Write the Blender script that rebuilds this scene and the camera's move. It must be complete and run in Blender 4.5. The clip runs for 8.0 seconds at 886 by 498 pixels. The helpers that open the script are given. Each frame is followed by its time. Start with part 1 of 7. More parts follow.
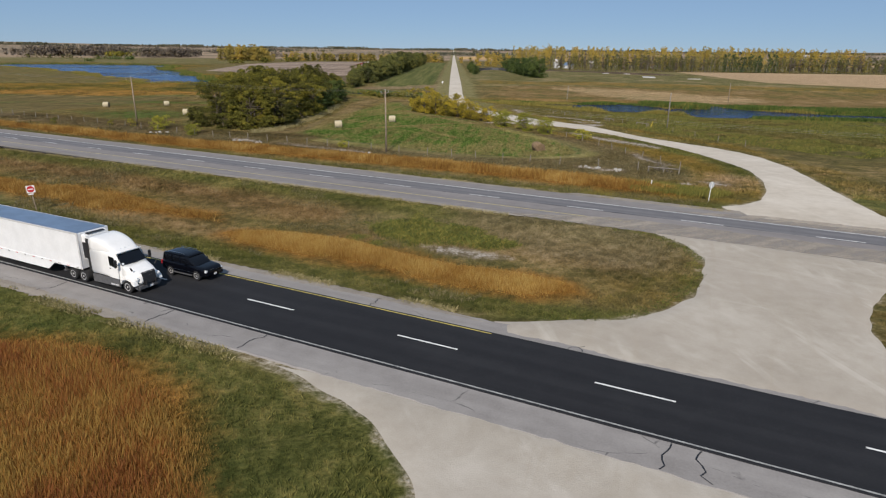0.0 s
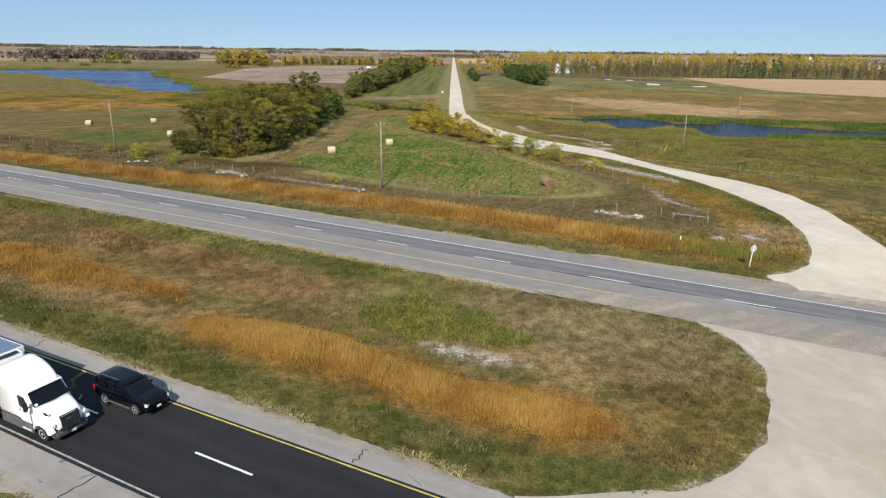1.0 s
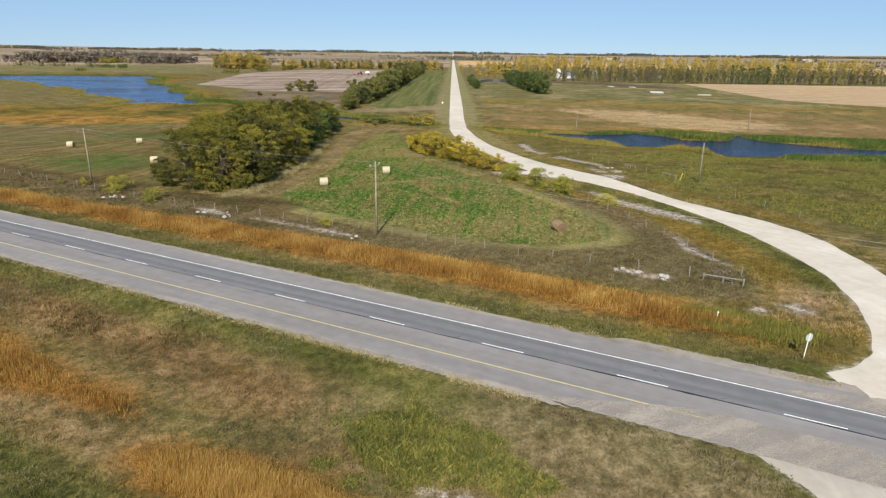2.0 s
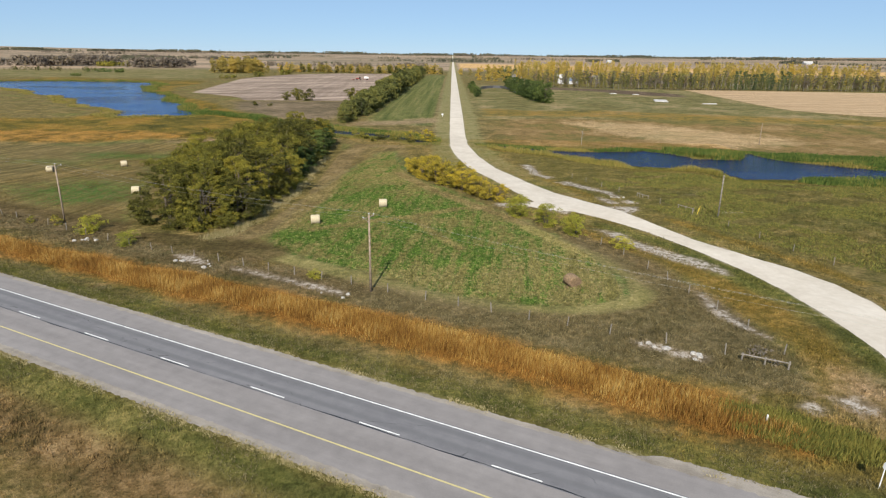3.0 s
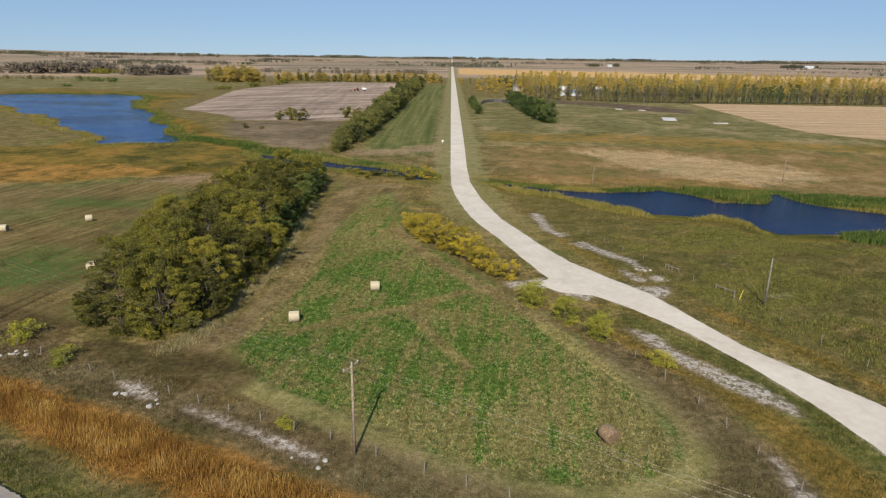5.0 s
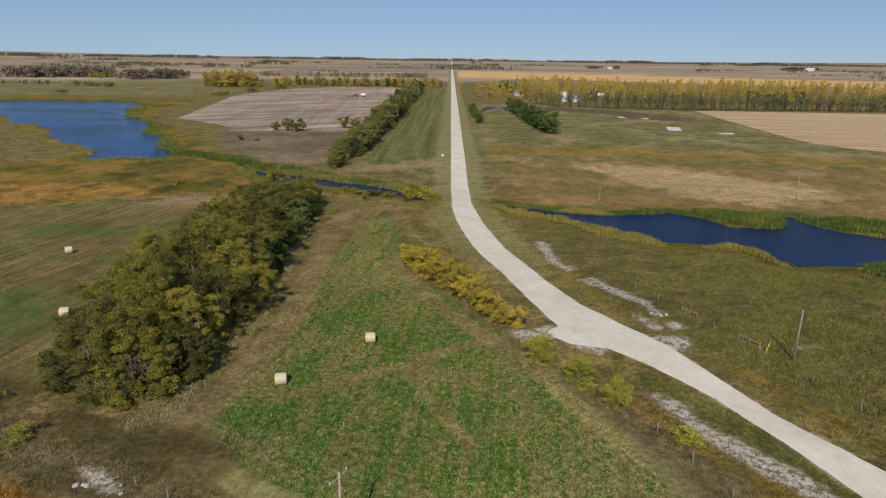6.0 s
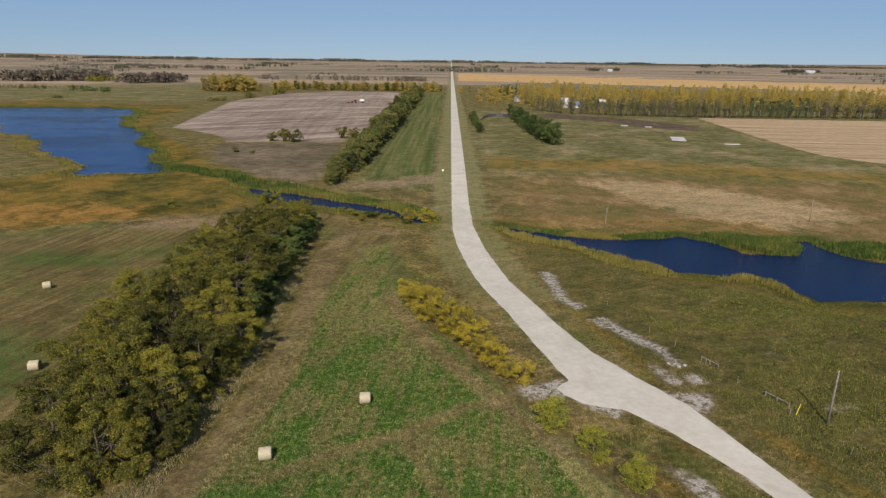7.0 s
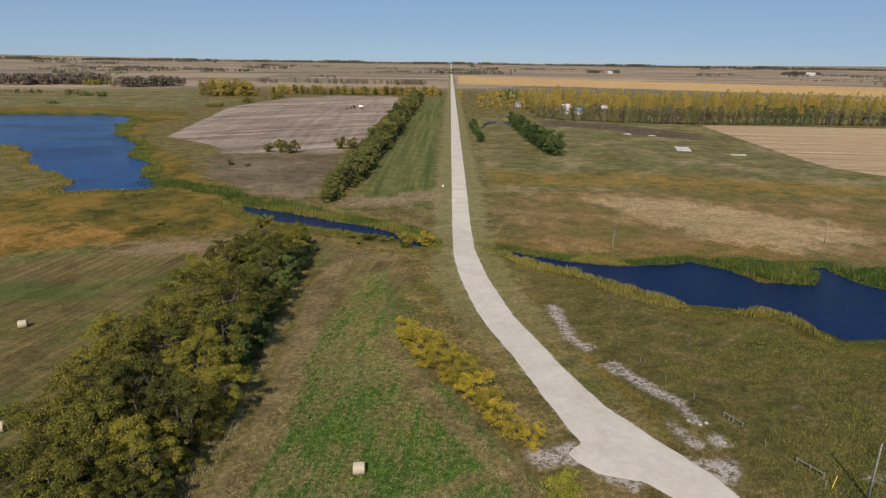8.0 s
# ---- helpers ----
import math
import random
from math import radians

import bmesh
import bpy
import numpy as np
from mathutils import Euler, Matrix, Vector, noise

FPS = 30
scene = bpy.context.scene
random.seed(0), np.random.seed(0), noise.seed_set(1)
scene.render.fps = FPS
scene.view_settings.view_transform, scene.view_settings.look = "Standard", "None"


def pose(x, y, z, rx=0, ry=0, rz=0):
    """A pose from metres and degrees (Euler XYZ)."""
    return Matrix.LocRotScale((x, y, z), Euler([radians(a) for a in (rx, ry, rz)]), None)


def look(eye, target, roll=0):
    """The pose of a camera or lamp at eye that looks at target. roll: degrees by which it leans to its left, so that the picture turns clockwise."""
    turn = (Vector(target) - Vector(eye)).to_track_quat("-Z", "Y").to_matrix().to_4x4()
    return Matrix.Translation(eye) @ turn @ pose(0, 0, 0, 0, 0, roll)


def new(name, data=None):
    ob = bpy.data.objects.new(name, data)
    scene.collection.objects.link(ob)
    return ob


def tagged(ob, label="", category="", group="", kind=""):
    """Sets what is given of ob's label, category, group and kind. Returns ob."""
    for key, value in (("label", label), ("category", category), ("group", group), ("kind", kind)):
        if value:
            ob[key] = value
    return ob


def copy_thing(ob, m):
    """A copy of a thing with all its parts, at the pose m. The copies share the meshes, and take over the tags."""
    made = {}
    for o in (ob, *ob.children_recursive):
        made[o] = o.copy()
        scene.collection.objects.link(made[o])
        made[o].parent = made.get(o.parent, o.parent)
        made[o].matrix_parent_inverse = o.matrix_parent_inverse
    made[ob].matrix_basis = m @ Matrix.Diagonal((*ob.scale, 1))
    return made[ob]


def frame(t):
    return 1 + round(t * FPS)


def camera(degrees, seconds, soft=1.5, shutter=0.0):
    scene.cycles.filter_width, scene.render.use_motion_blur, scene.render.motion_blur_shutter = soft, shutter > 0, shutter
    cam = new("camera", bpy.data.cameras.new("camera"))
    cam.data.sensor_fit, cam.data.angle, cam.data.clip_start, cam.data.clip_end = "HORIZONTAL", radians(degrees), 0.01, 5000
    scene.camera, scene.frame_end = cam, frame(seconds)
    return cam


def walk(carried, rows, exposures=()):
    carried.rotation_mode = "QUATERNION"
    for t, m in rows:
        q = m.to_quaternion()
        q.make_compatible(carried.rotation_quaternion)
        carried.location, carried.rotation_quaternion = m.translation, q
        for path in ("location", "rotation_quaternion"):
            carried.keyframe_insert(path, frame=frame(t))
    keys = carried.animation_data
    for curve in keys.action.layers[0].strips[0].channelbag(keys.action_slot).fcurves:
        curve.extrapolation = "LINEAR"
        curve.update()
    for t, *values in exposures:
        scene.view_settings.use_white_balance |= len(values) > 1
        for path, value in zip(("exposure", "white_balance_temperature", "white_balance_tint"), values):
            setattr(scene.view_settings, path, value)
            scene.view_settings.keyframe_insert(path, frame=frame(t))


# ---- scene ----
cam = camera(72.0, 8.0, soft=1.2)
# camera path: seconds, x, y, z, pitch, roll, yaw
PATH = [
    (0.0, 1.805, -24.617, 17.164, -17.911, 0.708, 0.727),
    (0.5, 1.585, -19.060, 19.185, -17.867, 0.713, 0.709),
    (1.0, 1.365, -13.522, 21.296, -17.824, 0.718, 0.691),
    (1.5, 1.145, -8.005, 23.487, -17.780, 0.722, 0.673),
    (2.0, 0.926, -2.512, 25.749, -17.737, 0.727, 0.655),
    (2.5, 0.706, 2.956, 28.073, -17.694, 0.732, 0.637),
    (3.0, 0.486, 8.396, 30.449, -17.651, 0.736, 0.619),
    (3.5, 0.266, 13.806, 32.869, -17.608, 0.741, 0.601),
    (4.0, 0.047, 19.183, 35.322, -17.566, 0.745, 0.583),
    (4.5, -0.173, 24.526, 37.800, -17.523, 0.750, 0.565),
    (5.0, -0.393, 29.832, 40.294, -17.481, 0.755, 0.547),
    (5.5, -0.613, 35.098, 42.793, -17.438, 0.759, 0.529),
    (6.0, -0.833, 40.324, 45.289, -17.396, 0.764, 0.511),
    (6.5, -1.052, 45.506, 47.773, -17.354, 0.769, 0.493),
    (7.0, -1.272, 50.642, 50.235, -17.312, 0.773, 0.475),
    (7.5, -1.492, 55.729, 52.665, -17.270, 0.778, 0.457),
    (8.0, -1.712, 60.767, 55.056, -17.229, 0.782, 0.439),
]
EXPOSURES = [(0.0, -0.2, 6450, 13), (0.5, 0.02, 6500, 11), (1.0, 0.26, 6550, 10), (1.5, 0.34, 6600, 10), (3.0, 0.34, 6600, 10), (4.5, 0.2, 6600, 11), (6.0, -0.12, 6600, 13), (7.0, -0.17, 6600, 13.5), (8.0, -0.17, 6600, 13.5)]
walk(cam, [(t, pose(x, y, z, 90 + p, 0, w) @ pose(0, 0, 0, 0, 0, r)) for t, x, y, z, p, r, w in PATH], EXPOSURES)

# ---- sky and sun: clear autumn noon, sun behind the camera ----
SUN_ELEV, SUN_TURN = radians(40), radians(186.5)
world = bpy.data.worlds.new("sky")
scene.world = world
world.use_nodes = True
wn = world.node_tree.nodes
sky = wn.new("ShaderNodeTexSky")
sky.sky_type = 'NISHITA'
sky.sun_disc = False
sky.sun_elevation, sky.sun_rotation = SUN_ELEV, SUN_TURN
sky.air_density, sky.dust_density, sky.ozone_density = 1.0, 0.0, 4.5
sky.altitude = 3200
wn["Background"].inputs["Strength"].default_value = 0.077
tint = wn.new("ShaderNodeMix")
tint.data_type, tint.blend_type = 'RGBA', 'MULTIPLY'
tint.inputs[0].default_value = 1.0
tint.inputs[7].default_value = (0.9, 0.98, 1.06, 1)
world.node_tree.links.new(sky.outputs[0], tint.inputs[6])
even = wn.new("ShaderNodeMix")
even.data_type = 'RGBA'
even.inputs[0].default_value = 0.65
even.inputs[7].default_value = (3.9, 5.95, 8.5, 1)
world.node_tree.links.new(tint.outputs[2], even.inputs[6])
world.node_tree.links.new(even.outputs[2], wn["Background"].inputs["Color"])

sun = new("sun", bpy.data.lights.new("sun", 'SUN'))
sun.data.energy, sun.data.angle, sun.data.color = 5.0, radians(0.53), (1.0, 0.92, 0.79)
to_sun = Vector((math.sin(SUN_TURN) * math.cos(SUN_ELEV), math.cos(SUN_TURN) * math.cos(SUN_ELEV), math.sin(SUN_ELEV)))
sun.matrix_world = look(to_sun * 100, (0, 0, 0))

# ---- plan of the place (metres) ----

NEAR_O, NEAR_U = np.array((0.0, 8.08)), np.array((0.9017, -0.4324))
FAR_O, FAR_U = np.array((0.0, 49.45)), np.array((0.8970, -0.4421))

GRAVEL_W = [(33, 38), (32.4, 43.4), (35.4, 44.3), (38.9, 47.1), (41.7, 51.7), (44.7, 59), (47, 68.6), (47.4, 78), (47, 88), (45.1, 97), (41.8, 106.4),
            (37.3, 116.9), (30.7, 126.9), (25.8, 132), (22.3, 135), (20, 138.5), (18.2, 143.5), (15.3, 155.2), (11.1, 173.8), (8.1, 184),
            (6, 193), (3.2, 211), (1.2, 226), (0.2, 241), (-0.1, 275), (-0.3, 460), (-0.5, 4700)]
GRAVEL_E = [(6.6, 4700), (6.6, 1000), (6.4, 360), (6.5, 277), (7, 246), (9.5, 221), (14, 193), (17.8, 179), (21.1, 165.4), (25.4, 152.2), (30.8, 142.3),
            (36, 134.2), (39.6, 124.4), (44.1, 112.5), (49.2, 104), (53.4, 97.5), (55.8, 91), (56.4, 84), (55, 72), (52.3, 60), (49.9, 48.4),
            (48.5, 40), (50, 30)]
CROSSING = [(4.6, 11.2), (7, 11.2), (10, 11.4), (12.9, 11.7), (16, 13.2), (19.1, 16), (21.6, 20.1), (23.1, 24.2), (23.1, 28.2), (21.2, 32.3),
            (17.9, 34.7), (8, 40), (8, 41.5), (50, 20), (46, 21.5), (38, 22), (33.2, 16.8), (31, 14.6), (29.2, 12.5), (28.2, 10.4), (27.6, 8), (29, 3), (33, -1.5), (26, -6.5), (5, 5)]
APPROACH = [(-8.6, 5.4), (-5.7, 3.4), (-3.6, 1.6), (-1.9, -0.2), (-0.7, -2.2), (0.3, -4.2), (1.2, -8), (1.5, -40), (24, -40), (22, -12), (26, -9), (12, -2)]
DRIVE = [(23, 142), (20.4, 141.6), (18, 139.8), (16.6, 138), (17.6, 136), (20, 133.6), (25, 132)]
POND_L = [(-470, 610), (-436, 645), (-400, 655), (-338, 664), (-276, 612), (-279, 570), (-251, 519), (-194, 433), (-166, 383), (-137, 332), (-142, 320), (-161, 313),
          (-178, 334), (-210, 369), (-258, 426), (-284, 442), (-318, 488), (-420, 560)]
CREEK = [(-85, 299), (-74, 295), (-60, 288), (-42, 277), (-28, 270), (-20, 264), (-12, 252), (-8, 249), (-8, 246), (-13, 248), (-21, 256), (-35, 262), (-48, 268.5), (-66, 276), (-80, 289)]
POND_R = [(14, 249), (22, 244.3), (34, 238), (50, 233.5), (64, 236), (73, 239), (81, 231.8), (86, 222), (99, 220.5), (104.5, 227), (105.5, 235), (111.5, 236), (113, 224), (118, 216.5), (138, 204),
          (170, 196), (230, 205), (230, 176), (170, 176), (126, 184), (96, 185), (85.5, 184), (83.5, 193), (79, 200), (59, 203), (49.4, 213), (39.7, 223.5), (27, 234), (17, 244)]
CROP = [(-25, 222), (-19, 226), (-13, 188), (-10.7, 181), (-5, 163), (0.5, 152), (11, 131), (19, 116.5), (24, 103), (26.3, 91), (25.8, 85.2), (23.4, 82), (17.5, 79.8), (12, 80),
        (0.5, 82.2), (-9, 89.5), (-22, 96.5), (-29, 102.5), (-31.5, 113), (-31.5, 139), (-29.5, 175)]
MOWN = [(-32, 240), (-17, 238), (-9, 181), (2.5, 152), (12.8, 131.5), (21, 117), (26.5, 103), (28.8, 91), (28.4, 84.2), (25.2, 79.8), (18, 77.2), (11.6, 77.6),
        (0, 79.6), (-10.5, 87), (-23.2, 93.8), (-48, 106), (-75, 116), (-120, 140), (-230, 190), (-230, 226), (-148, 222), (-123, 231), (-82, 244), (-62, 262), (-42, 256)]
VERGE_TREES = [(-56, 110), (-44, 109), (-34, 117), (-31.5, 140), (-34, 172), (-37, 204), (-41, 244), (-60, 250), (-75, 205), (-70, 160), (-60, 122)]
REED_N = [(-190, 160), (-130, 133), (-90, 112), (-62, 101.5), (-38, 91.5), (-16, 81.5), (0, 74), (14, 66), (25, 59.4), (31.5, 54.6), (33, 51.5), (29, 50), (23.6, 51.6), (14, 57),
          (1.4, 64), (-13.7, 71.5), (-31.5, 80), (-54, 90.5), (-82, 103), (-130, 125), (-190, 152)]
REED_M = [(-21, 32), (-18, 33), (-13.3, 32), (-6.5, 29.4), (-0.4, 25.6), (3.2, 23.2), (6.6, 22.4), (11, 20), (11.5, 17), (7.2, 15.9), (1.8, 18.4), (-7, 22.8), (-12.2, 25.4), (-17.5, 27.6)]
REED_ML = [(-62, 57), (-49, 51), (-46.3, 52), (-39, 47.8), (-30, 41.8), (-23, 38.6), (-21.5, 35), (-30.7, 38.5), (-38, 40), (-43, 42.6), (-62, 52)]
REED_S = [(-60, 22), (-40, 13.5), (-25, 8), (-21, 7.6), (-16.7, 6.3), (-11.4, 2), (-8.2, -2.7), (-6.6, -6), (-5.5, -12), (-7, -18), (-14, -22), (-26, -24), (-42, -20), (-60, -12)]
MARSH = [(-420, 280), (-184, 305), (-172, 330), (-205, 366), (-255, 425), (-320, 500), (-420, 560), (-470, 560), (-470, 760), (-380, 720), (-270, 700), (-252, 640), (-245, 560), (-205, 470),
         (-150, 400), (-120, 345), (-85, 312), (-60, 296), (-28, 280), (-12, 262), (-16, 250), (-40, 258), (-70, 270), (-88, 255), (-108, 246), (-132, 230), (-240, 232)]
PLOW = [(-204, 500), (-177, 478), (-150, 452), (-138, 424), (-68, 430), (-62, 500), (-66, 760), (-80, 1030), (-172, 1035), (-237, 950), (-256, 780)]
STUB = [(232, 640), (420, 632), (900, 640), (900, 250), (330, 290), (228, 378), (213, 402), (212, 430), (222, 540)]
GOLD = [(18, 1560), (202, 1540), (483, 1404), (830, 1230), (1500, 1300), (1800, 1900), (1084, 1700), (24, 2300)]
PALE = [(56, 318), (80, 322), (105, 314), (143, 286), (150, 268), (112, 250), (92, 262), (72, 292)]
RUST = [(16, 262), (22, 290), (30, 330), (90, 340), (230, 320), (230, 232), (150, 222), (110, 240), (60, 245), (30, 248)]
PASTURE = [(12, 330), (60, 335), (230, 318), (215, 400), (212, 430), (222, 540), (232, 640), (90, 690), (20, 690)]
SOIL = [(88, 668), (130, 642), (165, 612), (200, 562), (189, 524), (165, 540), (148, 556), (138, 590), (110, 610), (84, 618)]
STRIP_L = [(-40, 300), (-8, 300), (-3, 470), (-3, 1000), (-40, 1000), (-42, 520), (-41, 394), (-40, 334)]
DRYLAND = [(-140, 415), (-66, 425), (-58, 330), (-62, 308), (-86, 318), (-120, 355)]
EAST = [(26, 170), (36, 142), (45, 122), (60, 98), (75, 78), (110, 66), (400, 40), (400, 168), (170, 174), (126, 182), (96, 182), (80, 192), (57, 198), (36, 220), (20, 228)]
BAND = [(20, 384), (50, 372), (89, 380), (141, 365), (232, 340), (300, 322), (300, 300), (192, 327), (126, 332), (74, 343), (18, 340)]
WEEDY = [(2, 40), (6, 44), (12, 42.4), (17, 37), (20.7, 32), (22, 26), (20, 22), (15, 22.5), (9, 26.5), (5, 32)]
ORANGE = [(-200, 262), (-153, 264), (-133, 265), (-112, 262), (-101, 247), (-100, 238), (-131, 227), (-200, 224)]
TAN = [(-106, 236), (-96, 249), (-74, 250), (-70, 240), (-92, 233)]
MEADOW = [(-300, 750), (-600, 740), (-900, 800), (-1000, 1250), (-420, 1250), (-380, 980), (-270, 900)]
TURF = [(-7, 31.6), (-6.3, 37), (-1.4, 38.2), (3.6, 33.6), (7.6, 29.4), (6.2, 27.8), (0.7, 29.1), (-4.9, 29.5)]


def smooth(a, b, v):
    s = np.clip((v - a) / (b - a), 0, 1)
    return s * s * (3 - 2 * s)


def poly_sdf(X, Y, pts):
    """Metres inside (+) or outside (-) a closed polygon."""
    p = np.asarray(pts, float)
    inside = np.zeros(X.shape, bool)
    best = np.full(X.shape, 1e18)
    for (ax, ay), (bx, by) in zip(p, np.roll(p, -1, 0)):
        ex, ey = bx - ax, by - ay
        s = np.clip(((X - ax) * ex + (Y - ay) * ey) / (ex * ex + ey * ey + 1e-12), 0, 1)
        best = np.minimum(best, (X - ax - s * ex) ** 2 + (Y - ay - s * ey) ** 2)
        if ay != by:
            inside ^= ((ay > Y) != (by > Y)) & (X < ex * (Y - ay) / (by - ay) + ax)
    d = np.sqrt(best)
    return np.where(inside, d, -d)


def line_sdf(X, Y, pts, half):
    """half minus the distance from an open polyline."""
    best = np.full(X.shape, 1e18)
    for (ax, ay), (bx, by) in zip(pts[:-1], pts[1:]):
        ex, ey = bx - ax, by - ay
        s = np.clip(((X - ax) * ex + (Y - ay) * ey) / (ex * ex + ey * ey + 1e-12), 0, 1)
        best = np.minimum(best, (X - ax - s * ex) ** 2 + (Y - ay - s * ey) ** 2)
    return half - np.sqrt(best)


def across(X, Y, o, u):
    """Signed metres north of a highway's centre dashes."""
    return (Y - o[1]) * u[0] - (X - o[0]) * u[1]


WATER = {"pond_l": (POND_L, -0.3), "creek": (CREEK, -2.15), "pond_r": (POND_R, -3.05)}


SHORE = {len(POND_L): (7.0, 17.0), len(CREEK): (0.8, 4.0), len(POND_R): (0.8, 4.0)}


def shore_sdf(X, Y, pts):
    """A pond's outline with small bays and points."""
    amp, size = SHORE[len(pts)]
    return poly_sdf(X, Y, pts) + amp * (0.6 * wave(X, Y, size, 1.5) + 0.5 * wave(X, Y, size * 0.41, 4.5))


def wave(X, Y, scale, seed):
    """Cheap smooth undulation in about -1..1."""
    a = np.sin(X / scale + 1.7 * seed + 1.3 * np.sin(Y / (scale * 1.7) + seed))
    b = np.sin(Y / (scale * 0.8) + 2.9 * seed + 1.1 * np.sin(X / (scale * 1.3) - seed))
    return 0.5 * (a + b)


def ground_z(X, Y):
    X, Y = np.asarray(X, float), np.asarray(Y, float)
    z = 0.8 * (1 - smooth(55, 95, Y))
    z = z - 2.4 * smooth(125, 215, Y) * (1 - smooth(265, 350, Y))
    z = z - 0.007 * np.clip(X, -120, 120) * smooth(60, 120, Y) * (1 - smooth(250, 400, Y))
    r = np.hypot(X, Y)
    z = z + 30 * np.clip((r - 1800) / 2900, 0, 2) ** 1.6
    near, far = across(X, Y, NEAR_O, NEAR_U), across(X, Y, FAR_O, FAR_U)
    gravel = np.maximum(poly_sdf(X, Y, CROSSING), poly_sdf(X, Y, GRAVEL_W + GRAVEL_E))
    keep = smooth(-5, -1, gravel)
    ditch = smooth(5.4, 10, near) * smooth(-6.6, -12, far) * 0.55 + smooth(6.8, 11, far) * smooth(32, 24, far) * 0.3
    z = z - ditch * (1 - keep)
    z = z + 0.07 * wave(X, Y, 5.5, 1.0) * smooth(-6, -8, near) + 0.1 * wave(X, Y, 9.0, 2.0) * smooth(8, 14, far) * (1 - keep)
    for pts, level in WATER.values():
        d = shore_sdf(X, Y, pts)
        z = z + (level + 0.12 - z) * smooth(-14, -1, d)
        z = z - 0.9 * smooth(-0.6, 4, d)
    return z


SALT = [[(32.2, 57.1), (33.6, 57.8), (34.6, 56.6), (33.2, 56)], [(36.2, 58.4), (38.6, 58.6), (39.2, 56.6), (37.4, 56)],
        [(-0.5, 28.2), (2.6, 28), (6.8, 25.4), (4.3, 25.2), (1.1, 26.3)],
        [(-42.4, 98.8), (-38.6, 97.6), (-35.8, 95.4), (-36.4, 94.4), (-40, 96.2)],
        [(-31.6, 93.6), (-27.2, 91.6), (-23.1, 89.7), (-18.4, 87.5), (-13.2, 84.2), (-13.8, 83.2), (-18.8, 86.4), (-23.6, 88.8), (-31.4, 92.6)],
        [(27.7, 118.8), (31.3, 116), (33.1, 110.4), (37.4, 104.4), (40.9, 100.9), (42.4, 96.1), (42.2, 93.8), (39.3, 96.3), (35.4, 101), (31.7, 107.2)],
        [(34.2, 85.4), (35.2, 82.1), (35.3, 78.4), (35.9, 74.7), (36.6, 71.4), (35.2, 73.8), (34.2, 76.9), (33.5, 80.4)],
        [(22.6, 201), (25.4, 201.2), (26.2, 190), (26.3, 180.4), (28.9, 176.2), (27.2, 174.2), (24.4, 178.4), (23.6, 187)],
        [(28.6, 168.3), (31.7, 169.7), (34.6, 163.7), (37.5, 157.6), (39.8, 154.8), (39.9, 147.1), (38.8, 147.2), (37.3, 153.3), (34.5, 156.9), (31.1, 163)],
        [(39.4, 143.3), (41.5, 143.9), (41.9, 141.2), (39.6, 140.6)], [(34.7, 148), (36.4, 144.8), (37.8, 140.5), (35.7, 140.2), (34.4, 143.9)],
        [(32.4, 138), (36.4, 137), (40.8, 137.5), (40.2, 134.7), (37.5, 131.4), (34, 131.8)], [(21.4, 69.8), (23.6, 68.8), (23.4, 68.2), (21.8, 69)], [(24.6, 68), (27.6, 66.4), (27.2, 65.7), (24.8, 67.2)],
        [(57.4, 134), (58.8, 134.6), (59.2, 133.6), (57.8, 133.2)], [(60.4, 134.6), (62, 135.2), (62.2, 134.2)], [(10.8, 138.8), (14, 139.2), (18, 141), (19, 137.6), (17.5, 134.8), (15.6, 135.6), (12, 134.6), (10.4, 136.4)], [(19.5, 134), (22.6, 134.2), (25.6, 130.4), (24, 130)], [(57.6, 153), (59, 153.6), (59.4, 152.6)]]
CORNER = [(-13, 81), (2, 74), (14, 67.6), (26, 61.4), (35, 58.6), (36.4, 66), (35.4, 75), (33.4, 86), (29.5, 97), (25, 109), (21, 116), (26.2, 103), (28.6, 91), (28, 84), (25, 80), (18, 77.4), (11.6, 77.8), (0, 79.8), (-9, 86)]
DITCH = [(23, 117.5), (29, 106.4), (34, 98), (36.2, 88.7), (36.8, 79.5), (38.4, 70.5), (37, 61), (40.6, 60), (44, 71), (43.4, 82), (41.2, 91), (36.6, 99), (31.4, 106.4), (26.4, 118)]
HAY_GREEN = [[(-121, 205), (-109.3, 209.5), (-88.7, 203.4), (-86.7, 197.3), (-109.3, 195)], [(-97, 141), (-85.5, 154.9), (-71.8, 146), (-67, 133), (-79.9, 127)], [(-66, 205), (-60, 216), (-72, 222), (-84, 212)]]
THIN = [[(-12, 90), (4, 80), (18, 77), (27, 81), (29, 90), (26, 104), (20, 112), (16, 104), (8, 97), (-6, 97)],
        [(-28, 226), (-18, 226), (-13, 190), (-8, 172), (-14, 160), (-22, 158), (-28, 164)]]


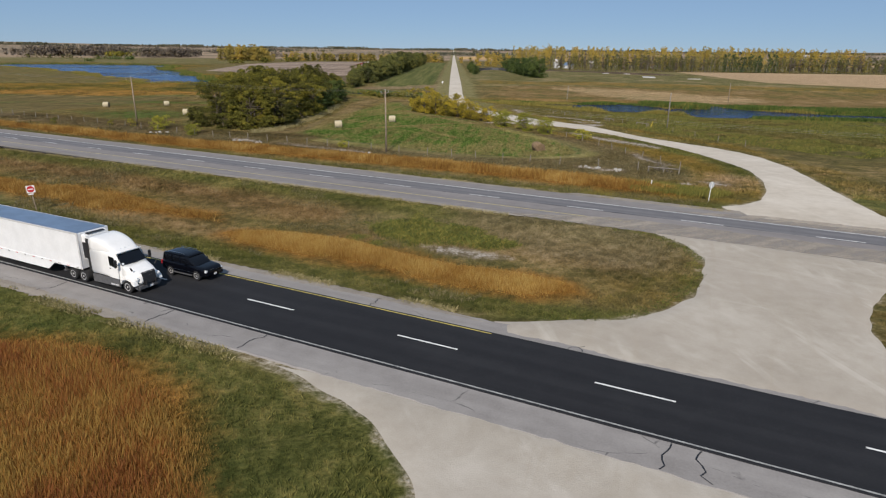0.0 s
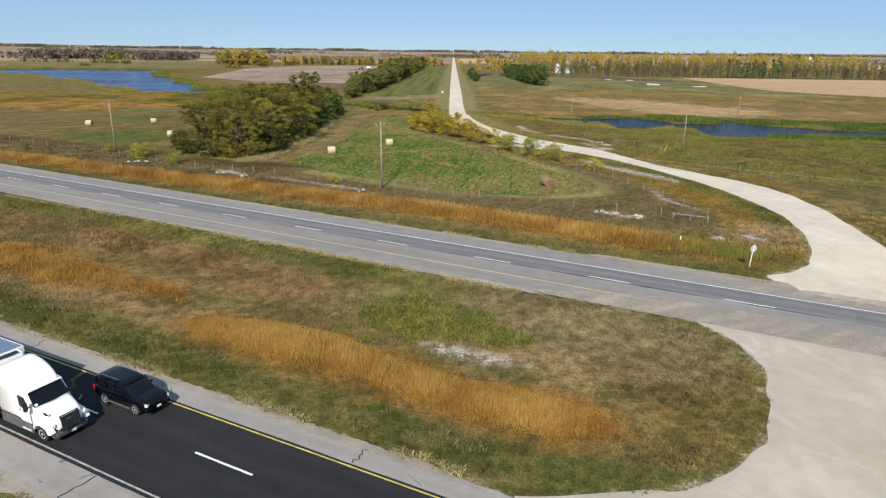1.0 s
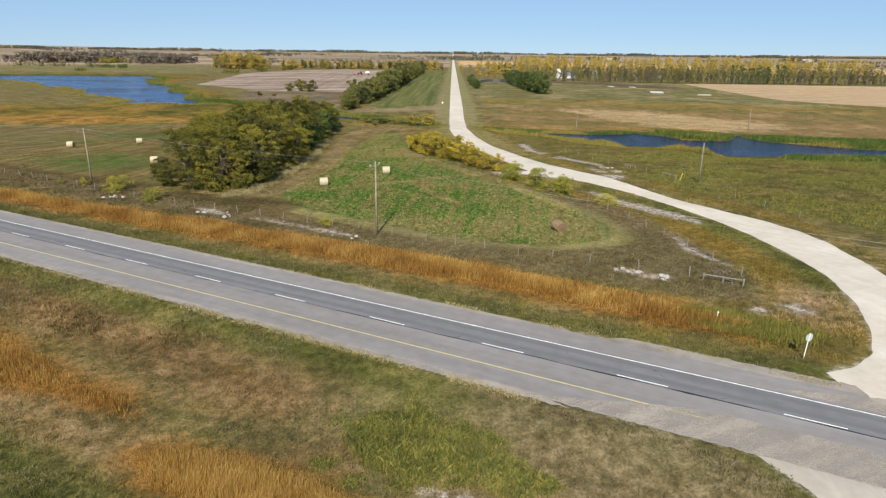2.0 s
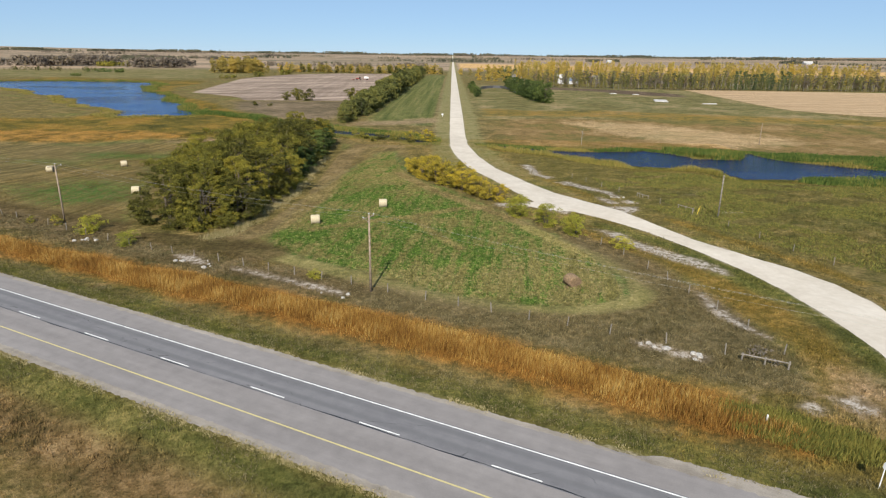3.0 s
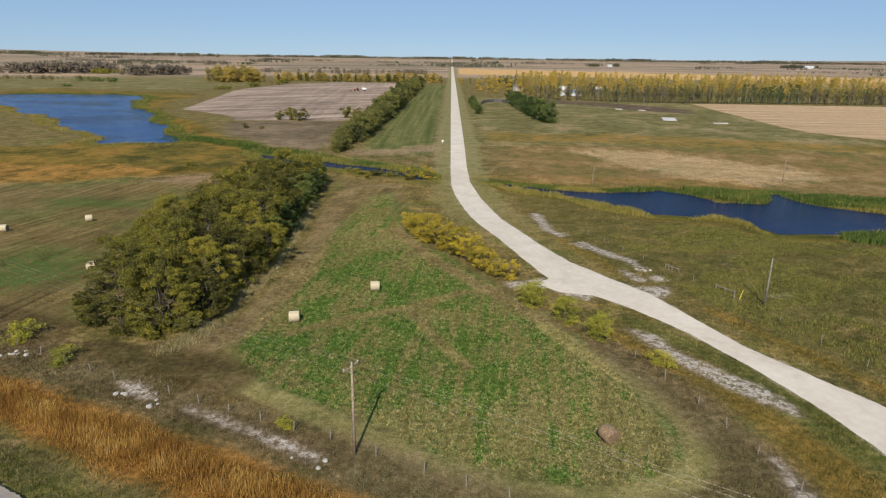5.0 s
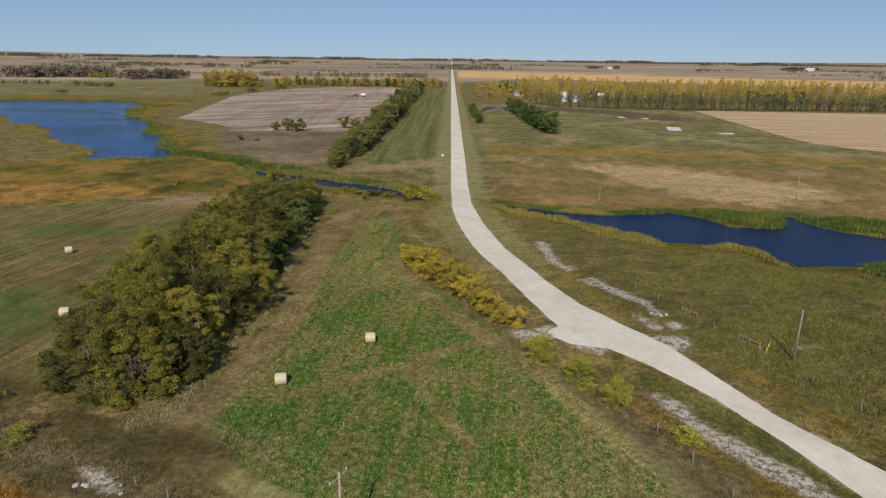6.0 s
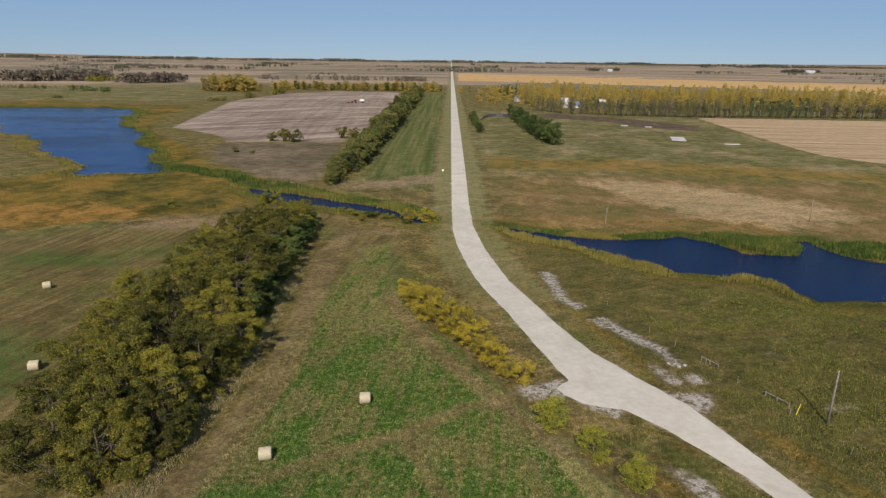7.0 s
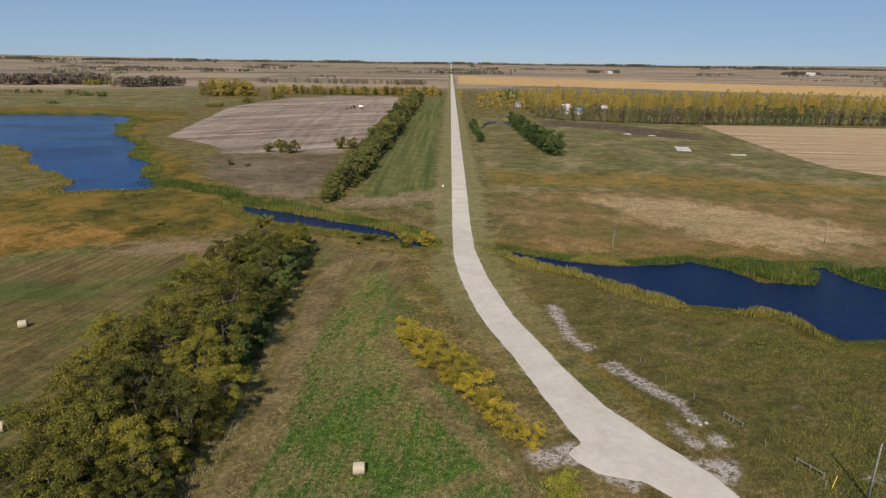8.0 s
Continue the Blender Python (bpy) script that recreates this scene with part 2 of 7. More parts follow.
def zones(X, Y):
    """Signed distances, in metres, of what covers the ground."""
    c = lambda v: np.clip(v, -12, 12).astype(np.float32)
    near, far = across(X, Y, NEAR_O, NEAR_U), across(X, Y, FAR_O, FAR_U)
    road = np.maximum(np.maximum(poly_sdf(X, Y, GRAVEL_W + GRAVEL_E), poly_sdf(X, Y, CROSSING)), np.maximum(poly_sdf(X, Y, APPROACH), poly_sdf(X, Y, DRIVE)))
    paved = np.maximum(5.3 - np.abs(near + 0.55), 6.25 - np.abs(far - 0.1))
    return {
        "z_crop": c(poly_sdf(X, Y, CROP)),
        "z_mown": c(poly_sdf(X, Y, MOWN)), "z_strip": c(poly_sdf(X, Y, STRIP_L)),
        "z_track": c(np.maximum(line_sdf(X, Y, [(-36, 110), (-31.8, 116), (-29.5, 141), (-32, 172), (-34, 204), (-33, 238), (-20, 236)], 3.4),
                                np.maximum(line_sdf(X, Y, [(-14, 178), (-3, 150), (8, 132), (17, 117)], 1.6), line_sdf(X, Y, [(-6, 240), (-7, 330), (-8, 600), (-8, 1000)], 1.6)))),
        "z_ring": c(line_sdf(X, Y, [(-30.8, 100.8), (-21.5, 95.5), (-11.7, 89.4), (-2.0, 82.9), (6.4, 79.4), (13.2, 78.1), (19.3, 79.4), (24.2, 81.7), (27.4, 85.3), (28.2, 91.1), (25.2, 100.2), (19.9, 108.2), (15.4, 118.0)], 1.7)),
        "z_straw": c(np.maximum(line_sdf(X, Y, [(-36, 39), (-28, 36), (-20, 31)], 1.8), line_sdf(X, Y, [(2, 30), (9, 27), (15, 24)], 2.2))),
        "z_green": c(np.maximum(2.6 - np.abs(near - 7.6), np.maximum(np.maximum(1.7 - np.abs(far + 8.4), 2.0 - np.abs(far - 8.6)), np.maximum(-6.6 - near, line_sdf(X, Y, [(29.6, 121), (38.8, 108), (44, 94.7), (46.4, 81), (46, 70), (44, 62)], 2.1))))),
        "z_east": c(poly_sdf(X, Y, EAST)), "z_band": c(np.maximum(poly_sdf(X, Y, BAND), 4.5 + line_sdf(X, Y, [(26, 54), (31, 51.6), (36, 50.5)], 1.6))),
        "z_ditch": c(np.maximum(poly_sdf(X, Y, DITCH), np.maximum(line_sdf(X, Y, [(60, 92), (55.5, 103), (52, 111), (47.6, 119.7), (44.6, 126.4)], 1.3), line_sdf(X, Y, [(33, 149), (30, 160), (26.5, 172)], 1.2)))),
        "z_brown": c(np.maximum(line_sdf(X, Y, [(-120, 94), (-59.5, 64.3), (-30, 49.5), (-12, 39)], 3.2), line_sdf(X, Y, [(-10, 30.5), (-2, 33)], 2.0))), "z_weedy": c(poly_sdf(X, Y, WEEDY)),
        "z_orange": c(poly_sdf(X, Y, ORANGE)),
        "z_thin": c(np.maximum(poly_sdf(X, Y, THIN[0]), poly_sdf(X, Y, THIN[1]))), "z_corner": c(poly_sdf(X, Y, CORNER)),
        "z_head": c(line_sdf(X, Y, [(-110, 133), (-74, 117.4), (-58, 111), (-46, 106), (-36, 103), (-29.5, 100)], 4.4)),
        "z_hay": c(np.max([poly_sdf(X, Y, s) for s in HAY_GREEN], axis=0)),
        "z_path": c(np.maximum(line_sdf(X, Y, [(12, 135.6), (1.7, 131.6), (-6.7, 124.4), (-15.9, 119.6), (-24, 113.9)], 1.2), line_sdf(X, Y, [(-6.7, 124), (-5.4, 121), (-2.3, 112.9), (2.4, 104.5)], 1.0))),
        "z_tan": c(np.maximum(np.maximum(poly_sdf(X, Y, TAN), line_sdf(X, Y, [(-40, 304), (-22, 309), (-10, 318)], 7)), line_sdf(X, Y, [(41, 61), (38.4, 56)], 1.5))), "z_dry": c(poly_sdf(X, Y, DRYLAND)),
        "z_weed": c(line_sdf(X, Y, [(-120, 136), (-72, 111.5), (-52, 101), (-13, 85.2), (-2.6, 80), (18.7, 71), (33, 67), (33, 84), (29.5, 98), (24, 112)], 3.6)),
        "z_verge": c(poly_sdf(X, Y, VERGE_TREES)),
        "z_reed": c(np.maximum(np.maximum(poly_sdf(X, Y, REED_N), poly_sdf(X, Y, REED_M)), np.maximum(poly_sdf(X, Y, REED_ML), poly_sdf(X, Y, REED_S)))),
        "z_marsh": c(np.maximum(np.maximum(poly_sdf(X, Y, MARSH), 7 + poly_sdf(X, Y, POND_R)), line_sdf(X, Y, [(24, 55), (33, 50), (36, 49)], 1.0))),
        "z_plow": c(poly_sdf(X, Y, PLOW)), "z_stub": c(poly_sdf(X, Y, STUB)), "z_gold": c(poly_sdf(X, Y, GOLD)),
        "z_pale": c(poly_sdf(X, Y, PALE)), "z_rust": c(poly_sdf(X, Y, RUST)), "z_lush": c(np.maximum(np.maximum(poly_sdf(X, Y, PASTURE), poly_sdf(X, Y, MEADOW)), 3 + poly_sdf(X, Y, TURF))),
        "z_soil": c(poly_sdf(X, Y, SOIL)), "z_salt": c(np.max([poly_sdf(X, Y, s) for s in SALT], axis=0)),
        "z_spill": c(np.maximum(road, paved)), "z_bank": c(np.max([shore_sdf(X, Y, p) for p, _ in WATER.values()], axis=0)),
        "z_far": np.hypot(X, Y).astype(np.float32),
    }


# ---- node helpers and materials ----
def mat_new(name):
    m = bpy.data.materials.new(name)
    m.use_nodes = True
    return m, m.node_tree, m.node_tree.nodes["Principled BSDF"]


def put(nt, sock, v):
    if isinstance(v, bpy.types.NodeSocket):
        nt.links.new(v, sock)
    elif isinstance(v, tuple) and len(v) == 3 and sock.type == 'RGBA':
        sock.default_value = (*v, 1)
    else:
        sock.default_value = v


def nd_math(nt, op, a, b=0.0, clamp=False):
    n = nt.nodes.new("ShaderNodeMath")
    n.operation, n.use_clamp = op, clamp
    put(nt, n.inputs[0], a), put(nt, n.inputs[1], b)
    return n.outputs[0]


def nd_mix(nt, fac, a, b, blend='MIX'):
    n = nt.nodes.new("ShaderNodeMix")
    n.data_type, n.blend_type = 'RGBA', blend
    put(nt, n.inputs[0], fac), put(nt, n.inputs[6], a), put(nt, n.inputs[7], b)
    return n.outputs[2]


def nd_range(nt, v, a, b, c=0.0, d=1.0):
    n = nt.nodes.new("ShaderNodeMapRange")
    n.interpolation_type = 'SMOOTHSTEP'
    for k, x in enumerate((v, a, b, c, d)):
        put(nt, n.inputs[k], x)
    return n.outputs[0]


def nd_pos(nt, scale=(1, 1, 1), turn=0.0, local=False):
    if local:
        src = nt.nodes.new("ShaderNodeTexCoord").outputs["Object"]
    else:
        src = nt.nodes.new("ShaderNodeNewGeometry").outputs["Position"]
    m = nt.nodes.new("ShaderNodeMapping")
    nt.links.new(src, m.inputs[0])
    m.vector_type = 'TEXTURE'
    m.inputs["Rotation"].default_value = (0, 0, turn)
    m.inputs["Scale"].default_value = tuple(1 / v for v in scale)
    return m.outputs[0]


def nd_noise(nt, vec, scale, detail=3.0, rough=0.55, warp=0.0):
    n = nt.nodes.new("ShaderNodeTexNoise")
    put(nt, n.inputs["Vector"], vec)
    n.inputs["Scale"].default_value, n.inputs["Detail"].default_value, n.inputs["Roughness"].default_value = scale, detail, rough
    n.inputs["Distortion"].default_value = warp
    return n.outputs["Fac"]


def nd_ramp(nt, fac, stops):
    n = nt.nodes.new("ShaderNodeValToRGB")
    while len(n.color_ramp.elements) < len(stops):
        n.color_ramp.elements.new(0.5)
    for e, (p, col) in zip(n.color_ramp.elements, stops):
        e.position, e.color = p, (*col, 1)
    put(nt, n.inputs[0], fac)
    return n.outputs[0]


def nd_attr(nt, name):
    n = nt.nodes.new("ShaderNodeAttribute")
    n.attribute_name = name
    return n.outputs["Fac"]


def nd_island(nt):
    return nt.nodes.new("ShaderNodeNewGeometry").outputs["Random Per Island"]


def nd_object(nt):
    return nt.nodes.new("ShaderNodeObjectInfo").outputs["Random"]


def nd_bump(nt, bsdf, height, strength, distance):
    n = nt.nodes.new("ShaderNodeBump")
    n.inputs["Strength"].default_value, n.inputs["Distance"].default_value = strength, distance
    put(nt, n.inputs["Height"], height)
    nt.links.new(n.outputs[0], bsdf.inputs["Normal"])


def dull(bsdf, rough=0.9, spec=0.2):
    bsdf.inputs["Roughness"].default_value = rough
    bsdf.inputs["Specular IOR Level"].default_value = spec


def simple(name, col, rough=0.6, metal=0.0, var=0.15, scale=3.0, spec=0.5, bump=0.0, local=True):
    """Plain paint, metal or wood with two scales of tone and a little relief."""
    m, nt, b = mat_new(name)
    p = nd_pos(nt, local=local)
    a, c = nd_noise(nt, p, scale, 4), nd_noise(nt, p, scale * 9, 3)
    dark = tuple(v * (1 - 2 * var) for v in col)
    lite = tuple(min(1, v * (1 + var)) for v in col)
    put(nt, b.inputs["Base Color"], nd_mix(nt, nd_range(nt, nd_math(nt, 'ADD', nd_math(nt, 'MULTIPLY', a, 0.7), nd_math(nt, 'MULTIPLY', c, 0.3)), 0.3, 0.7), dark, lite))
    b.inputs["Roughness"].default_value, b.inputs["Metallic"].default_value = rough, metal
    b.inputs["Specular IOR Level"].default_value = spec
    if bump:
        nd_bump(nt, b, c, bump, 0.02)
    return m


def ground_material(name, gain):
    """What covers the ground, by zones: a gain under 1 dims soil and thatch as if shaded, one above 1 brightens the
    living blades as if sunlit.
    """
    m, nt, b = mat_new(name)
    p = nd_pos(nt)
    n_big = nd_noise(nt, p, 0.035, 4, 0.6)
    n_mid = nd_noise(nt, p, 0.16, 4, 0.6, 0.4)
    n_fin = nd_noise(nt, p, 1.1, 4, 0.65)
    n_grn = nd_noise(nt, p, 4.5, 3, 0.7)
    streak = nd_noise(nt, nd_pos(nt, (0.13, 0.32, 0.3), radians(26)), 1.0, 5, 0.65, 0.8)
    edge = nd_math(nt, 'ADD', nd_math(nt, 'MULTIPLY', nd_math(nt, 'SUBTRACT', n_fin, 0.5), 3.0), nd_math(nt, 'MULTIPLY', nd_math(nt, 'SUBTRACT', n_mid, 0.5), 5.0))

    def inside(name, soft=0.6, wander=1.0, shift=0.0):
        v = nd_math(nt, 'ADD', nd_attr(nt, name), nd_math(nt, 'MULTIPLY', edge, wander))
        return nd_range(nt, nd_math(nt, 'ADD', v, shift), -soft, soft)

    def tone(v, lo, mid, hi):
        return nd_ramp(nt, v, [(0.36, lo), (0.5, mid), (0.65, hi)])

    blend = nd_math(nt, 'ADD', nd_math(nt, 'MULTIPLY', n_mid, 0.5), nd_math(nt, 'MULTIPLY', n_fin, 0.5))
    blend2 = nd_math(nt, 'ADD', nd_math(nt, 'MULTIPLY', streak, 0.55), nd_math(nt, 'MULTIPLY', n_fin, 0.45))
    col = tone(blend, (0.042, 0.042, 0.016), (0.076, 0.067, 0.027), (0.125, 0.1, 0.048))
    col = nd_mix(nt, nd_range(nt, n_big, 0.5, 0.66), col, tone(blend, (0.04, 0.05, 0.016), (0.068, 0.078, 0.024), (0.115, 0.105, 0.04)))
    col = nd_mix(nt, nd_range(nt, streak, 0.56, 0.74, 0, 0.8), col, tone(n_fin, (0.1, 0.072, 0.034), (0.16, 0.12, 0.064), (0.215, 0.172, 0.104)))
    n_pat = nd_noise(nt, nd_pos(nt, (0.1, 0.24, 1), radians(-26)), 1.0, 4, 0.6, 0.6)
    n_pat2 = nd_noise(nt, nd_pos(nt, (0.14, 0.22, 1), radians(10)), 1.0, 4, 0.6, 0.8)
    col = nd_mix(nt, nd_range(nt, n_pat, 0.5, 0.66, 0, 0.65), col, tone(blend, (0.056, 0.044, 0.014), (0.096, 0.074, 0.024), (0.135, 0.108, 0.044)))
    col = nd_mix(nt, nd_range(nt, n_pat2, 0.52, 0.68, 0, 0.75), col, tone(blend, (0.036, 0.04, 0.012), (0.066, 0.062, 0.018), (0.104, 0.09, 0.03)))
    wide0 = nd_math(nt, 'ADD', nd_math(nt, 'MULTIPLY', n_big, 0.55), nd_math(nt, 'ADD', nd_math(nt, 'MULTIPLY', n_mid, 0.25), nd_math(nt, 'MULTIPLY', n_fin, 0.2)))
    # fields
    col = nd_mix(nt, inside("z_rust", 9, 4), col, nd_ramp(nt, wide0, [(0.36, (0.046, 0.054, 0.018)), (0.44, (0.076, 0.07, 0.024)), (0.5, (0.1, 0.074, 0.031)), (0.56, (0.12, 0.09, 0.042)), (0.64, (0.165, 0.128, 0.066))]))
    col = nd_mix(nt, nd_math(nt, 'MULTIPLY', inside("z_lush", 8, 3), nd_range(nt, n_big, 0.35, 0.6, 0.4, 1.0)), col, nd_ramp(nt, wide0, [(0.36, (0.036, 0.05, 0.018)), (0.44, (0.058, 0.068, 0.027)), (0.5, (0.082, 0.085, 0.036)), (0.55, (0.11, 0.1, 0.049)), (0.6, (0.14, 0.118, 0.064)), (0.66, (0.17, 0.138, 0.08))]))
    col = nd_mix(nt, nd_math(nt, 'MULTIPLY', inside("z_pale", 7, 4), 0.55), col, tone(blend2, (0.15, 0.115, 0.06), (0.24, 0.19, 0.11), (0.31, 0.25, 0.16)))
    east = tone(nd_math(nt, 'ADD', nd_math(nt, 'MULTIPLY', streak, 0.5), nd_math(nt, 'MULTIPLY', blend, 0.5)), (0.032, 0.036, 0.012), (0.058, 0.056, 0.02), (0.1, 0.084, 0.037))
    east = nd_mix(nt, nd_range(nt, nd_math(nt, 'ADD', n_big, nd_math(nt, 'MULTIPLY', nd_math(nt, 'SUBTRACT', n_mid, 0.5), 0.4)), 0.5, 0.62, 0, 0.8), east, tone(blend, (0.026, 0.036, 0.01), (0.046, 0.05, 0.016), (0.08, 0.074, 0.03)))
    col = nd_mix(nt, inside("z_east", 5, 2.5), col, east)
    col = nd_mix(nt, nd_math(nt, 'MULTIPLY', inside("z_band", 6, 3), nd_range(nt, n_mid, 0.36, 0.54, 0.35, 1.0)), col, nd_ramp(nt, wide0, [(0.38, (0.06, 0.054, 0.016)), (0.48, (0.1, 0.08, 0.022)), (0.56, (0.125, 0.085, 0.025)), (0.64, (0.15, 0.115, 0.045))]))
    col = nd_mix(nt, inside("z_dry", 5, 2.5), col, nd_ramp(nt, wide0, [(0.38, (0.05, 0.045, 0.026)), (0.48, (0.078, 0.066, 0.042)), (0.56, (0.1, 0.083, 0.055)), (0.64, (0.13, 0.108, 0.075))]))
    mow_line = nd_noise(nt, nd_pos(nt, (0.03, 0.6, 1), radians(81)), 1.0, 3, 0.6)
    mown = tone(nd_math(nt, 'ADD', nd_math(nt, 'MULTIPLY', blend, 0.35), nd_math(nt, 'MULTIPLY', mow_line, 0.65)), (0.047, 0.042, 0.017), (0.077, 0.065, 0.027), (0.116, 0.095, 0.044))
    mown = nd_mix(nt, nd_math(nt, 'MULTIPLY', inside("z_hay", 5, 2.5), nd_range(nt, n_fin, 0.42, 0.56, 0.25, 0.95)), mown, (0.03, 0.06, 0.014))
    mown = nd_mix(nt, nd_range(nt, nd_math(nt, 'ADD', n_big, nd_math(nt, 'MULTIPLY', nd_math(nt, 'SUBTRACT', n_fin, 0.5), 0.5)), 0.5, 0.62, 0, 0.5), mown, tone(blend, (0.026, 0.05, 0.011), (0.046, 0.07, 0.018), (0.092, 0.095, 0.036)))
    col = nd_mix(nt, inside("z_mown", 0.7, 0.35), col, mown)
    lane = nd_noise(nt, nd_pos(nt, (0.006, 0.28, 1), radians(90)), 1.0, 3, 0.6)
    col = nd_mix(nt, inside("z_strip", 3, 1.5), col, tone(nd_math(nt, 'ADD', nd_math(nt, 'MULTIPLY', blend, 0.35), nd_math(nt, 'MULTIPLY', lane, 0.65)), (0.036, 0.05, 0.015), (0.062, 0.074, 0.025), (0.104, 0.1, 0.043)))
    row = nd_noise(nt, nd_pos(nt, (0.035, 0.62, 1), radians(83)), 1.0, 3, 0.65, 0.25)
    tuft = nd_noise(nt, p, 1.9, 3, 0.7, 0.4)
    green = tone(nd_math(nt, 'ADD', nd_math(nt, 'MULTIPLY', n_fin, 0.5), nd_math(nt, 'MULTIPLY', n_grn, 0.5)), (0.013, 0.039, 0.006), (0.03, 0.061, 0.012), (0.065, 0.09, 0.024))
    bare = tone(nd_math(nt, 'ADD', nd_math(nt, 'MULTIPLY', row, 0.5), nd_math(nt, 'MULTIPLY', n_fin, 0.5)), (0.056, 0.06, 0.021), (0.09, 0.089, 0.036), (0.135, 0.124, 0.06))
    stand = nd_math(nt, 'ADD', nd_math(nt, 'MULTIPLY', tuft, 0.27), nd_math(nt, 'ADD', nd_math(nt, 'MULTIPLY', row, 0.3), nd_math(nt, 'ADD', nd_math(nt, 'MULTIPLY', n_mid, 0.26), nd_math(nt, 'MULTIPLY', n_big, 0.17))))
    stand = nd_math(nt, 'SUBTRACT', stand, nd_math(nt, 'MULTIPLY', inside("z_thin", 5, 2), 0.04))
    crop = nd_mix(nt, nd_range(nt, stand, 0.45, 0.525), bare, green)
    fleck = nd_noise(nt, nd_pos(nt, (0.9, 2.6, 1), radians(83)), 1.0, 3, 0.7)
    crop = nd_mix(nt, nd_range(nt, fleck, 0.57, 0.69, 0, 0.6), crop, tone(n_grn, (0.09, 0.085, 0.04), (0.14, 0.128, 0.066), (0.185, 0.165, 0.095)))
    crop = nd_mix(nt, nd_math(nt, 'MULTIPLY', inside("z_path", 0.6, 0.15), 0.75), crop, tone(blend, (0.06, 0.056, 0.024), (0.09, 0.08, 0.036), (0.125, 0.106, 0.052)))
    col = nd_mix(nt, inside("z_crop", 1.6, 0.8), col, crop)
    col = nd_mix(nt, nd_math(nt, 'MULTIPLY', inside("z_track", 1.2, 0.5), 0.75), col, tone(blend, (0.064, 0.053, 0.026), (0.098, 0.08, 0.041), (0.135, 0.109, 0.06)))
    col = nd_mix(nt, nd_math(nt, 'MULTIPLY', inside("z_ring", 0.6, 0.2), 0.95), col, tone(blend, (0.084, 0.087, 0.033), (0.112, 0.11, 0.045), (0.145, 0.134, 0.062)))
    col = nd_mix(nt, nd_math(nt, 'MULTIPLY', inside("z_head", 1.6, 0.7), 0.85), col, tone(blend, (0.026, 0.022, 0.01), (0.042, 0.034, 0.015), (0.066, 0.052, 0.025)))
    col = nd_mix(nt, inside("z_verge", 0.5, 0.4), col, tone(blend, (0.04, 0.039, 0.014), (0.07, 0.063, 0.023), (0.118, 0.097, 0.043)))
    col = nd_mix(nt, nd_math(nt, 'MULTIPLY', inside("z_weed", 3, 1.2), 0.8), col, tone(blend, (0.036, 0.031, 0.017), (0.06, 0.05, 0.028), (0.094, 0.078, 0.047)))
    col = nd_mix(nt, nd_math(nt, 'MULTIPLY', inside("z_corner", 1.5, 0.8), 0.9), col, tone(blend2, (0.036, 0.033, 0.016), (0.06, 0.054, 0.027), (0.095, 0.083, 0.046)))
    col = nd_mix(nt, nd_math(nt, 'MULTIPLY', inside("z_ditch", 1.4, 0.6), 0.85), col, tone(blend2, (0.046, 0.042, 0.01), (0.08, 0.062, 0.015), (0.118, 0.084, 0.024)))
    col = nd_mix(nt, nd_math(nt, 'MULTIPLY', inside("z_brown", 3.5, 1.6), 0.8), col, tone(blend, (0.05, 0.036, 0.017), (0.088, 0.061, 0.029), (0.125, 0.094, 0.05)))
    col = nd_mix(nt, nd_math(nt, 'MULTIPLY', inside("z_straw", 3.2, 1.6), 0.8), col, tone(blend2, (0.082, 0.058, 0.026), (0.135, 0.1, 0.05), (0.19, 0.15, 0.088)))
    col = nd_mix(nt, nd_math(nt, 'MULTIPLY', inside("z_green", 1.6, 0.9), 0.8), col, tone(blend, (0.022, 0.033, 0.008), (0.042, 0.052, 0.014), (0.076, 0.075, 0.024)))
    col = nd_mix(nt, nd_math(nt, 'MULTIPLY', inside("z_weedy", 2.5, 1.2), 0.75), col, tone(blend2, (0.05, 0.045, 0.024), (0.085, 0.074, 0.042), (0.135, 0.12, 0.075)))
    wide = nd_math(nt, 'ADD', nd_math(nt, 'MULTIPLY', n_big, 0.6), nd_math(nt, 'ADD', nd_math(nt, 'MULTIPLY', n_mid, 0.28), nd_math(nt, 'MULTIPLY', n_fin, 0.12)))
    marsh = nd_ramp(nt, wide, [(0.38, (0.032, 0.034, 0.01)), (0.46, (0.062, 0.055, 0.014)), (0.52, (0.09, 0.07, 0.017)), (0.57, (0.112, 0.077, 0.019)), (0.62, (0.118, 0.082, 0.022)), (0.68, (0.1, 0.08, 0.034))])
    marsh = nd_mix(nt, nd_math(nt, 'MULTIPLY', inside("z_orange", 6, 3), nd_range(nt, n_mid, 0.35, 0.6, 0.4, 1.0)), marsh, tone(blend, (0.098, 0.063, 0.018), (0.14, 0.086, 0.023), (0.165, 0.108, 0.034)))
    marsh = nd_mix(nt, nd_range(nt, nd_math(nt, 'ADD', nd_attr(nt, "z_bank"), nd_math(nt, 'MULTIPLY', edge, 1.6)), -8, -3.5, 0, 0.9), marsh, tone(blend, (0.02, 0.028, 0.008), (0.034, 0.042, 0.012), (0.06, 0.06, 0.018)))
    col = nd_mix(nt, inside("z_marsh", 4, 2.6), col, marsh)
    col = nd_mix(nt, nd_math(nt, 'MULTIPLY', inside("z_tan", 5, 2.5), 0.8), col, tone(blend2, (0.085, 0.064, 0.036), (0.135, 0.105, 0.065), (0.18, 0.145, 0.095)))
    col = nd_mix(nt, inside("z_reed", 1.6, 0.9), col, tone(blend, (0.068, 0.038, 0.011), (0.11, 0.06, 0.015), (0.135, 0.083, 0.024)))
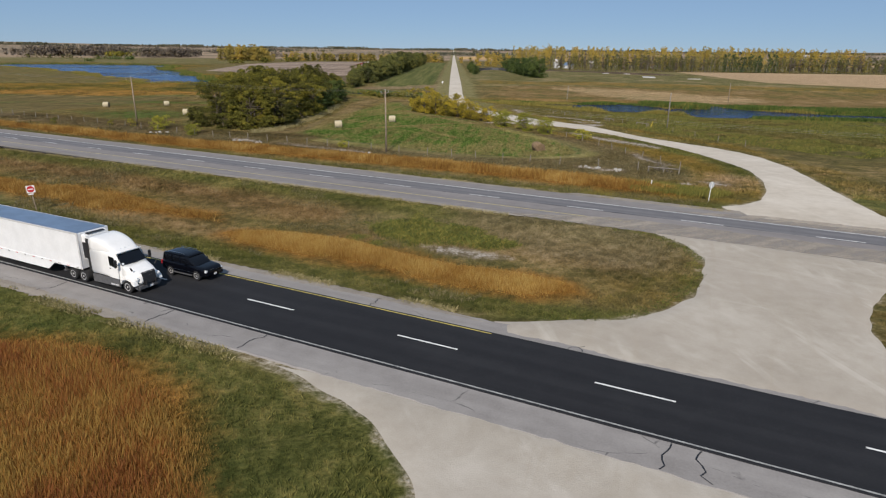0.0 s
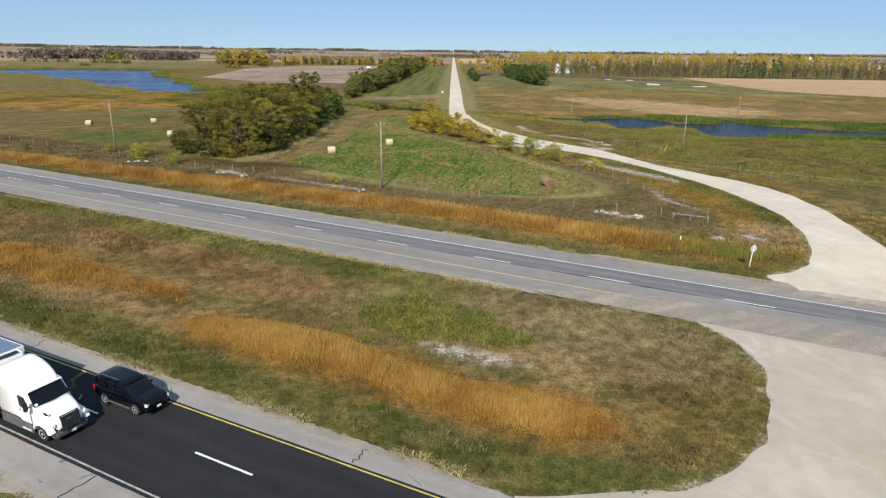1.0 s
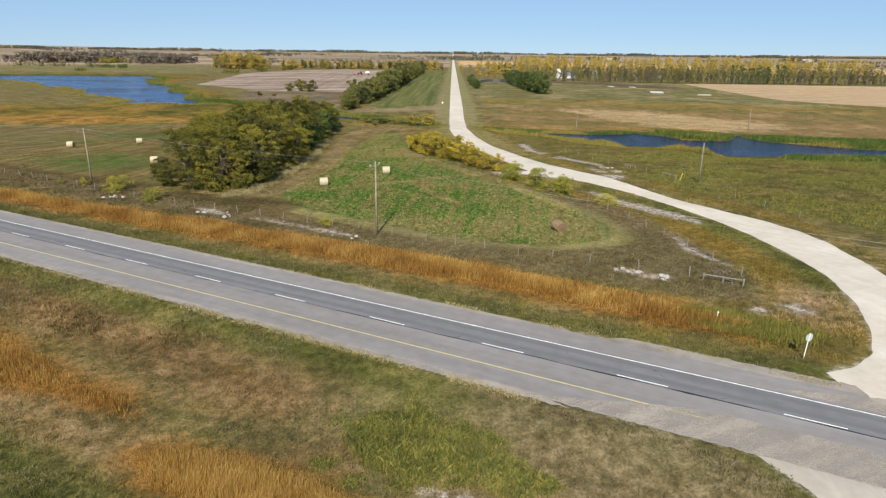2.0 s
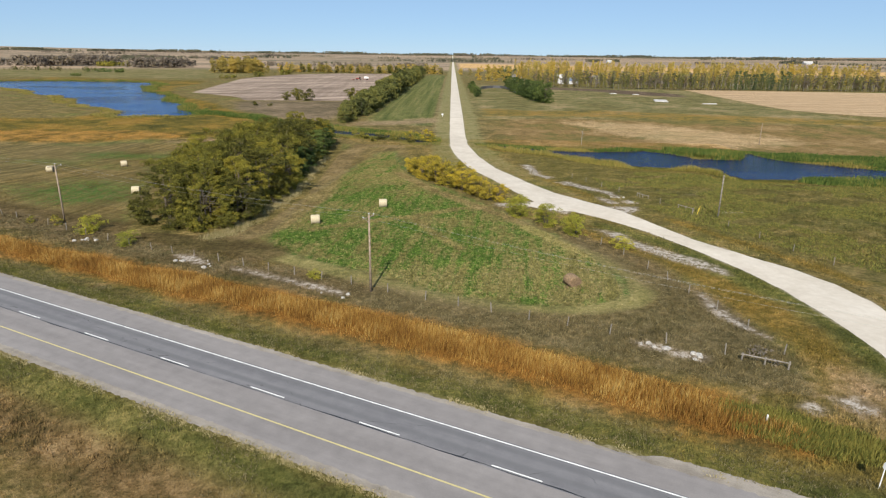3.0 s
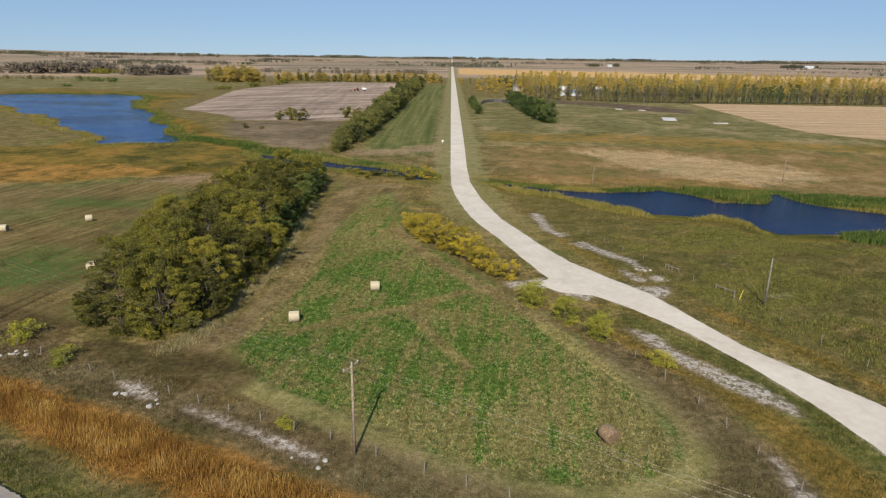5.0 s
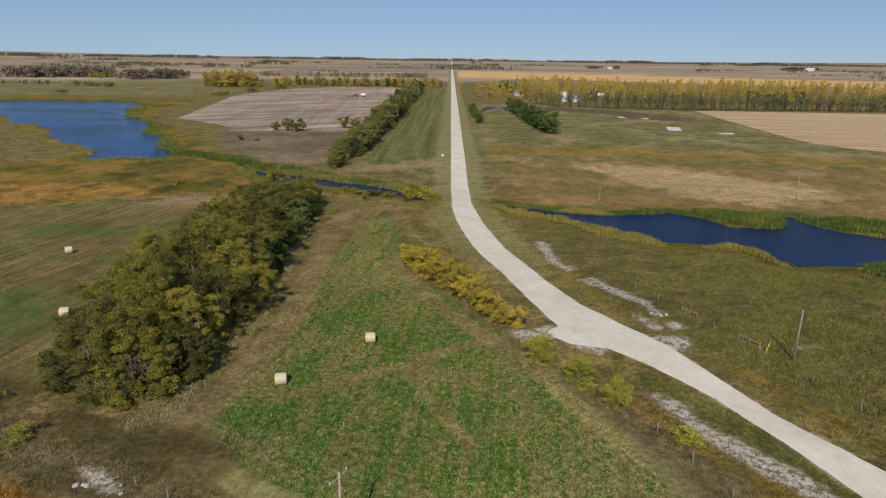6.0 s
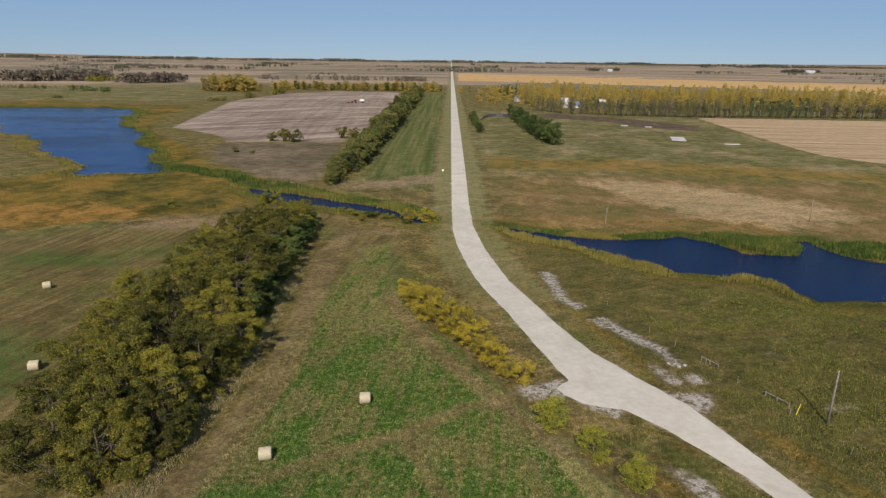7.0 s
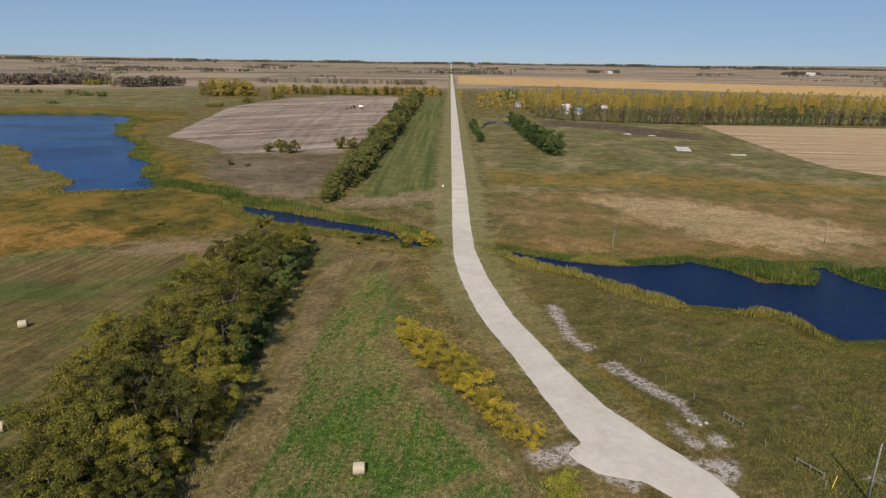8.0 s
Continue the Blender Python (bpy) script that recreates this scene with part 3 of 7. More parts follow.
    furrow = nd_noise(nt, nd_pos(nt, (0.006, 0.16, 1), radians(95)), 1.0, 4, 0.6, 0.5)
    roll = nd_noise(nt, nd_pos(nt, (0.006, 0.034, 1), radians(38)), 1.0, 4, 0.55, 1.8)
    col = nd_mix(nt, inside("z_plow", 1.5, 0.8), col, tone(nd_math(nt, 'ADD', nd_math(nt, 'MULTIPLY', furrow, 0.3), nd_math(nt, 'MULTIPLY', roll, 0.7)), (0.088, 0.073, 0.06), (0.15, 0.127, 0.104), (0.235, 0.203, 0.17)))
    swath = nd_noise(nt, nd_pos(nt, (0.004, 0.14, 1), radians(-4)), 1.0, 4, 0.6, 0.2)
    col = nd_mix(nt, inside("z_stub", 1.5, 0.8), col, tone(nd_math(nt, 'ADD', nd_math(nt, 'MULTIPLY', swath, 0.75), nd_math(nt, 'MULTIPLY', n_fin, 0.25)), (0.15, 0.113, 0.068), (0.225, 0.176, 0.11), (0.29, 0.236, 0.156)))
    col = nd_mix(nt, nd_math(nt, 'MULTIPLY', inside("z_soil", 6, 3, 2.0), 0.85), col, tone(blend, (0.028, 0.021, 0.017), (0.052, 0.039, 0.032), (0.1, 0.077, 0.062)))
    # fields out to the horizon
    v = nt.nodes.new("ShaderNodeTexVoronoi")
    v.distance, v.inputs["Scale"].default_value = 'CHEBYCHEV', 1.0
    nt.links.new(nd_pos(nt, (0.0016, 0.0045, 1)), v.inputs["Vector"])
    sep = nt.nodes.new("ShaderNodeSeparateColor")
    nt.links.new(v.outputs["Color"], sep.inputs[0])
    patch = nd_ramp(nt, sep.outputs[0], [(0.0, (0.065, 0.066, 0.046)), (0.18, (0.215, 0.17, 0.118)), (0.36, (0.105, 0.095, 0.07)), (0.5, (0.25, 0.195, 0.138)), (0.66, (0.135, 0.117, 0.088)), (0.8, (0.075, 0.077, 0.054)), (0.92, (0.21, 0.172, 0.13))])
    patch = nd_mix(nt, nd_range(nt, nd_noise(nt, nd_pos(nt, (0.004, 0.012, 1)), 1.0, 4, 0.6), 0.38, 0.66, 0, 0.75), patch, (0.13, 0.112, 0.083))
    col = nd_mix(nt, nd_range(nt, nd_attr(nt, "z_far"), 1150, 1450), col, patch)
    col = nd_mix(nt, inside("z_gold", 6, 3), col, tone(swath, (0.22, 0.15, 0.066), (0.285, 0.2, 0.09), (0.33, 0.24, 0.12)))
    col = nd_mix(nt, 0.6, col, nd_mix(nt, nd_range(nt, n_grn, 0.32, 0.66), (0.35, 0.37, 0.33), (1.1, 1.1, 1.1)), 'MULTIPLY')
    col = nd_mix(nt, 0.26, col, nd_mix(nt, nd_range(nt, n_fin, 0.36, 0.62), (0.45, 0.46, 0.42), (1.25, 1.25, 1.25)), 'MULTIPLY')
    col = nd_mix(nt, 0.2, col, nd_mix(nt, nd_range(nt, n_mid, 0.38, 0.6), (0.5, 0.52, 0.48), (1.25, 1.22, 1.2)), 'MULTIPLY')
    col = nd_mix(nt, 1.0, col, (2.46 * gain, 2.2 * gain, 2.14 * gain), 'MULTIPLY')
    rim = nd_math(nt, 'MULTIPLY', nd_range(nt, nd_math(nt, 'ADD', nd_attr(nt, "z_spill"), nd_math(nt, 'MULTIPLY', edge, 1.2)), -8.5, -5.0), nd_range(nt, nd_attr(nt, "z_far"), 150, 215, 0, 0.75))
    col = nd_mix(nt, rim, col, tone(blend2, (0.12, 0.118, 0.045), (0.2, 0.18, 0.08), (0.3, 0.25, 0.13)))
    # bare salt, gravel spill and wet banks
    salt = nd_math(nt, 'MULTIPLY', inside("z_salt", 0.7, 0.7, -0.1), nd_range(nt, nd_math(nt, 'ADD', nd_math(nt, 'MULTIPLY', n_grn, 0.35), nd_math(nt, 'MULTIPLY', n_fin, 0.65)), 0.43, 0.54))
    col = nd_mix(nt, nd_math(nt, 'MULTIPLY', inside("z_salt", 0.7, 0.3, 0.45), 0.55), col, tone(blend2, (0.13, 0.1, 0.07), (0.2, 0.155, 0.11), (0.27, 0.22, 0.165)))
    col = nd_mix(nt, salt, col, tone(n_grn, (0.25, 0.21, 0.17), (0.36, 0.32, 0.275), (0.5, 0.46, 0.41)))
    spill = nd_math(nt, 'MULTIPLY', inside("z_spill", 0.6, 0.6, -0.1), nd_range(nt, n_grn, 0.3, 0.6, 0.45, 1.0))
    col = nd_mix(nt, spill, col, tone(n_grn, (0.2, 0.165, 0.12), (0.33, 0.285, 0.225), (0.44, 0.395, 0.33)))
    col = nd_mix(nt, inside("z_bank", 0.5, 0.25, 0.3), col, (0.05, 0.045, 0.03))
    put(nt, b.inputs["Base Color"], col)
    dull(b, 1.0, 0.05)
    nd_bump(nt, b, nd_math(nt, 'ADD', n_grn, n_fin), 0.5, 0.25)
    return m


def pavement_material(name, lo, mid, hi, crack=0.0, lanes=None, rough=0.9):
    """Worn pavement: aggregate, stains, tar-filled cracks, wheel paths along the road."""
    m, nt, b = mat_new(name)
    p = nd_pos(nt, local=True)
    big = nd_noise(nt, nd_pos(nt, (0.05, 0.6, 1), local=True), 1.0, 4, 0.6)
    mid_n, fine = nd_noise(nt, p, 0.7, 4, 0.6), nd_noise(nt, p, 9, 3, 0.7)
    f = nd_math(nt, 'ADD', nd_math(nt, 'MULTIPLY', big, 0.45), nd_math(nt, 'ADD', nd_math(nt, 'MULTIPLY', mid_n, 0.3), nd_math(nt, 'MULTIPLY', fine, 0.25)))
    col = nd_ramp(nt, f, [(0.33, lo), (0.5, mid), (0.67, hi)])
    if lanes:
        sx = nt.nodes.new("ShaderNodeSeparateXYZ")
        nt.links.new(nd_pos(nt, local=True), sx.inputs[0])
        lane = nd_math(nt, 'ABSOLUTE', nd_math(nt, 'SUBTRACT', nd_math(nt, 'ABSOLUTE', sx.outputs[1]), lanes[0]))
        path = nd_math(nt, 'ABSOLUTE', nd_math(nt, 'SUBTRACT', lane, 0.8))
        wear = nd_math(nt, 'MULTIPLY', nd_range(nt, path, 0.55, 0.1), nd_range(nt, big, 0.25, 0.7, 0.3, 1.0))
        col = nd_mix(nt, nd_math(nt, 'MULTIPLY', wear, lanes[1]), col, lanes[2])
    if crack:
        v = nt.nodes.new("ShaderNodeTexVoronoi")
        v.feature, v.inputs["Scale"].default_value = 'DISTANCE_TO_EDGE', crack
        wob = nt.nodes.new("ShaderNodeVectorMath")
        wob.operation = 'ADD'
        nt.links.new(nd_pos(nt, (0.5, 1.2, 1), local=True), wob.inputs[0])
        nn = nt.nodes.new("ShaderNodeTexNoise")
        nn.inputs["Scale"].default_value = 0.5
        nt.links.new(p, nn.inputs["Vector"])
        nt.links.new(nn.outputs["Color"], wob.inputs[1])
        nt.links.new(wob.outputs[0], v.inputs["Vector"])
        line = nd_math(nt, 'MULTIPLY', nd_range(nt, v.outputs["Distance"], 0.008, 0.002), nd_range(nt, mid_n, 0.48, 0.62, 0, 0.6))
        col = nd_mix(nt, line, col, (0.03, 0.03, 0.03))
    put(nt, b.inputs["Base Color"], col)
    dull(b, rough, 0.3)
    nd_bump(nt, b, fine, 0.3, 0.02)
    return m


def gravel_material(name, turning, bright):
    m, nt, b = mat_new(name)
    p = nd_pos(nt)
    big, mid_n, fine = nd_noise(nt, p, 0.12, 4, 0.6, 0.5), nd_noise(nt, p, 0.9, 4, 0.6), nd_noise(nt, p, 12, 3, 0.8)
    f = nd_math(nt, 'ADD', nd_math(nt, 'MULTIPLY', big, 0.5), nd_math(nt, 'ADD', nd_math(nt, 'MULTIPLY', mid_n, 0.3), nd_math(nt, 'MULTIPLY', fine, 0.2)))
    col = nd_ramp(nt, f, [(0.3, tuple(v * bright for v in (0.36, 0.315, 0.255))), (0.5, tuple(v * bright for v in (0.465, 0.415, 0.35))), (0.68, tuple(v * bright for v in (0.55, 0.502, 0.435)))])
    rut = nd_noise(nt, nd_pos(nt, (0.35, 0.1, 1), radians(12)), 1.0, 3, 0.6, 1.2)
    col = nd_mix(nt, nd_range(nt, rut, 0.5, 0.74, 0, 0.4), col, (0.62, 0.575, 0.51))
    blot = nd_noise(nt, p, 0.085, 3, 0.5, 0.8)
    col = nd_mix(nt, nd_range(nt, blot, 0.44, 0.62, 0, 0.55 * turning), col, tuple(v * bright for v in (0.39, 0.34, 0.285)))
    swirl = nd_noise(nt, nd_pos(nt, (0.05, 0.4, 1), radians(70)), 1.0, 3, 0.55, 1.6)
    col = nd_mix(nt, nd_range(nt, swirl, 0.52, 0.72, 0, 0.6 * turning), col, (0.36, 0.31, 0.245))
    col = nd_mix(nt, nd_range(nt, nd_noise(nt, nd_pos(nt, (0.06, 0.5, 1), radians(-35)), 1.0, 3, 0.55, 1.3), 0.56, 0.74, 0, 0.15), col, (0.62, 0.575, 0.515))
    put(nt, b.inputs["Base Color"], col)
    dull(b, 1.0, 0.1)
    nd_bump(nt, b, nd_math(nt, 'ADD', fine, mid_n), 0.35, 0.04)
    return m


def dust_material(name, base):
    """Gravel dragged thinly over pavement: the pavement shows through its gaps."""
    m, nt, b = mat_new(name)
    p = nd_pos(nt)
    put(nt, b.inputs["Base Color"], nd_ramp(nt, nd_noise(nt, p, 3, 4, 0.7), [(0.35, tuple(v * 0.8 for v in base)), (0.65, base)]))
    dull(b, 1.0, 0.1)
    grain = nd_math(nt, 'ADD', nd_math(nt, 'MULTIPLY', nd_noise(nt, nd_pos(nt, (0.15, 0.6, 1), radians(26)), 1.0, 4, 0.6), 0.5), nd_math(nt, 'MULTIPLY', nd_noise(nt, p, 9, 3, 0.7), 0.5))
    put(nt, b.inputs["Alpha"], nd_range(nt, grain, 0.28, 0.66, 0, 0.9))
    return m


def leaf_material(name, stops, spread=0.35, scale=0.5, trans=0.1, gain=2.1):
    """Leaves: tone by clump, by single leaf and by tree, with some light passing through."""
    m, nt, b = mat_new(name)
    clump = nd_noise(nt, nd_pos(nt), scale, 2, 0.5)
    f = nd_math(nt, 'ADD', nd_math(nt, 'MULTIPLY', clump, 1 - spread), nd_math(nt, 'MULTIPLY', nd_island(nt), spread))
    f = nd_math(nt, 'ADD', f, nd_math(nt, 'MULTIPLY', nd_math(nt, 'SUBTRACT', nd_object(nt), 0.5), 0.3))
    k = np.linspace(0.28, 0.72, len(stops))
    col = nd_ramp(nt, f, [(float(p), tuple(gain * v for v in c)) for p, c in zip(k, stops)])
    put(nt, b.inputs["Base Color"], col)
    dull(b, 0.7, 0.2)
    tr = nt.nodes.new("ShaderNodeBsdfTranslucent")
    nt.links.new(col, tr.inputs[0])
    mx = nt.nodes.new("ShaderNodeMixShader")
    mx.inputs[0].default_value = trans
    nt.links.new(b.outputs[0], mx.inputs[1]), nt.links.new(tr.outputs[0], mx.inputs[2])
    nt.links.new(mx.outputs[0], nt.nodes["Material Output"].inputs[0])
    return m


def water_material(name, tint, gloss):
    m, nt, b = mat_new(name)
    p = nd_pos(nt, (1, 1, 1))
    # Blue base and specular tint stand in for the deep sky mirrored by ripples.
    b.inputs["Base Color"].default_value = (*tint, 1)
    b.inputs["IOR"].default_value = 1.2
    b.inputs["Specular IOR Level"].default_value = gloss
    b.inputs["Specular Tint"].default_value = (0.08, 0.3, 1.0, 1)
    calm = nd_noise(nt, nd_pos(nt, (0.012, 0.03, 1)), 1.0, 3, 0.5)
    put(nt, b.inputs["Roughness"], nd_range(nt, calm, 0.4, 0.65, 0.05, 0.2))
    rip = nd_math(nt, 'ADD', nd_noise(nt, nd_pos(nt, (0.6, 1.6, 1), radians(10)), 1.0, 3, 0.6), nd_math(nt, 'MULTIPLY', nd_noise(nt, p, 3.5, 2), 0.4))
    nd_bump(nt, b, rip, 0.7, 0.4)
    return m


# Same cover twice: shade put into the sheet's colour, sunlight into the blades'.
GROUND = ground_material("prairie_ground_dimmed", 0.86)
BLADES_LIT = ground_material("prairie_grass_lit", 1.18)
GRAVEL = gravel_material("limestone_gravel", 0.1, 1.12)
GRAVEL_DUST = dust_material("gravel_dust", (0.42, 0.37, 0.31))
GRAVEL_TURN = gravel_material("wheel_worn_gravel", 0.6, 0.88)
WATER_M = water_material("dark_slough_water", (0.001, 0.012, 0.053), 0.26)
WATER_BLUE = water_material("blue_pond_water", (0.001, 0.038, 0.145), 0.24)
ASPHALT = pavement_material("fresh_black_asphalt", (0.010, 0.010, 0.012), (0.015, 0.015, 0.017), (0.024, 0.024, 0.026), 0, (1.7, 0.3, (0.028, 0.028, 0.031)), 0.85)
SHOULDER = pavement_material("worn_grey_shoulder", (0.19, 0.175, 0.165), (0.26, 0.242, 0.23), (0.325, 0.305, 0.287), 0.22)
OLD_LANE = pavement_material("worn_grey_asphalt", (0.114, 0.111, 0.119), (0.162, 0.158, 0.165), (0.21, 0.204, 0.21), 0.16, (1.65, 0.7, (0.11, 0.11, 0.115)))
OLD_SHOULDER = pavement_material("pale_grey_shoulder", (0.16, 0.147, 0.143), (0.215, 0.198, 0.192), (0.265, 0.245, 0.236), 0)
RUBBLE = pavement_material("broken_gravel_edge", (0.13, 0.11, 0.09), (0.25, 0.22, 0.185), (0.38, 0.34, 0.295), 0)
WHITE_LINE = simple("white_road_paint", (0.72, 0.72, 0.7), 0.6, var=0.12, scale=1.5)
WORN_LINE = simple("worn_white_paint", (0.34, 0.34, 0.33), 0.7, var=0.25, scale=1.5)
YELLOW_LINE = simple("yellow_road_paint", (0.5, 0.4, 0.09), 0.6, var=0.18, scale=1.5)
OLD_YELLOW = simple("faded_yellow_paint", (0.5, 0.43, 0.2), 0.7, var=0.06, scale=1.5)
BARK = simple("grey_bark", (0.13, 0.105, 0.08), 0.95, var=0.3, scale=4, bump=0.6)
PALE_BARK = simple("pale_poplar_bark", (0.32, 0.29, 0.24), 0.9, var=0.25, scale=3, bump=0.4)
LEAF_OLIVE = leaf_material("olive_leaves", [(0.02, 0.02, 0.005), (0.044, 0.043, 0.008), (0.075, 0.072, 0.011), (0.135, 0.113, 0.015)], 0.34, 0.28, 0.14)
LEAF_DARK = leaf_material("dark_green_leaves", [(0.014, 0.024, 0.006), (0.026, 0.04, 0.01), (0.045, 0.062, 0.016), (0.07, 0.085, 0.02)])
LEAF_YELLOW = leaf_material("yellowing_leaves", [(0.06, 0.056, 0.01), (0.14, 0.112, 0.014), (0.21, 0.16, 0.017), (0.27, 0.2, 0.018)], 0.45, 0.6, 0.18)
LEAF_GOLD = leaf_material("golden_leaves", [(0.13, 0.108, 0.034), (0.18, 0.144, 0.04), (0.22, 0.168, 0.042), (0.25, 0.182, 0.04)], 0.3, 0.05, 0.3)
LEAF_ROW = leaf_material("green_row_leaves", [(0.023, 0.028, 0.009), (0.042, 0.046, 0.013), (0.068, 0.069, 0.018), (0.1, 0.092, 0.022)], 0.25, 0.2)
SEDGE = leaf_material("olive_sedge", [(0.055, 0.06, 0.016), (0.085, 0.084, 0.02), (0.115, 0.1, 0.024), (0.16, 0.125, 0.034)], 0.35, 0.1, 0.3)
LEAF_POPLAR = leaf_material("autumn_poplar_leaves", [(0.17, 0.14, 0.045), (0.23, 0.182, 0.05), (0.28, 0.212, 0.052), (0.32, 0.225, 0.045)], 0.3, 0.05, 0.5)
LEAF_BELT = leaf_material("thinning_poplar_leaves", [(0.06, 0.066, 0.024), (0.09, 0.092, 0.03), (0.13, 0.118, 0.036), (0.18, 0.15, 0.044)], 0.3, 0.06, 0.3)
LEAF_BELT_DARK = leaf_material("green_poplar_leaves", [(0.03, 0.045, 0.022), (0.045, 0.06, 0.026), (0.065, 0.078, 0.03), (0.1, 0.1, 0.035)], 0.3, 0.06, 0.2)
LEAF_BUSH = leaf_material("yellow_green_bush_leaves", [(0.06, 0.066, 0.01), (0.105, 0.108, 0.014), (0.155, 0.145, 0.018), (0.2, 0.17, 0.02)], 0.3, 0.6)
LEAF_GREY = leaf_material("bare_grey_twigs", [(0.06, 0.05, 0.042), (0.085, 0.071, 0.058), (0.105, 0.088, 0.068), (0.125, 0.1, 0.06)], 0.4, 0.05, 0.3, 2.0)
REED_ORANGE = leaf_material("orange_reeds", [(0.11, 0.055, 0.015), (0.19, 0.103, 0.026), (0.26, 0.158, 0.04), (0.33, 0.24, 0.085)], 0.36, 0.22, 0.5, 2.0)
WEED_GREY = leaf_material("grey_olive_weeds", [(0.022, 0.022, 0.01), (0.04, 0.037, 0.016), (0.066, 0.058, 0.028), (0.11, 0.092, 0.05)], 0.5, 0.35, 0.2)
DRY_STRAW = leaf_material("dry_straw_grass", [(0.07, 0.066, 0.026), (0.12, 0.105, 0.045), (0.17, 0.145, 0.07), (0.23, 0.195, 0.11)], 0.4, 0.8, 0.3)
# Greyed leaf tones stand in for haze over the farthest woods.
LEAF_FAR = leaf_material("haze_dulled_leaves", [(0.04, 0.042, 0.03), (0.055, 0.056, 0.036), (0.075, 0.072, 0.045), (0.095, 0.088, 0.055)], 0.3, 0.02, 0.2)
LEAF_WEED = leaf_material("green_weed_leaves", [(0.026, 0.034, 0.009), (0.046, 0.053, 0.012), (0.074, 0.075, 0.017), (0.115, 0.102, 0.024)], 0.4, 0.7)
REED_RED = leaf_material("russet_reeds", [(0.08, 0.03, 0.013), (0.15, 0.055, 0.021), (0.195, 0.09, 0.026), (0.225, 0.145, 0.04)], 0.25, 0.25, 0.5)
REED_GREEN = leaf_material("green_cattails", [(0.024, 0.042, 0.009), (0.042, 0.066, 0.013), (0.07, 0.084, 0.018), (0.135, 0.112, 0.03)], 0.4, 0.08, 0.3)
WOOD_POLE = simple("weathered_pole_wood", (0.3, 0.235, 0.175), 0.9, var=0.25, scale=2.5, bump=0.4)
WOOD_GREY = simple("grey_fence_wood", (0.24, 0.215, 0.185), 0.95, var=0.25, scale=5, bump=0.5)
GALV = simple("galvanised_steel", (0.45, 0.46, 0.47), 0.45, 0.8, var=0.12)
PORCELAIN = simple("grey_porcelain", (0.5, 0.52, 0.53), 0.25, var=0.05)
WIRE_RUST = simple("rusty_fence_wire", (0.16, 0.13, 0.11), 0.7, 0.4, var=0.2)
WIRE = simple("aluminium_wire", (0.32, 0.32, 0.31), 0.5, 0.6, var=0.1)
WHITE_PAINT = simple("white_vehicle_paint", (0.8, 0.8, 0.79), 0.28, var=0.03, scale=1.2)
TRAILER_SKIN = simple("white_trailer_skin", (0.78, 0.79, 0.8), 0.35, var=0.04, scale=0.8)
# Blue stands in for sky mirrored on the trailer roof; farm roofs reuse it.
ROOF_SKIN = simple("grey_blue_roof_skin", (0.14, 0.2, 0.3), 0.3, 0.1, var=0.12, scale=0.6)
BLACK_PAINT = simple("black_car_paint", (0.003, 0.0035, 0.006), 0.1, var=0.1, spec=0.28)
BLACK_TRIM = simple("black_plastic_trim", (0.018, 0.018, 0.02), 0.55, var=0.15)
GREY_TRIM = simple("dark_grey_fairing", (0.1, 0.1, 0.105), 0.5, var=0.15)
GLASS_DARK = simple("tinted_glass", (0.006, 0.007, 0.01), 0.04, var=0.05, spec=0.3)
RUBBER = simple("tyre_rubber", (0.02, 0.02, 0.021), 0.85, var=0.2)
ALLOY = simple("silver_alloy", (0.62, 0.62, 0.63), 0.4, 0.15, var=0.08)
CHROME = simple("chrome", (0.75, 0.75, 0.76), 0.15, 1.0, var=0.05)
LAMP_CLEAR = simple("clear_lamp_lens", (0.75, 0.77, 0.78), 0.1, var=0.05)
SIGN_WHITE = simple("white_sign_face", (0.78, 0.78, 0.78), 0.45, var=0.04)
SIGN_BACK = simple("bare_sign_metal", (0.4, 0.42, 0.44), 0.5, var=0.06)
SIGN_RED = simple("red_sign_face", (0.5, 0.015, 0.02), 0.45, var=0.06)
STRAW_OLD = simple("weathered_brown_bale", (0.24, 0.16, 0.09), 0.95, var=0.3, scale=6, bump=0.8)
STONE = simple("pale_field_stone", (0.4, 0.38, 0.35), 0.9, var=0.25, scale=3, bump=0.5)
CONCRETE = simple("pale_concrete", (0.5, 0.48, 0.46), 0.85, var=0.15, scale=0.4)
RED_PAINT = simple("faded_red_paint", (0.3, 0.05, 0.04), 0.5, var=0.15)
DARK_ROOF = simple("dark_shingle_roof", (0.06, 0.055, 0.06), 0.85, var=0.2, scale=1)
HOUSE_WALL = simple("white_house_siding", (0.5, 0.51, 0.54), 0.7, var=0.06, scale=1)
YELLOW_GUARD = simple("yellow_guy_guard", (0.7, 0.5, 0.03), 0.5, var=0.1)


# ---- mesh helpers ----
def np_mesh(name, V, F, mat, smooth_shade=False, attrs=None):
    """A mesh from arrays of points and equal-sided faces."""
    me = bpy.data.meshes.new(name)
    V, F = np.asarray(V, np.float32), np.asarray(F, np.int32)
    n, k = F.shape
    me.vertices.add(len(V)), me.loops.add(n * k), me.polygons.add(n)
    me.vertices.foreach_set("co", V.ravel())
    me.loops.foreach_set("vertex_index", F.ravel())
    me.polygons.foreach_set("loop_start", np.arange(0, n * k, k, dtype=np.int32))
    me.polygons.foreach_set("use_smooth", np.full(n, smooth_shade))
    for key, val in (attrs or {}).items():
        me.attributes.new(key, 'FLOAT', 'POINT').data.foreach_set("value", np.ascontiguousarray(val, np.float32))
    me.materials.append(mat)
    me.update(calc_edges=True)
    return me


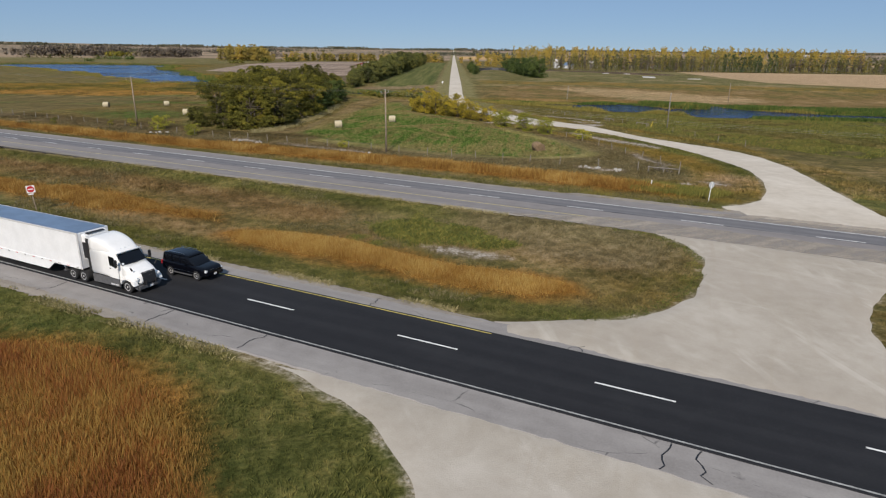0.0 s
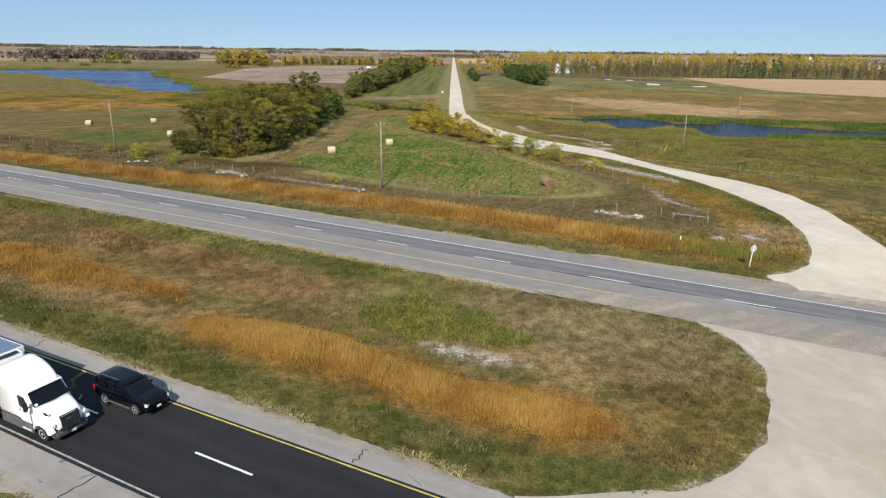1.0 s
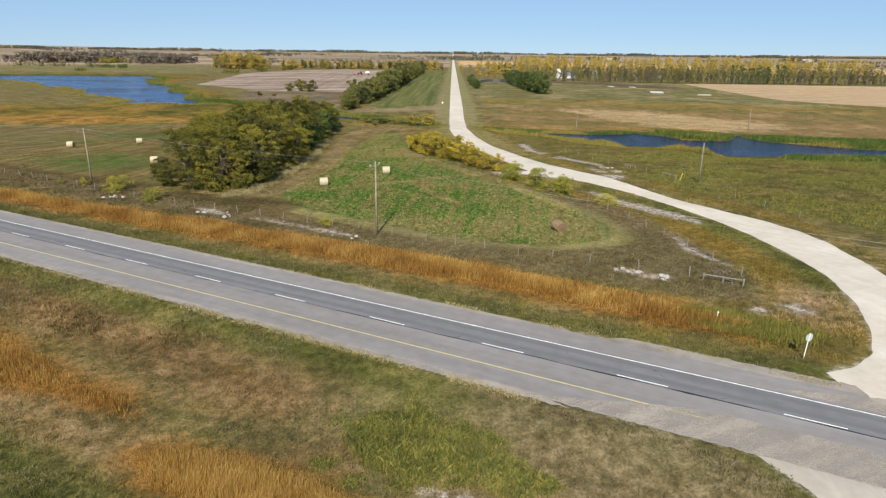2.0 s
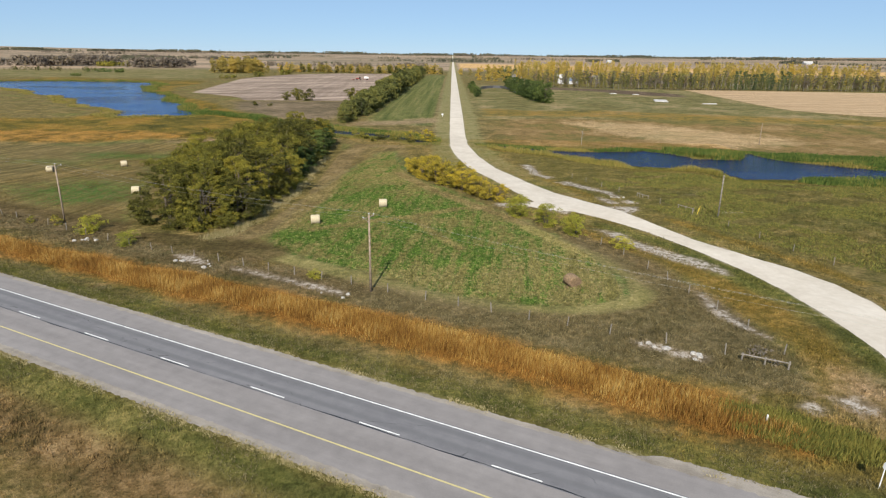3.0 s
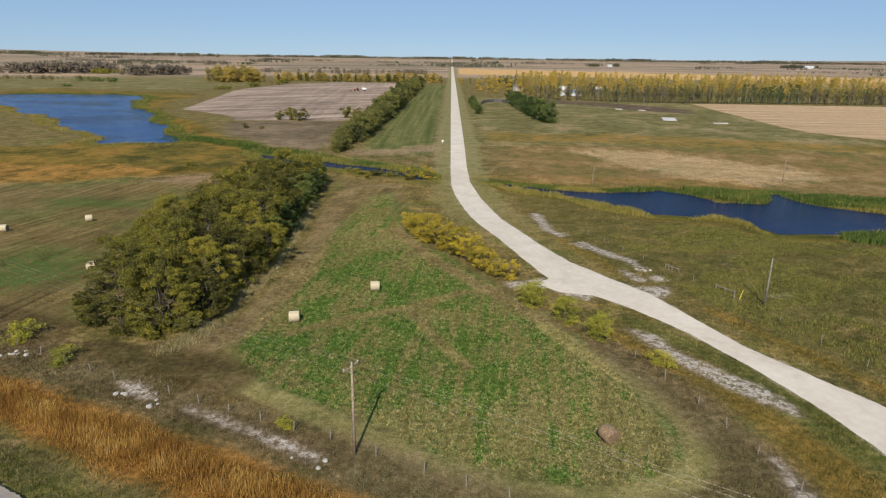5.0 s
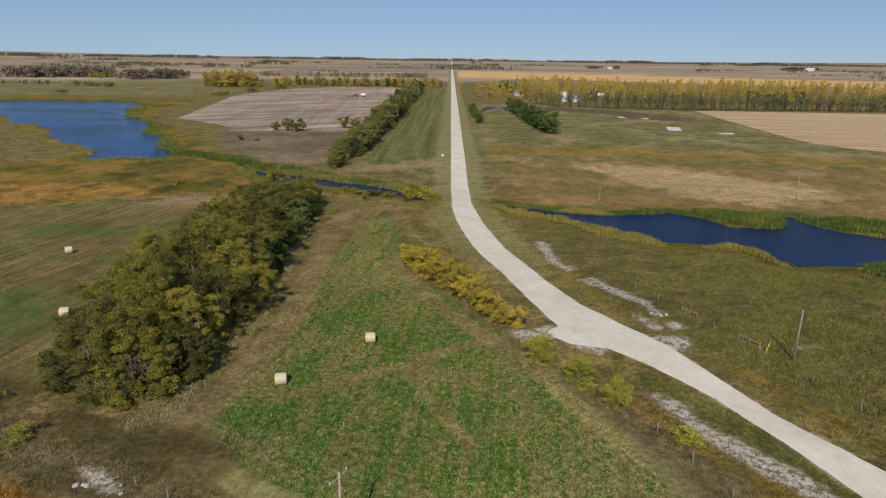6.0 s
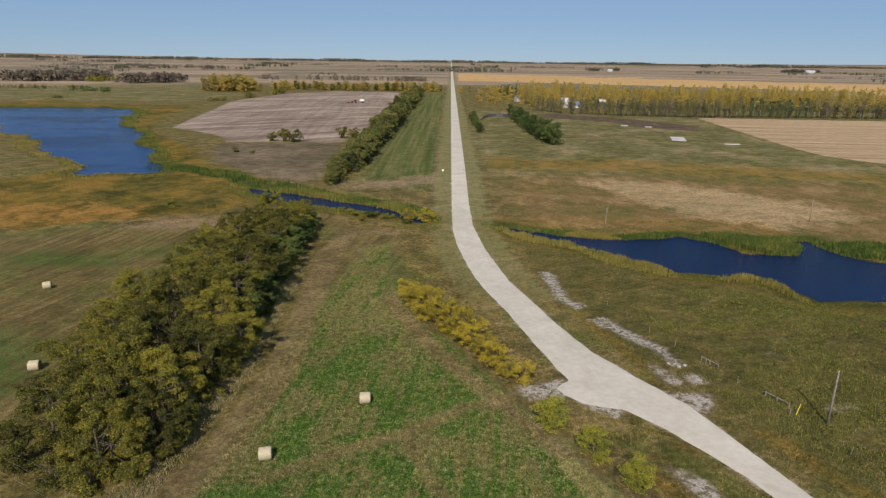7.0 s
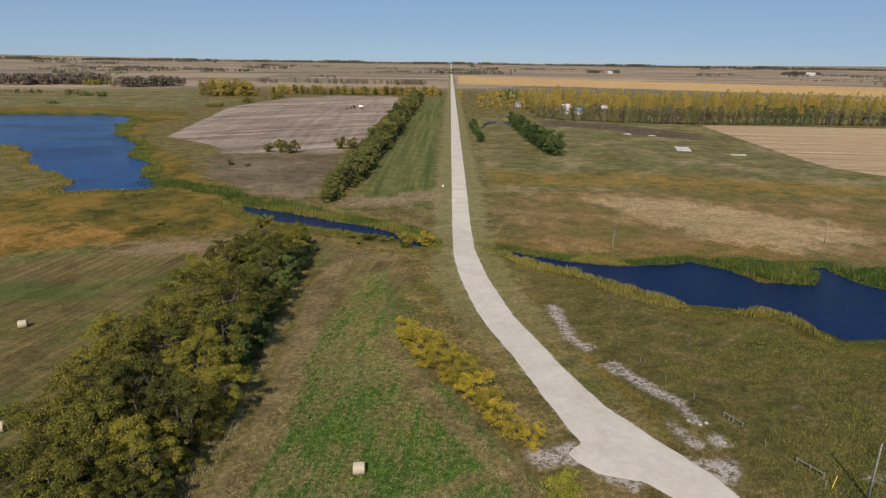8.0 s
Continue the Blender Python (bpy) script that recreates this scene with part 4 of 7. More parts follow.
def bm_mesh(name, bm, mat, smooth_shade=False):
    me = bpy.data.meshes.new(name)
    bm.normal_update()
    bm.to_mesh(me)
    bm.free()
    me.materials.append(mat)
    if smooth_shade:
        me.polygons.foreach_set("use_smooth", [True] * len(me.polygons))
    return me


def part(name, me, parent, label="", at=None):
    """Links a mesh, or a bmesh with its material as a pair, as one part under a thing or part."""
    ob = new(name, me)
    ob.parent = parent
    if at is not None:
        ob.matrix_basis = at
    return tagged(ob, label)


def box(bm, c, s, bevel=0.0, turn=None):
    r = bmesh.ops.create_cube(bm, size=1)
    m = Matrix.Translation(c) @ (turn or Matrix.Identity(4)) @ Matrix.Diagonal((*s, 1))
    bmesh.ops.transform(bm, matrix=m, verts=r["verts"])
    if bevel:
        edges = list({e for v in r["verts"] for e in v.link_edges})
        bmesh.ops.bevel(bm, geom=edges, offset=bevel, segments=2, affect='EDGES')
    return bm


def rod(bm, a, b, r0, r1=None, seg=8):
    a, b = Vector(a), Vector(b)
    d = b - a
    m = Matrix.Translation((a + b) / 2) @ d.to_track_quat('Z', 'Y').to_matrix().to_4x4()
    bmesh.ops.create_cone(bm, cap_ends=True, segments=seg, radius1=r0, radius2=r0 if r1 is None else r1, depth=d.length, matrix=m)
    return bm


def prism(bm, side, y0, y1, shrink=None):
    """A side outline (x, z) pulled across from y0 to y1; shrink(x, z) pulls points towards the middle."""
    pts = []
    for y in (y0, y1):
        pts.append([bm.verts.new((x, y * (shrink(x, z) if shrink else 1), z)) for x, z in side])
    n = len(side)
    bm.faces.new(pts[0][::-1]), bm.faces.new(pts[1])
    for i in range(n):
        bm.faces.new((pts[0][i], pts[0][(i + 1) % n], pts[1][(i + 1) % n], pts[1][i]))
    bmesh.ops.recalc_face_normals(bm, faces=bm.faces[:])
    return bm


def tube(bm, pts, rad):
    """One unbroken wire through the points."""
    rings = [[bm.verts.new((p[0] + s * rad, p[1] + s * rad * 0.4, p[2] + u * rad)) for s, u in ((1, 0), (0, 1), (-1, 0), (0, -1))] for p in pts]
    for a, b in zip(rings[:-1], rings[1:]):
        for k in range(4):
            bm.faces.new((a[k], a[(k + 1) % 4], b[(k + 1) % 4], b[k]))
    return bm


def soften(bm, w, seg=2, angle=20):
    edges = [e for e in bm.edges if e.is_manifold and e.calc_face_angle(0) > radians(angle)]
    bmesh.ops.bevel(bm, geom=edges, offset=w, segments=seg, affect='EDGES', clamp_overlap=True)
    return bm


def gz(x, y):
    return float(ground_z(np.array([x]), np.array([y]))[0])


# ---- ground: one sheet to the horizon ----
def steps(dense0, dense1, step, out0, out1):
    mid = np.arange(dense0, dense1 + step / 2, step)
    lo, hi, s = [], [], step
    x = dense0
    while x > out0:
        s *= 1.09
        x -= s
        lo.append(x)
    s, x = step, dense1
    while x < out1:
        s *= 1.05
        x += s
        hi.append(x)
    return np.array(lo[::-1] + list(mid) + hi)


gx, gy = steps(-100, 120, 0.8, -4900, 4900), steps(-14, 270, 0.8, -900, 4700)
GX, GY = np.meshgrid(gx, gy)
GXf, GYf = GX.ravel(), GY.ravel()
nx, ny = len(gx), len(gy)
q = (np.arange(ny - 1)[:, None] * nx + np.arange(nx - 1)[None, :]).ravel()
ground = new("ground", np_mesh("ground", np.stack([GXf, GYf, ground_z(GXf, GYf)], 1), np.stack([q, q + 1, q + nx + 1, q + nx], 1), GROUND, True, zones(GXf, GYf)))
tagged(ground, "dry autumn prairie ground with grass, fields and bare patches", "ground", kind="structure")


# ---- roads ----
def road_frame(o, u):
    """A pose whose x runs along the highway and whose y points north of its dashes."""
    return Matrix(((u[0], -u[1], 0, o[0]), (u[1], u[0], 0, o[1]), (0, 0, 1, 0.86), (0, 0, 0, 1)))


def strip(name, x0, x1, y0, y1, z, thick, mat, step=6.0, wobble=0.0, seed=0, taper=0.0):
    """A long slab in road coordinates, with uneven edges where wobble is given."""
    r = np.random.default_rng(seed)
    xs = np.arange(x0, x1 + step, step)
    e0 = y0 + wobble * r.normal(0, 1, len(xs))
    e1 = y1 + wobble * r.normal(0, 1, len(xs))
    if taper:
        e1 = e0 + np.maximum(0.02, e1 - e0) * smooth(0, taper, xs - x0) * smooth(0, taper, x1 - xs)
    n = len(xs)
    V = np.concatenate([np.stack([xs, e0, np.full(n, z)], 1), np.stack([xs, e1, np.full(n, z)], 1),
                        np.stack([xs, e0 - thick * 1.5, np.full(n, z - thick)], 1), np.stack([xs, e1 + thick * 1.5, np.full(n, z - thick)], 1)])
    i = np.arange(n - 1)
    F = np.concatenate([np.stack([i, i + 1, n + i + 1, n + i], 1), np.stack([2 * n + i, 2 * n + i + 1, i + 1, i], 1), np.stack([n + i, n + i + 1, 3 * n + i + 1, 3 * n + i], 1)])
    return np_mesh(name, V, F, mat)


def dash_mesh(mat):
    return bm_mesh("lane_dash", box(bmesh.new(), (0, 0, 0), (4.0, 0.13, 0.006)), mat)


def seal_line(parent, x, y0, y1, r):
    """A tar-filled crack wandering across the pavement."""
    n = 7
    ys, xs = np.linspace(y0, y1, n), x + np.cumsum(r.normal(0, 0.17, n))
    V = [(a + s * 0.035, b, 0.0) for a, b in zip(xs, ys) for s in (-1, 1)]
    F = [(2 * i, 2 * i + 1, 2 * i + 3, 2 * i + 2) for i in range(n - 1)]
    part("crack", np_mesh("crack", V, F, BLACK_TRIM), parent, "black tar-filled crack", pose(0, 0, 0.014))


crack_rng = np.random.default_rng(3)
road_near = tagged(new("road_near", strip("road_near", -420, 420, -5.8, 4.6, 0.0, 0.25, SHOULDER, 0.5, 0.04, 1)), "highway carriageway with fresh black asphalt and grey shoulders", "road", kind="structure")
road_near.matrix_basis = road_frame(NEAR_O, NEAR_U)
part("asphalt", strip("asphalt", -420, 420, -3.5, 3.05, 0.03, 0.03, ASPHALT, 3.0, 0.015, 2), road_near, "fresh black asphalt surface")
part("edge_line", strip("edge_line", -420, 420, -3.35, -3.25, 0.036, 0.003, WORN_LINE, 5.0), road_near, "white edge line")
for x0, x1 in ((-420, 3.5), (44, 420)):
    part("edge_line", strip("edge_line", x0, x1, 2.8, 2.9, 0.036, 0.003, YELLOW_LINE, 3.5), road_near, "yellow edge line")
dash = dash_mesh(WHITE_LINE)
for k in range(-16, 14):
    part("lane_dash", dash, road_near, at=pose(0.55 + 11.9 * k, 0.02, 0.036))
for x in (-38, -27.5, -16.2, -9.0, 14.5, 16.4, 30, 41):
    seal_line(road_near, x, -5.7, -3.6, crack_rng)
for x in (-33, -20.5, -5.5, 9, 24):
    seal_line(road_near, x, 3.15, 4.5, crack_rng)

road_far = tagged(new("road_far", strip("road_far", -480, 480, -6.1, 6.3, 0.0, 0.25, OLD_SHOULDER, 0.5, 0.05, 4)), "old grey highway carriageway with pale shoulders", "road", kind="structure")
road_far.matrix_basis = road_frame(FAR_O, FAR_U)
part("asphalt", strip("asphalt", -480, 480, -0.3, 3.3, 0.012, 0.012, OLD_LANE, 3.0, 0.02, 5), road_far, "worn grey asphalt lanes")
part("edge_line", strip("edge_line", -480, 480, 3.05, 3.18, 0.018, 0.003, WHITE_LINE, 5.0), road_far, "white edge line")
for x0, x1 in ((-480, 22), (66, 480)):
    part("edge_line", strip("edge_line", x0, x1, -3.43, -3.28, 0.016, 0.003, OLD_YELLOW, 4.0), road_far, "faded yellow edge line")
part("gravel_dust", strip("gravel_dust", 26, 70, 3.6, 6.35, 0.02, 0.006, GRAVEL_DUST, 0.4, 0.09, 8, 12.0), road_far, "pale gravel dragged onto the shoulder")
part("gravel_dust", strip("gravel_dust", 9, 66, -6.2, -2.2, 0.02, 0.006, GRAVEL_DUST, 0.4, 0.09, 7, 16.0), road_far, "pale gravel dragged onto the shoulder")
for x0, x1, y0, y1 in ((-200, 14.5, -6.7, -5.8), (-200, 13, 5.95, 6.6), (13, 38, 5.95, 7.4), (66, 200, 5.95, 6.6)):
    part("gravel_edge", strip("gravel_edge", x0, x1, y0, y1, 0.005, 0.008, RUBBLE, 0.28, 0.07, int(9 + y1), 3.0), road_far, "broken gravel along the shoulder")
for x0, x1, y0, y1 in ((-80, -10, -6.35, -5.5), (-80, 3, 4.3, 5.0)):
    part("gravel_edge", strip("gravel_edge", x0, x1, y0, y1, 0.005, 0.008, RUBBLE, 0.28, 0.06, int(30 + y0), 6.0), road_near, "broken gravel along the shoulder")
for k in range(-22, 14):
    part("lane_dash", dash, road_far, at=pose(-5.7 + 12.1 * k, 0.02, 0.018))
part("joint_seal", strip("joint_seal", -300, 300, -0.25, -0.17, 0.0165, 0.003, BLACK_TRIM, 2.0, 0.05, 6), road_far, "dark sealed joint between the lanes")


def patch_mesh(name, sdf, x0, x1, y0, y1, res, mat, lift, rag=0.0):
    """A sheet that fills the inside of a signed-distance outline, its rim drawn onto the outline."""
    xs, ys = np.arange(x0, x1 + res, res), np.arange(y0, y1 + res, res)
    X, Y = np.meshgrid(xs, ys)
    fn = lambda a, b: sdf(a, b) + rag * wave(a, b, 1.4, 3.0) + 0.5 * rag * wave(a, b, 0.6, 5.0)
    S = fn(X, Y)
    e = res * 0.1
    PX, PY = X.copy(), Y.copy()
    rim = (S < 0) & (S > -2.5 * res)
    px, py = PX[rim], PY[rim]
    for _ in range(4):
        s0 = fn(px, py)
        d1, d2 = (fn(px + e, py) - fn(px - e, py)) / (2 * e), (fn(px, py + e) - fn(px, py - e)) / (2 * e)
        g = d1 * d1 + d2 * d2 + 0.05
        k = np.clip(-s0 / g, -0.6 * res, 0.6 * res)
        px, py = px + d1 * k, py + d2 * k
    PX[rim], PY[rim] = px, py
    ins = S > 0
    cell = (ins[:-1, :-1] | ins[1:, :-1] | ins[:-1, 1:] | ins[1:, 1:])
    w = X.shape[1]
    j, i = np.nonzero(cell)
    q = j * w + i
    F = np.stack([q, q + 1, q + w + 1, q + w], 1)
    use, inv = np.unique(F.ravel(), return_inverse=True)
    px, py = PX.ravel()[use], PY.ravel()[use]
    pz = ground_z(px, py) + lift(px, py) * smooth(-0.1, 0.9, S.ravel()[use]) + 0.012
    return np_mesh(name, np.stack([px, py, pz], 1), inv.reshape(-1, 4), mat, True)


crown = lambda a, b: 0.06 + 0 * a
gravel_road = tagged(new("gravel_road", patch_mesh("gravel_road", lambda a, b: np.maximum(poly_sdf(a, b, GRAVEL_W + GRAVEL_E), poly_sdf(a, b, DRIVE)), -4, 60, 30, 300, 0.6, GRAVEL, crown, 0.1)),
                     "pale limestone gravel road curving from the highway to the horizon", "gravel road", kind="structure")
part("road_run", patch_mesh("road_run", lambda a, b: poly_sdf(a, b, GRAVEL_W + GRAVEL_E), -3, 10, 300.6, 1500, 1.2, GRAVEL, crown, 0.05), gravel_road)
part("road_run", np_mesh("road_run", [(-0.4, 1500, 0.1), (6.6, 1500, 0.1), (6.6, 1800, 0.3), (-0.4, 1800, 0.3), (6.6, 2400, gz(3, 2400) + 0.6), (-0.4, 2400, gz(3, 2400) + 0.6),
                                     (6.6, 3200, gz(3, 3200) + 1), (-0.4, 3200, gz(3, 3200) + 1), (6.6, 4600, gz(3, 4600) + 1.5), (-0.4, 4600, gz(3, 4600) + 1.5)],
                         [(0, 1, 2, 3), (3, 2, 4, 5), (5, 4, 6, 7), (7, 6, 8, 9)], GRAVEL), gravel_road)
tagged(new("gravel_crossing", patch_mesh("gravel_crossing", lambda a, b: np.minimum(poly_sdf(a, b, CROSSING), np.minimum(across(a, b, NEAR_O, NEAR_U) - 2.9, -6.0 - across(a, b, FAR_O, FAR_U))), 2, 56, -8, 44, 0.5, GRAVEL_TURN, lambda a, b: 0.075 + 0 * a, 0.2)),
       "wide pale gravel crossing between the two carriageways", "gravel crossing", kind="structure")
tagged(new("gravel_approach", patch_mesh("gravel_approach", lambda a, b: np.minimum(poly_sdf(a, b, APPROACH), -5.5 - across(a, b, NEAR_O, NEAR_U)), -12, 30, -40, 8, 0.5, GRAVEL_TURN, lambda a, b: 0.07 + 0 * a, 0.18)),
       "pale gravel approach joining the highway shoulder", "gravel approach", kind="structure")

for key, words in (("pond_l", "blue prairie pond with a ragged grassy shore"), ("creek", "narrow dark creek between cattails"), ("pond_r", "dark blue slough lined with reeds")):
    pts, level = WATER[key]
    a = np.array(pts)
    lo, hi = a.min(0) - 9, a.max(0) + 9
    res = 3.0 if key == "pond_l" else 1.0
    me = patch_mesh("water", lambda u, v: shore_sdf(u, v, pts), lo[0], hi[0], lo[1], hi[1], res, WATER_BLUE if key == "pond_l" else WATER_M, lambda u, v: 0 * u, 0.5)
    co = np.empty(len(me.vertices) * 3, np.float32)
    me.vertices.foreach_get("co", co)
    co[2::3] = level
    me.vertices.foreach_set("co", co)
    tagged(new("water", me), words, "water", kind="structure")


# ---- blades: grass, reeds, cattails ----
def scatter(sdf, x0, x1, y0, y1, count, r, soft=0.0):
    X, Y = r.uniform(x0, x1, count), r.uniform(y0, y1, count)
    s = sdf(X, Y)
    k = s > soft * r.uniform(0, 1, count) ** 2
    return X[k], Y[k], s[k]


def blades(name, X, Y, h, w, mat, r, lean=0.25, per=1, spread=0.15, attrs=None):
    """Thin upright blades, one triangle pair each, tapering to a tip."""
    X, Y, h = np.repeat(X, per), np.repeat(Y, per), np.repeat(h, per)
    n = len(X)
    if per > 1:
        X, Y = X + r.normal(0, spread, n), Y + r.normal(0, spread, n)
        h = h * r.uniform(0.7, 1.15, n)
    Z = ground_z(X, Y) - 0.03
    a = r.uniform(0, math.tau, n)
    ca, sa = np.cos(a) * w / 2 * r.uniform(0.7, 1.3, n), np.sin(a) * w / 2 * r.uniform(0.7, 1.3, n)
    lx, ly = r.normal(0.05, lean, n) * h, r.normal(0.0, lean, n) * h
    V = np.empty((n, 4, 3), np.float32)
    V[:, 0] = np.stack([X - ca, Y - sa, Z], 1)
    V[:, 1] = np.stack([X + ca, Y + sa, Z], 1)
    V[:, 2] = np.stack([X + ca * 1.1 + lx * 0.45, Y + sa * 1.1 + ly * 0.45, Z + h * 0.65], 1)
    V[:, 3] = np.stack([X + lx, Y + ly, Z + h], 1)
    V = V.reshape(-1, 3)
    b = np.arange(n) * 4
    F = np.concatenate([np.stack([b, b + 1, b + 2], 1), np.stack([b, b + 2, b + 3], 1)])
    if attrs is not None:
        attrs = {key: np.repeat(val, 4 * per) for key, val in attrs.items()}
    return np_mesh(name, V, F, mat, False, attrs)


def stuff(name, me, label, category):
    return tagged(new(name, me), label, category, kind="stuff")


rr = np.random.default_rng(11)
X, Y, S = scatter(lambda a, b: poly_sdf(a, b, REED_N) + 0.7 * wave(a, b, 4, 2), -190, 32, 48, 162, 900000, rr, 4.5)
stuff("orange_reeds", blades("orange_reeds", X, Y, rr.uniform(0.7, 1.25, len(X)) * smooth(-0.2, 2.6, S), 0.036, REED_ORANGE, rr, 0.12, 3, 0.2), "band of tall orange reeds along the highway ditch", "reeds")
X, Y, S = scatter(lambda a, b: poly_sdf(a, b, REED_M) + 0.6 * wave(a, b, 2.5, 4), -22, 13, 14, 35, 130000, rr, 2.6)
stuff("orange_reeds", blades("orange_reeds", X, Y, rr.uniform(0.4, 0.8, len(X)) * smooth(-0.2, 2.0, S), 0.016, REED_ORANGE, rr, 0.1, 4, 0.1), "clump of orange reeds in the median", "reeds")
X, Y, S = scatter(lambda a, b: poly_sdf(a, b, REED_ML) + 0.7 * wave(a, b, 2.5, 6), -63, -20, 33, 59, 60000, rr, 2.4)
stuff("orange_reeds", blades("orange_reeds", X, Y, rr.uniform(0.4, 0.8, len(X)) * smooth(-0.2, 1.4, S), 0.02, REED_ORANGE, rr, 0.12, 4, 0.14), "low russet reeds in the median", "reeds")
X, Y, S = scatter(lambda a, b: poly_sdf(a, b, REED_S) + 0.5 * wave(a, b, 2, 3), -61, -5, -25, 23, 290000, rr, 2.4)
stuff("russet_reeds", blades("russet_reeds", X, Y, rr.uniform(0.35, 0.7, len(X)) * smooth(-0.2, 1.8, S), 0.015, REED_RED, rr, 0.14, 3, 0.12), "dense russet and gold reeds beside the road", "reeds")

for pts, count, box4, d0, d1, hh, words in ((POND_R, 60000, (8, 180, 170, 256), -4.5, 0.3, 1.35, "green cattails round the slough"),
                                            (CREEK, 26000, (-92, -4, 240, 306), -6.0, 0.5, 1.5, "green cattails along the creek"),
                                            (POND_L, 120000, (-480, -120, 300, 690), -9.0, 1.5, 1.7, "green and gold cattails round the pond")):
    X, Y, S = scatter(lambda a, b: np.minimum(shore_sdf(a, b, pts) - d0 + 2.4 * wave(a, b, 7, 1), d1 - shore_sdf(a, b, pts)), *box4, count, rr)
    south = shore_sdf(X, Y + 3.0, pts) > shore_sdf(X, Y, pts)
    hgt = rr.uniform(0.6, 1.1, len(X)) * hh * np.where(south, 0.5, 1.0) * np.clip(0.8 + 0.6 * wave(X, Y, 5.0, 4.0), 0.3, 1.3)
    if pts is POND_R:
        # tall rushes on the near bank, open where the shore is trodden or bare
        rush = smooth(60, 54, X) + smooth(67, 70, X) * smooth(83, 81, X)
        hgt = np.where(south, rr.uniform(0.8, 1.15, len(X)) * (0.3 + 1.1 * rush) * np.clip(0.75 + 0.35 * wave(X, Y, 4.0, 4.0) + 0.35 * wave(X, Y, 1.5, 2.0), 0.25, 1.25), hgt * 0.75)
        bare = south & (X > 83) & (X < 99)
        X, Y, S, south, hgt = X[~bare], Y[~bare], S[~bare], south[~bare], hgt[~bare]
    if pts is POND_R:
        south = south | (wave(X, Y, 8.0, 6.0) > 0.1)
    stuff("cattails", blades("cattails", X[~south], Y[~south], hgt[~south], 0.26, REED_GREEN, rr, 0.1, 3, 0.5), words, "cattails")
    stuff("sedge", blades("sedge", X[south], Y[south], hgt[south], 0.2, SEDGE, rr, 0.2, 3, 0.5), "olive and gold sedge along the water's edge", "sedge")
X, Y, S = scatter(lambda a, b: np.minimum(poly_sdf(a, b, MARSH), -1 - np.maximum(shore_sdf(a, b, POND_L), shore_sdf(a, b, CREEK))), -270, -8, 228, 470, 40000, rr)
stuff("marsh_grass", blades("marsh_grass", X, Y, rr.uniform(0.15, 0.38, len(X)), 0.25, BLADES_LIT, rr, 0.4, 2, 0.8, zones(X, Y)), "tall golden marsh grass", "grass")
X, Y, S = scatter(lambda a, b: poly_sdf(a, b, TURF) + 0.6 + 1.3 * wave(a, b, 1.1, 2) + 0.8 * wave(a, b, 0.5, 6), -9, 9, 26, 40, 15000, rr)
stuff("green_weeds", blades("green_weeds", X, Y, rr.uniform(0.15, 0.5, len(X)) * smooth(-0.3, 2.0, S), 0.07, LEAF_WEED, rr, 0.5, 4, 0.2), "low patch of green leafy weeds in the median", "weeds")
for bed, tall in (([(113, 232), (114, 224), (119, 217), (134, 209), (172, 200), (200, 205), (190, 225), (146, 230), (129, 236)], 1.2), ([(99, 180), (104, 187), (111, 191), (124, 193), (150, 192), (150, 174), (108, 172), (100, 174)], 1.1)):
    X, Y, S = scatter(lambda a, b: poly_sdf(a, b, bed) + 1.2 * wave(a, b, 4, 2), 96, 205, 170, 240, 46000, rr, 2.0)
    stuff("cattails", blades("cattails", X, Y, rr.uniform(0.7, 1.3, len(X)) * tall, 0.28, REED_GREEN, rr, 0.1, 2, 0.4), "bed of green cattails at the slough's edge", "cattails")
ISLE = [(80, 240), (83.2, 231.5), (88, 224.2), (92.1, 220.6), (100, 220.2), (104.6, 226.5), (101, 234), (88, 240)]
X, Y, S = scatter(lambda a, b: poly_sdf(a, b, ISLE), 78, 108, 219, 243, 9000, rr)
stuff("cattails", blades("cattails", X, Y, rr.uniform(1.3, 2.1, len(X)), 0.22, REED_GREEN, rr, 0.1, 3, 0.4), "dark green cattail bed standing in the slough", "cattails")
X, Y, S = scatter(lambda a, b: np.minimum(line_sdf(a, b, [(-141, 336), (-118, 327), (-98, 317), (-84, 306), (-70, 299), (-52, 287), (-34, 278), (-20, 268), (-11, 256)], 6.5) + 2.0 * wave(a, b, 6, 3), -shore_sdf(a, b, CREEK)), -150, -5, 248, 345, 26000, rr, 3.0)
stuff("cattails", blades("cattails", X, Y, rr.uniform(0.7, 1.5, len(X)), 0.24, REED_GREEN, rr, 0.1, 3, 0.45), "belt of green cattails from the pond to the creek", "cattails")
X, Y, S = scatter(lambda a, b: line_sdf(a, b, [(-40.5, 107.5), (-37.4, 113), (-36.6, 125), (-35.2, 138), (-37, 160), (-39, 182), (-41, 206)], 1.7) + 0.8 * wave(a, b, 2.2, 3), -44, -32, 104, 208, 26000, rr, 1.6)
stuff("tall_grass", blades("tall_grass", X, Y, rr.uniform(0.25, 0.75, len(X)), 0.04, DRY_STRAW, rr, 0.3, 4, 0.35), "tall dry yellow grass at the foot of the tree row", "grass")
X, Y, S = scatter(lambda a, b: poly_sdf(a, b, [(25, 57.6), (31, 55.6), (35.6, 53), (36.8, 50.6), (34, 49), (28, 50.4), (24, 53)]) + 0.6 * wave(a, b, 2, 3), 23, 38, 48, 58, 16000, rr, 1.5)
stuff("sedge", blades("sedge", X, Y, rr.uniform(0.3, 0.75, len(X)), 0.04, LEAF_WEED, rr, 0.15, 3, 0.15), "yellow-green reeds at the end of the highway ditch", "reeds")
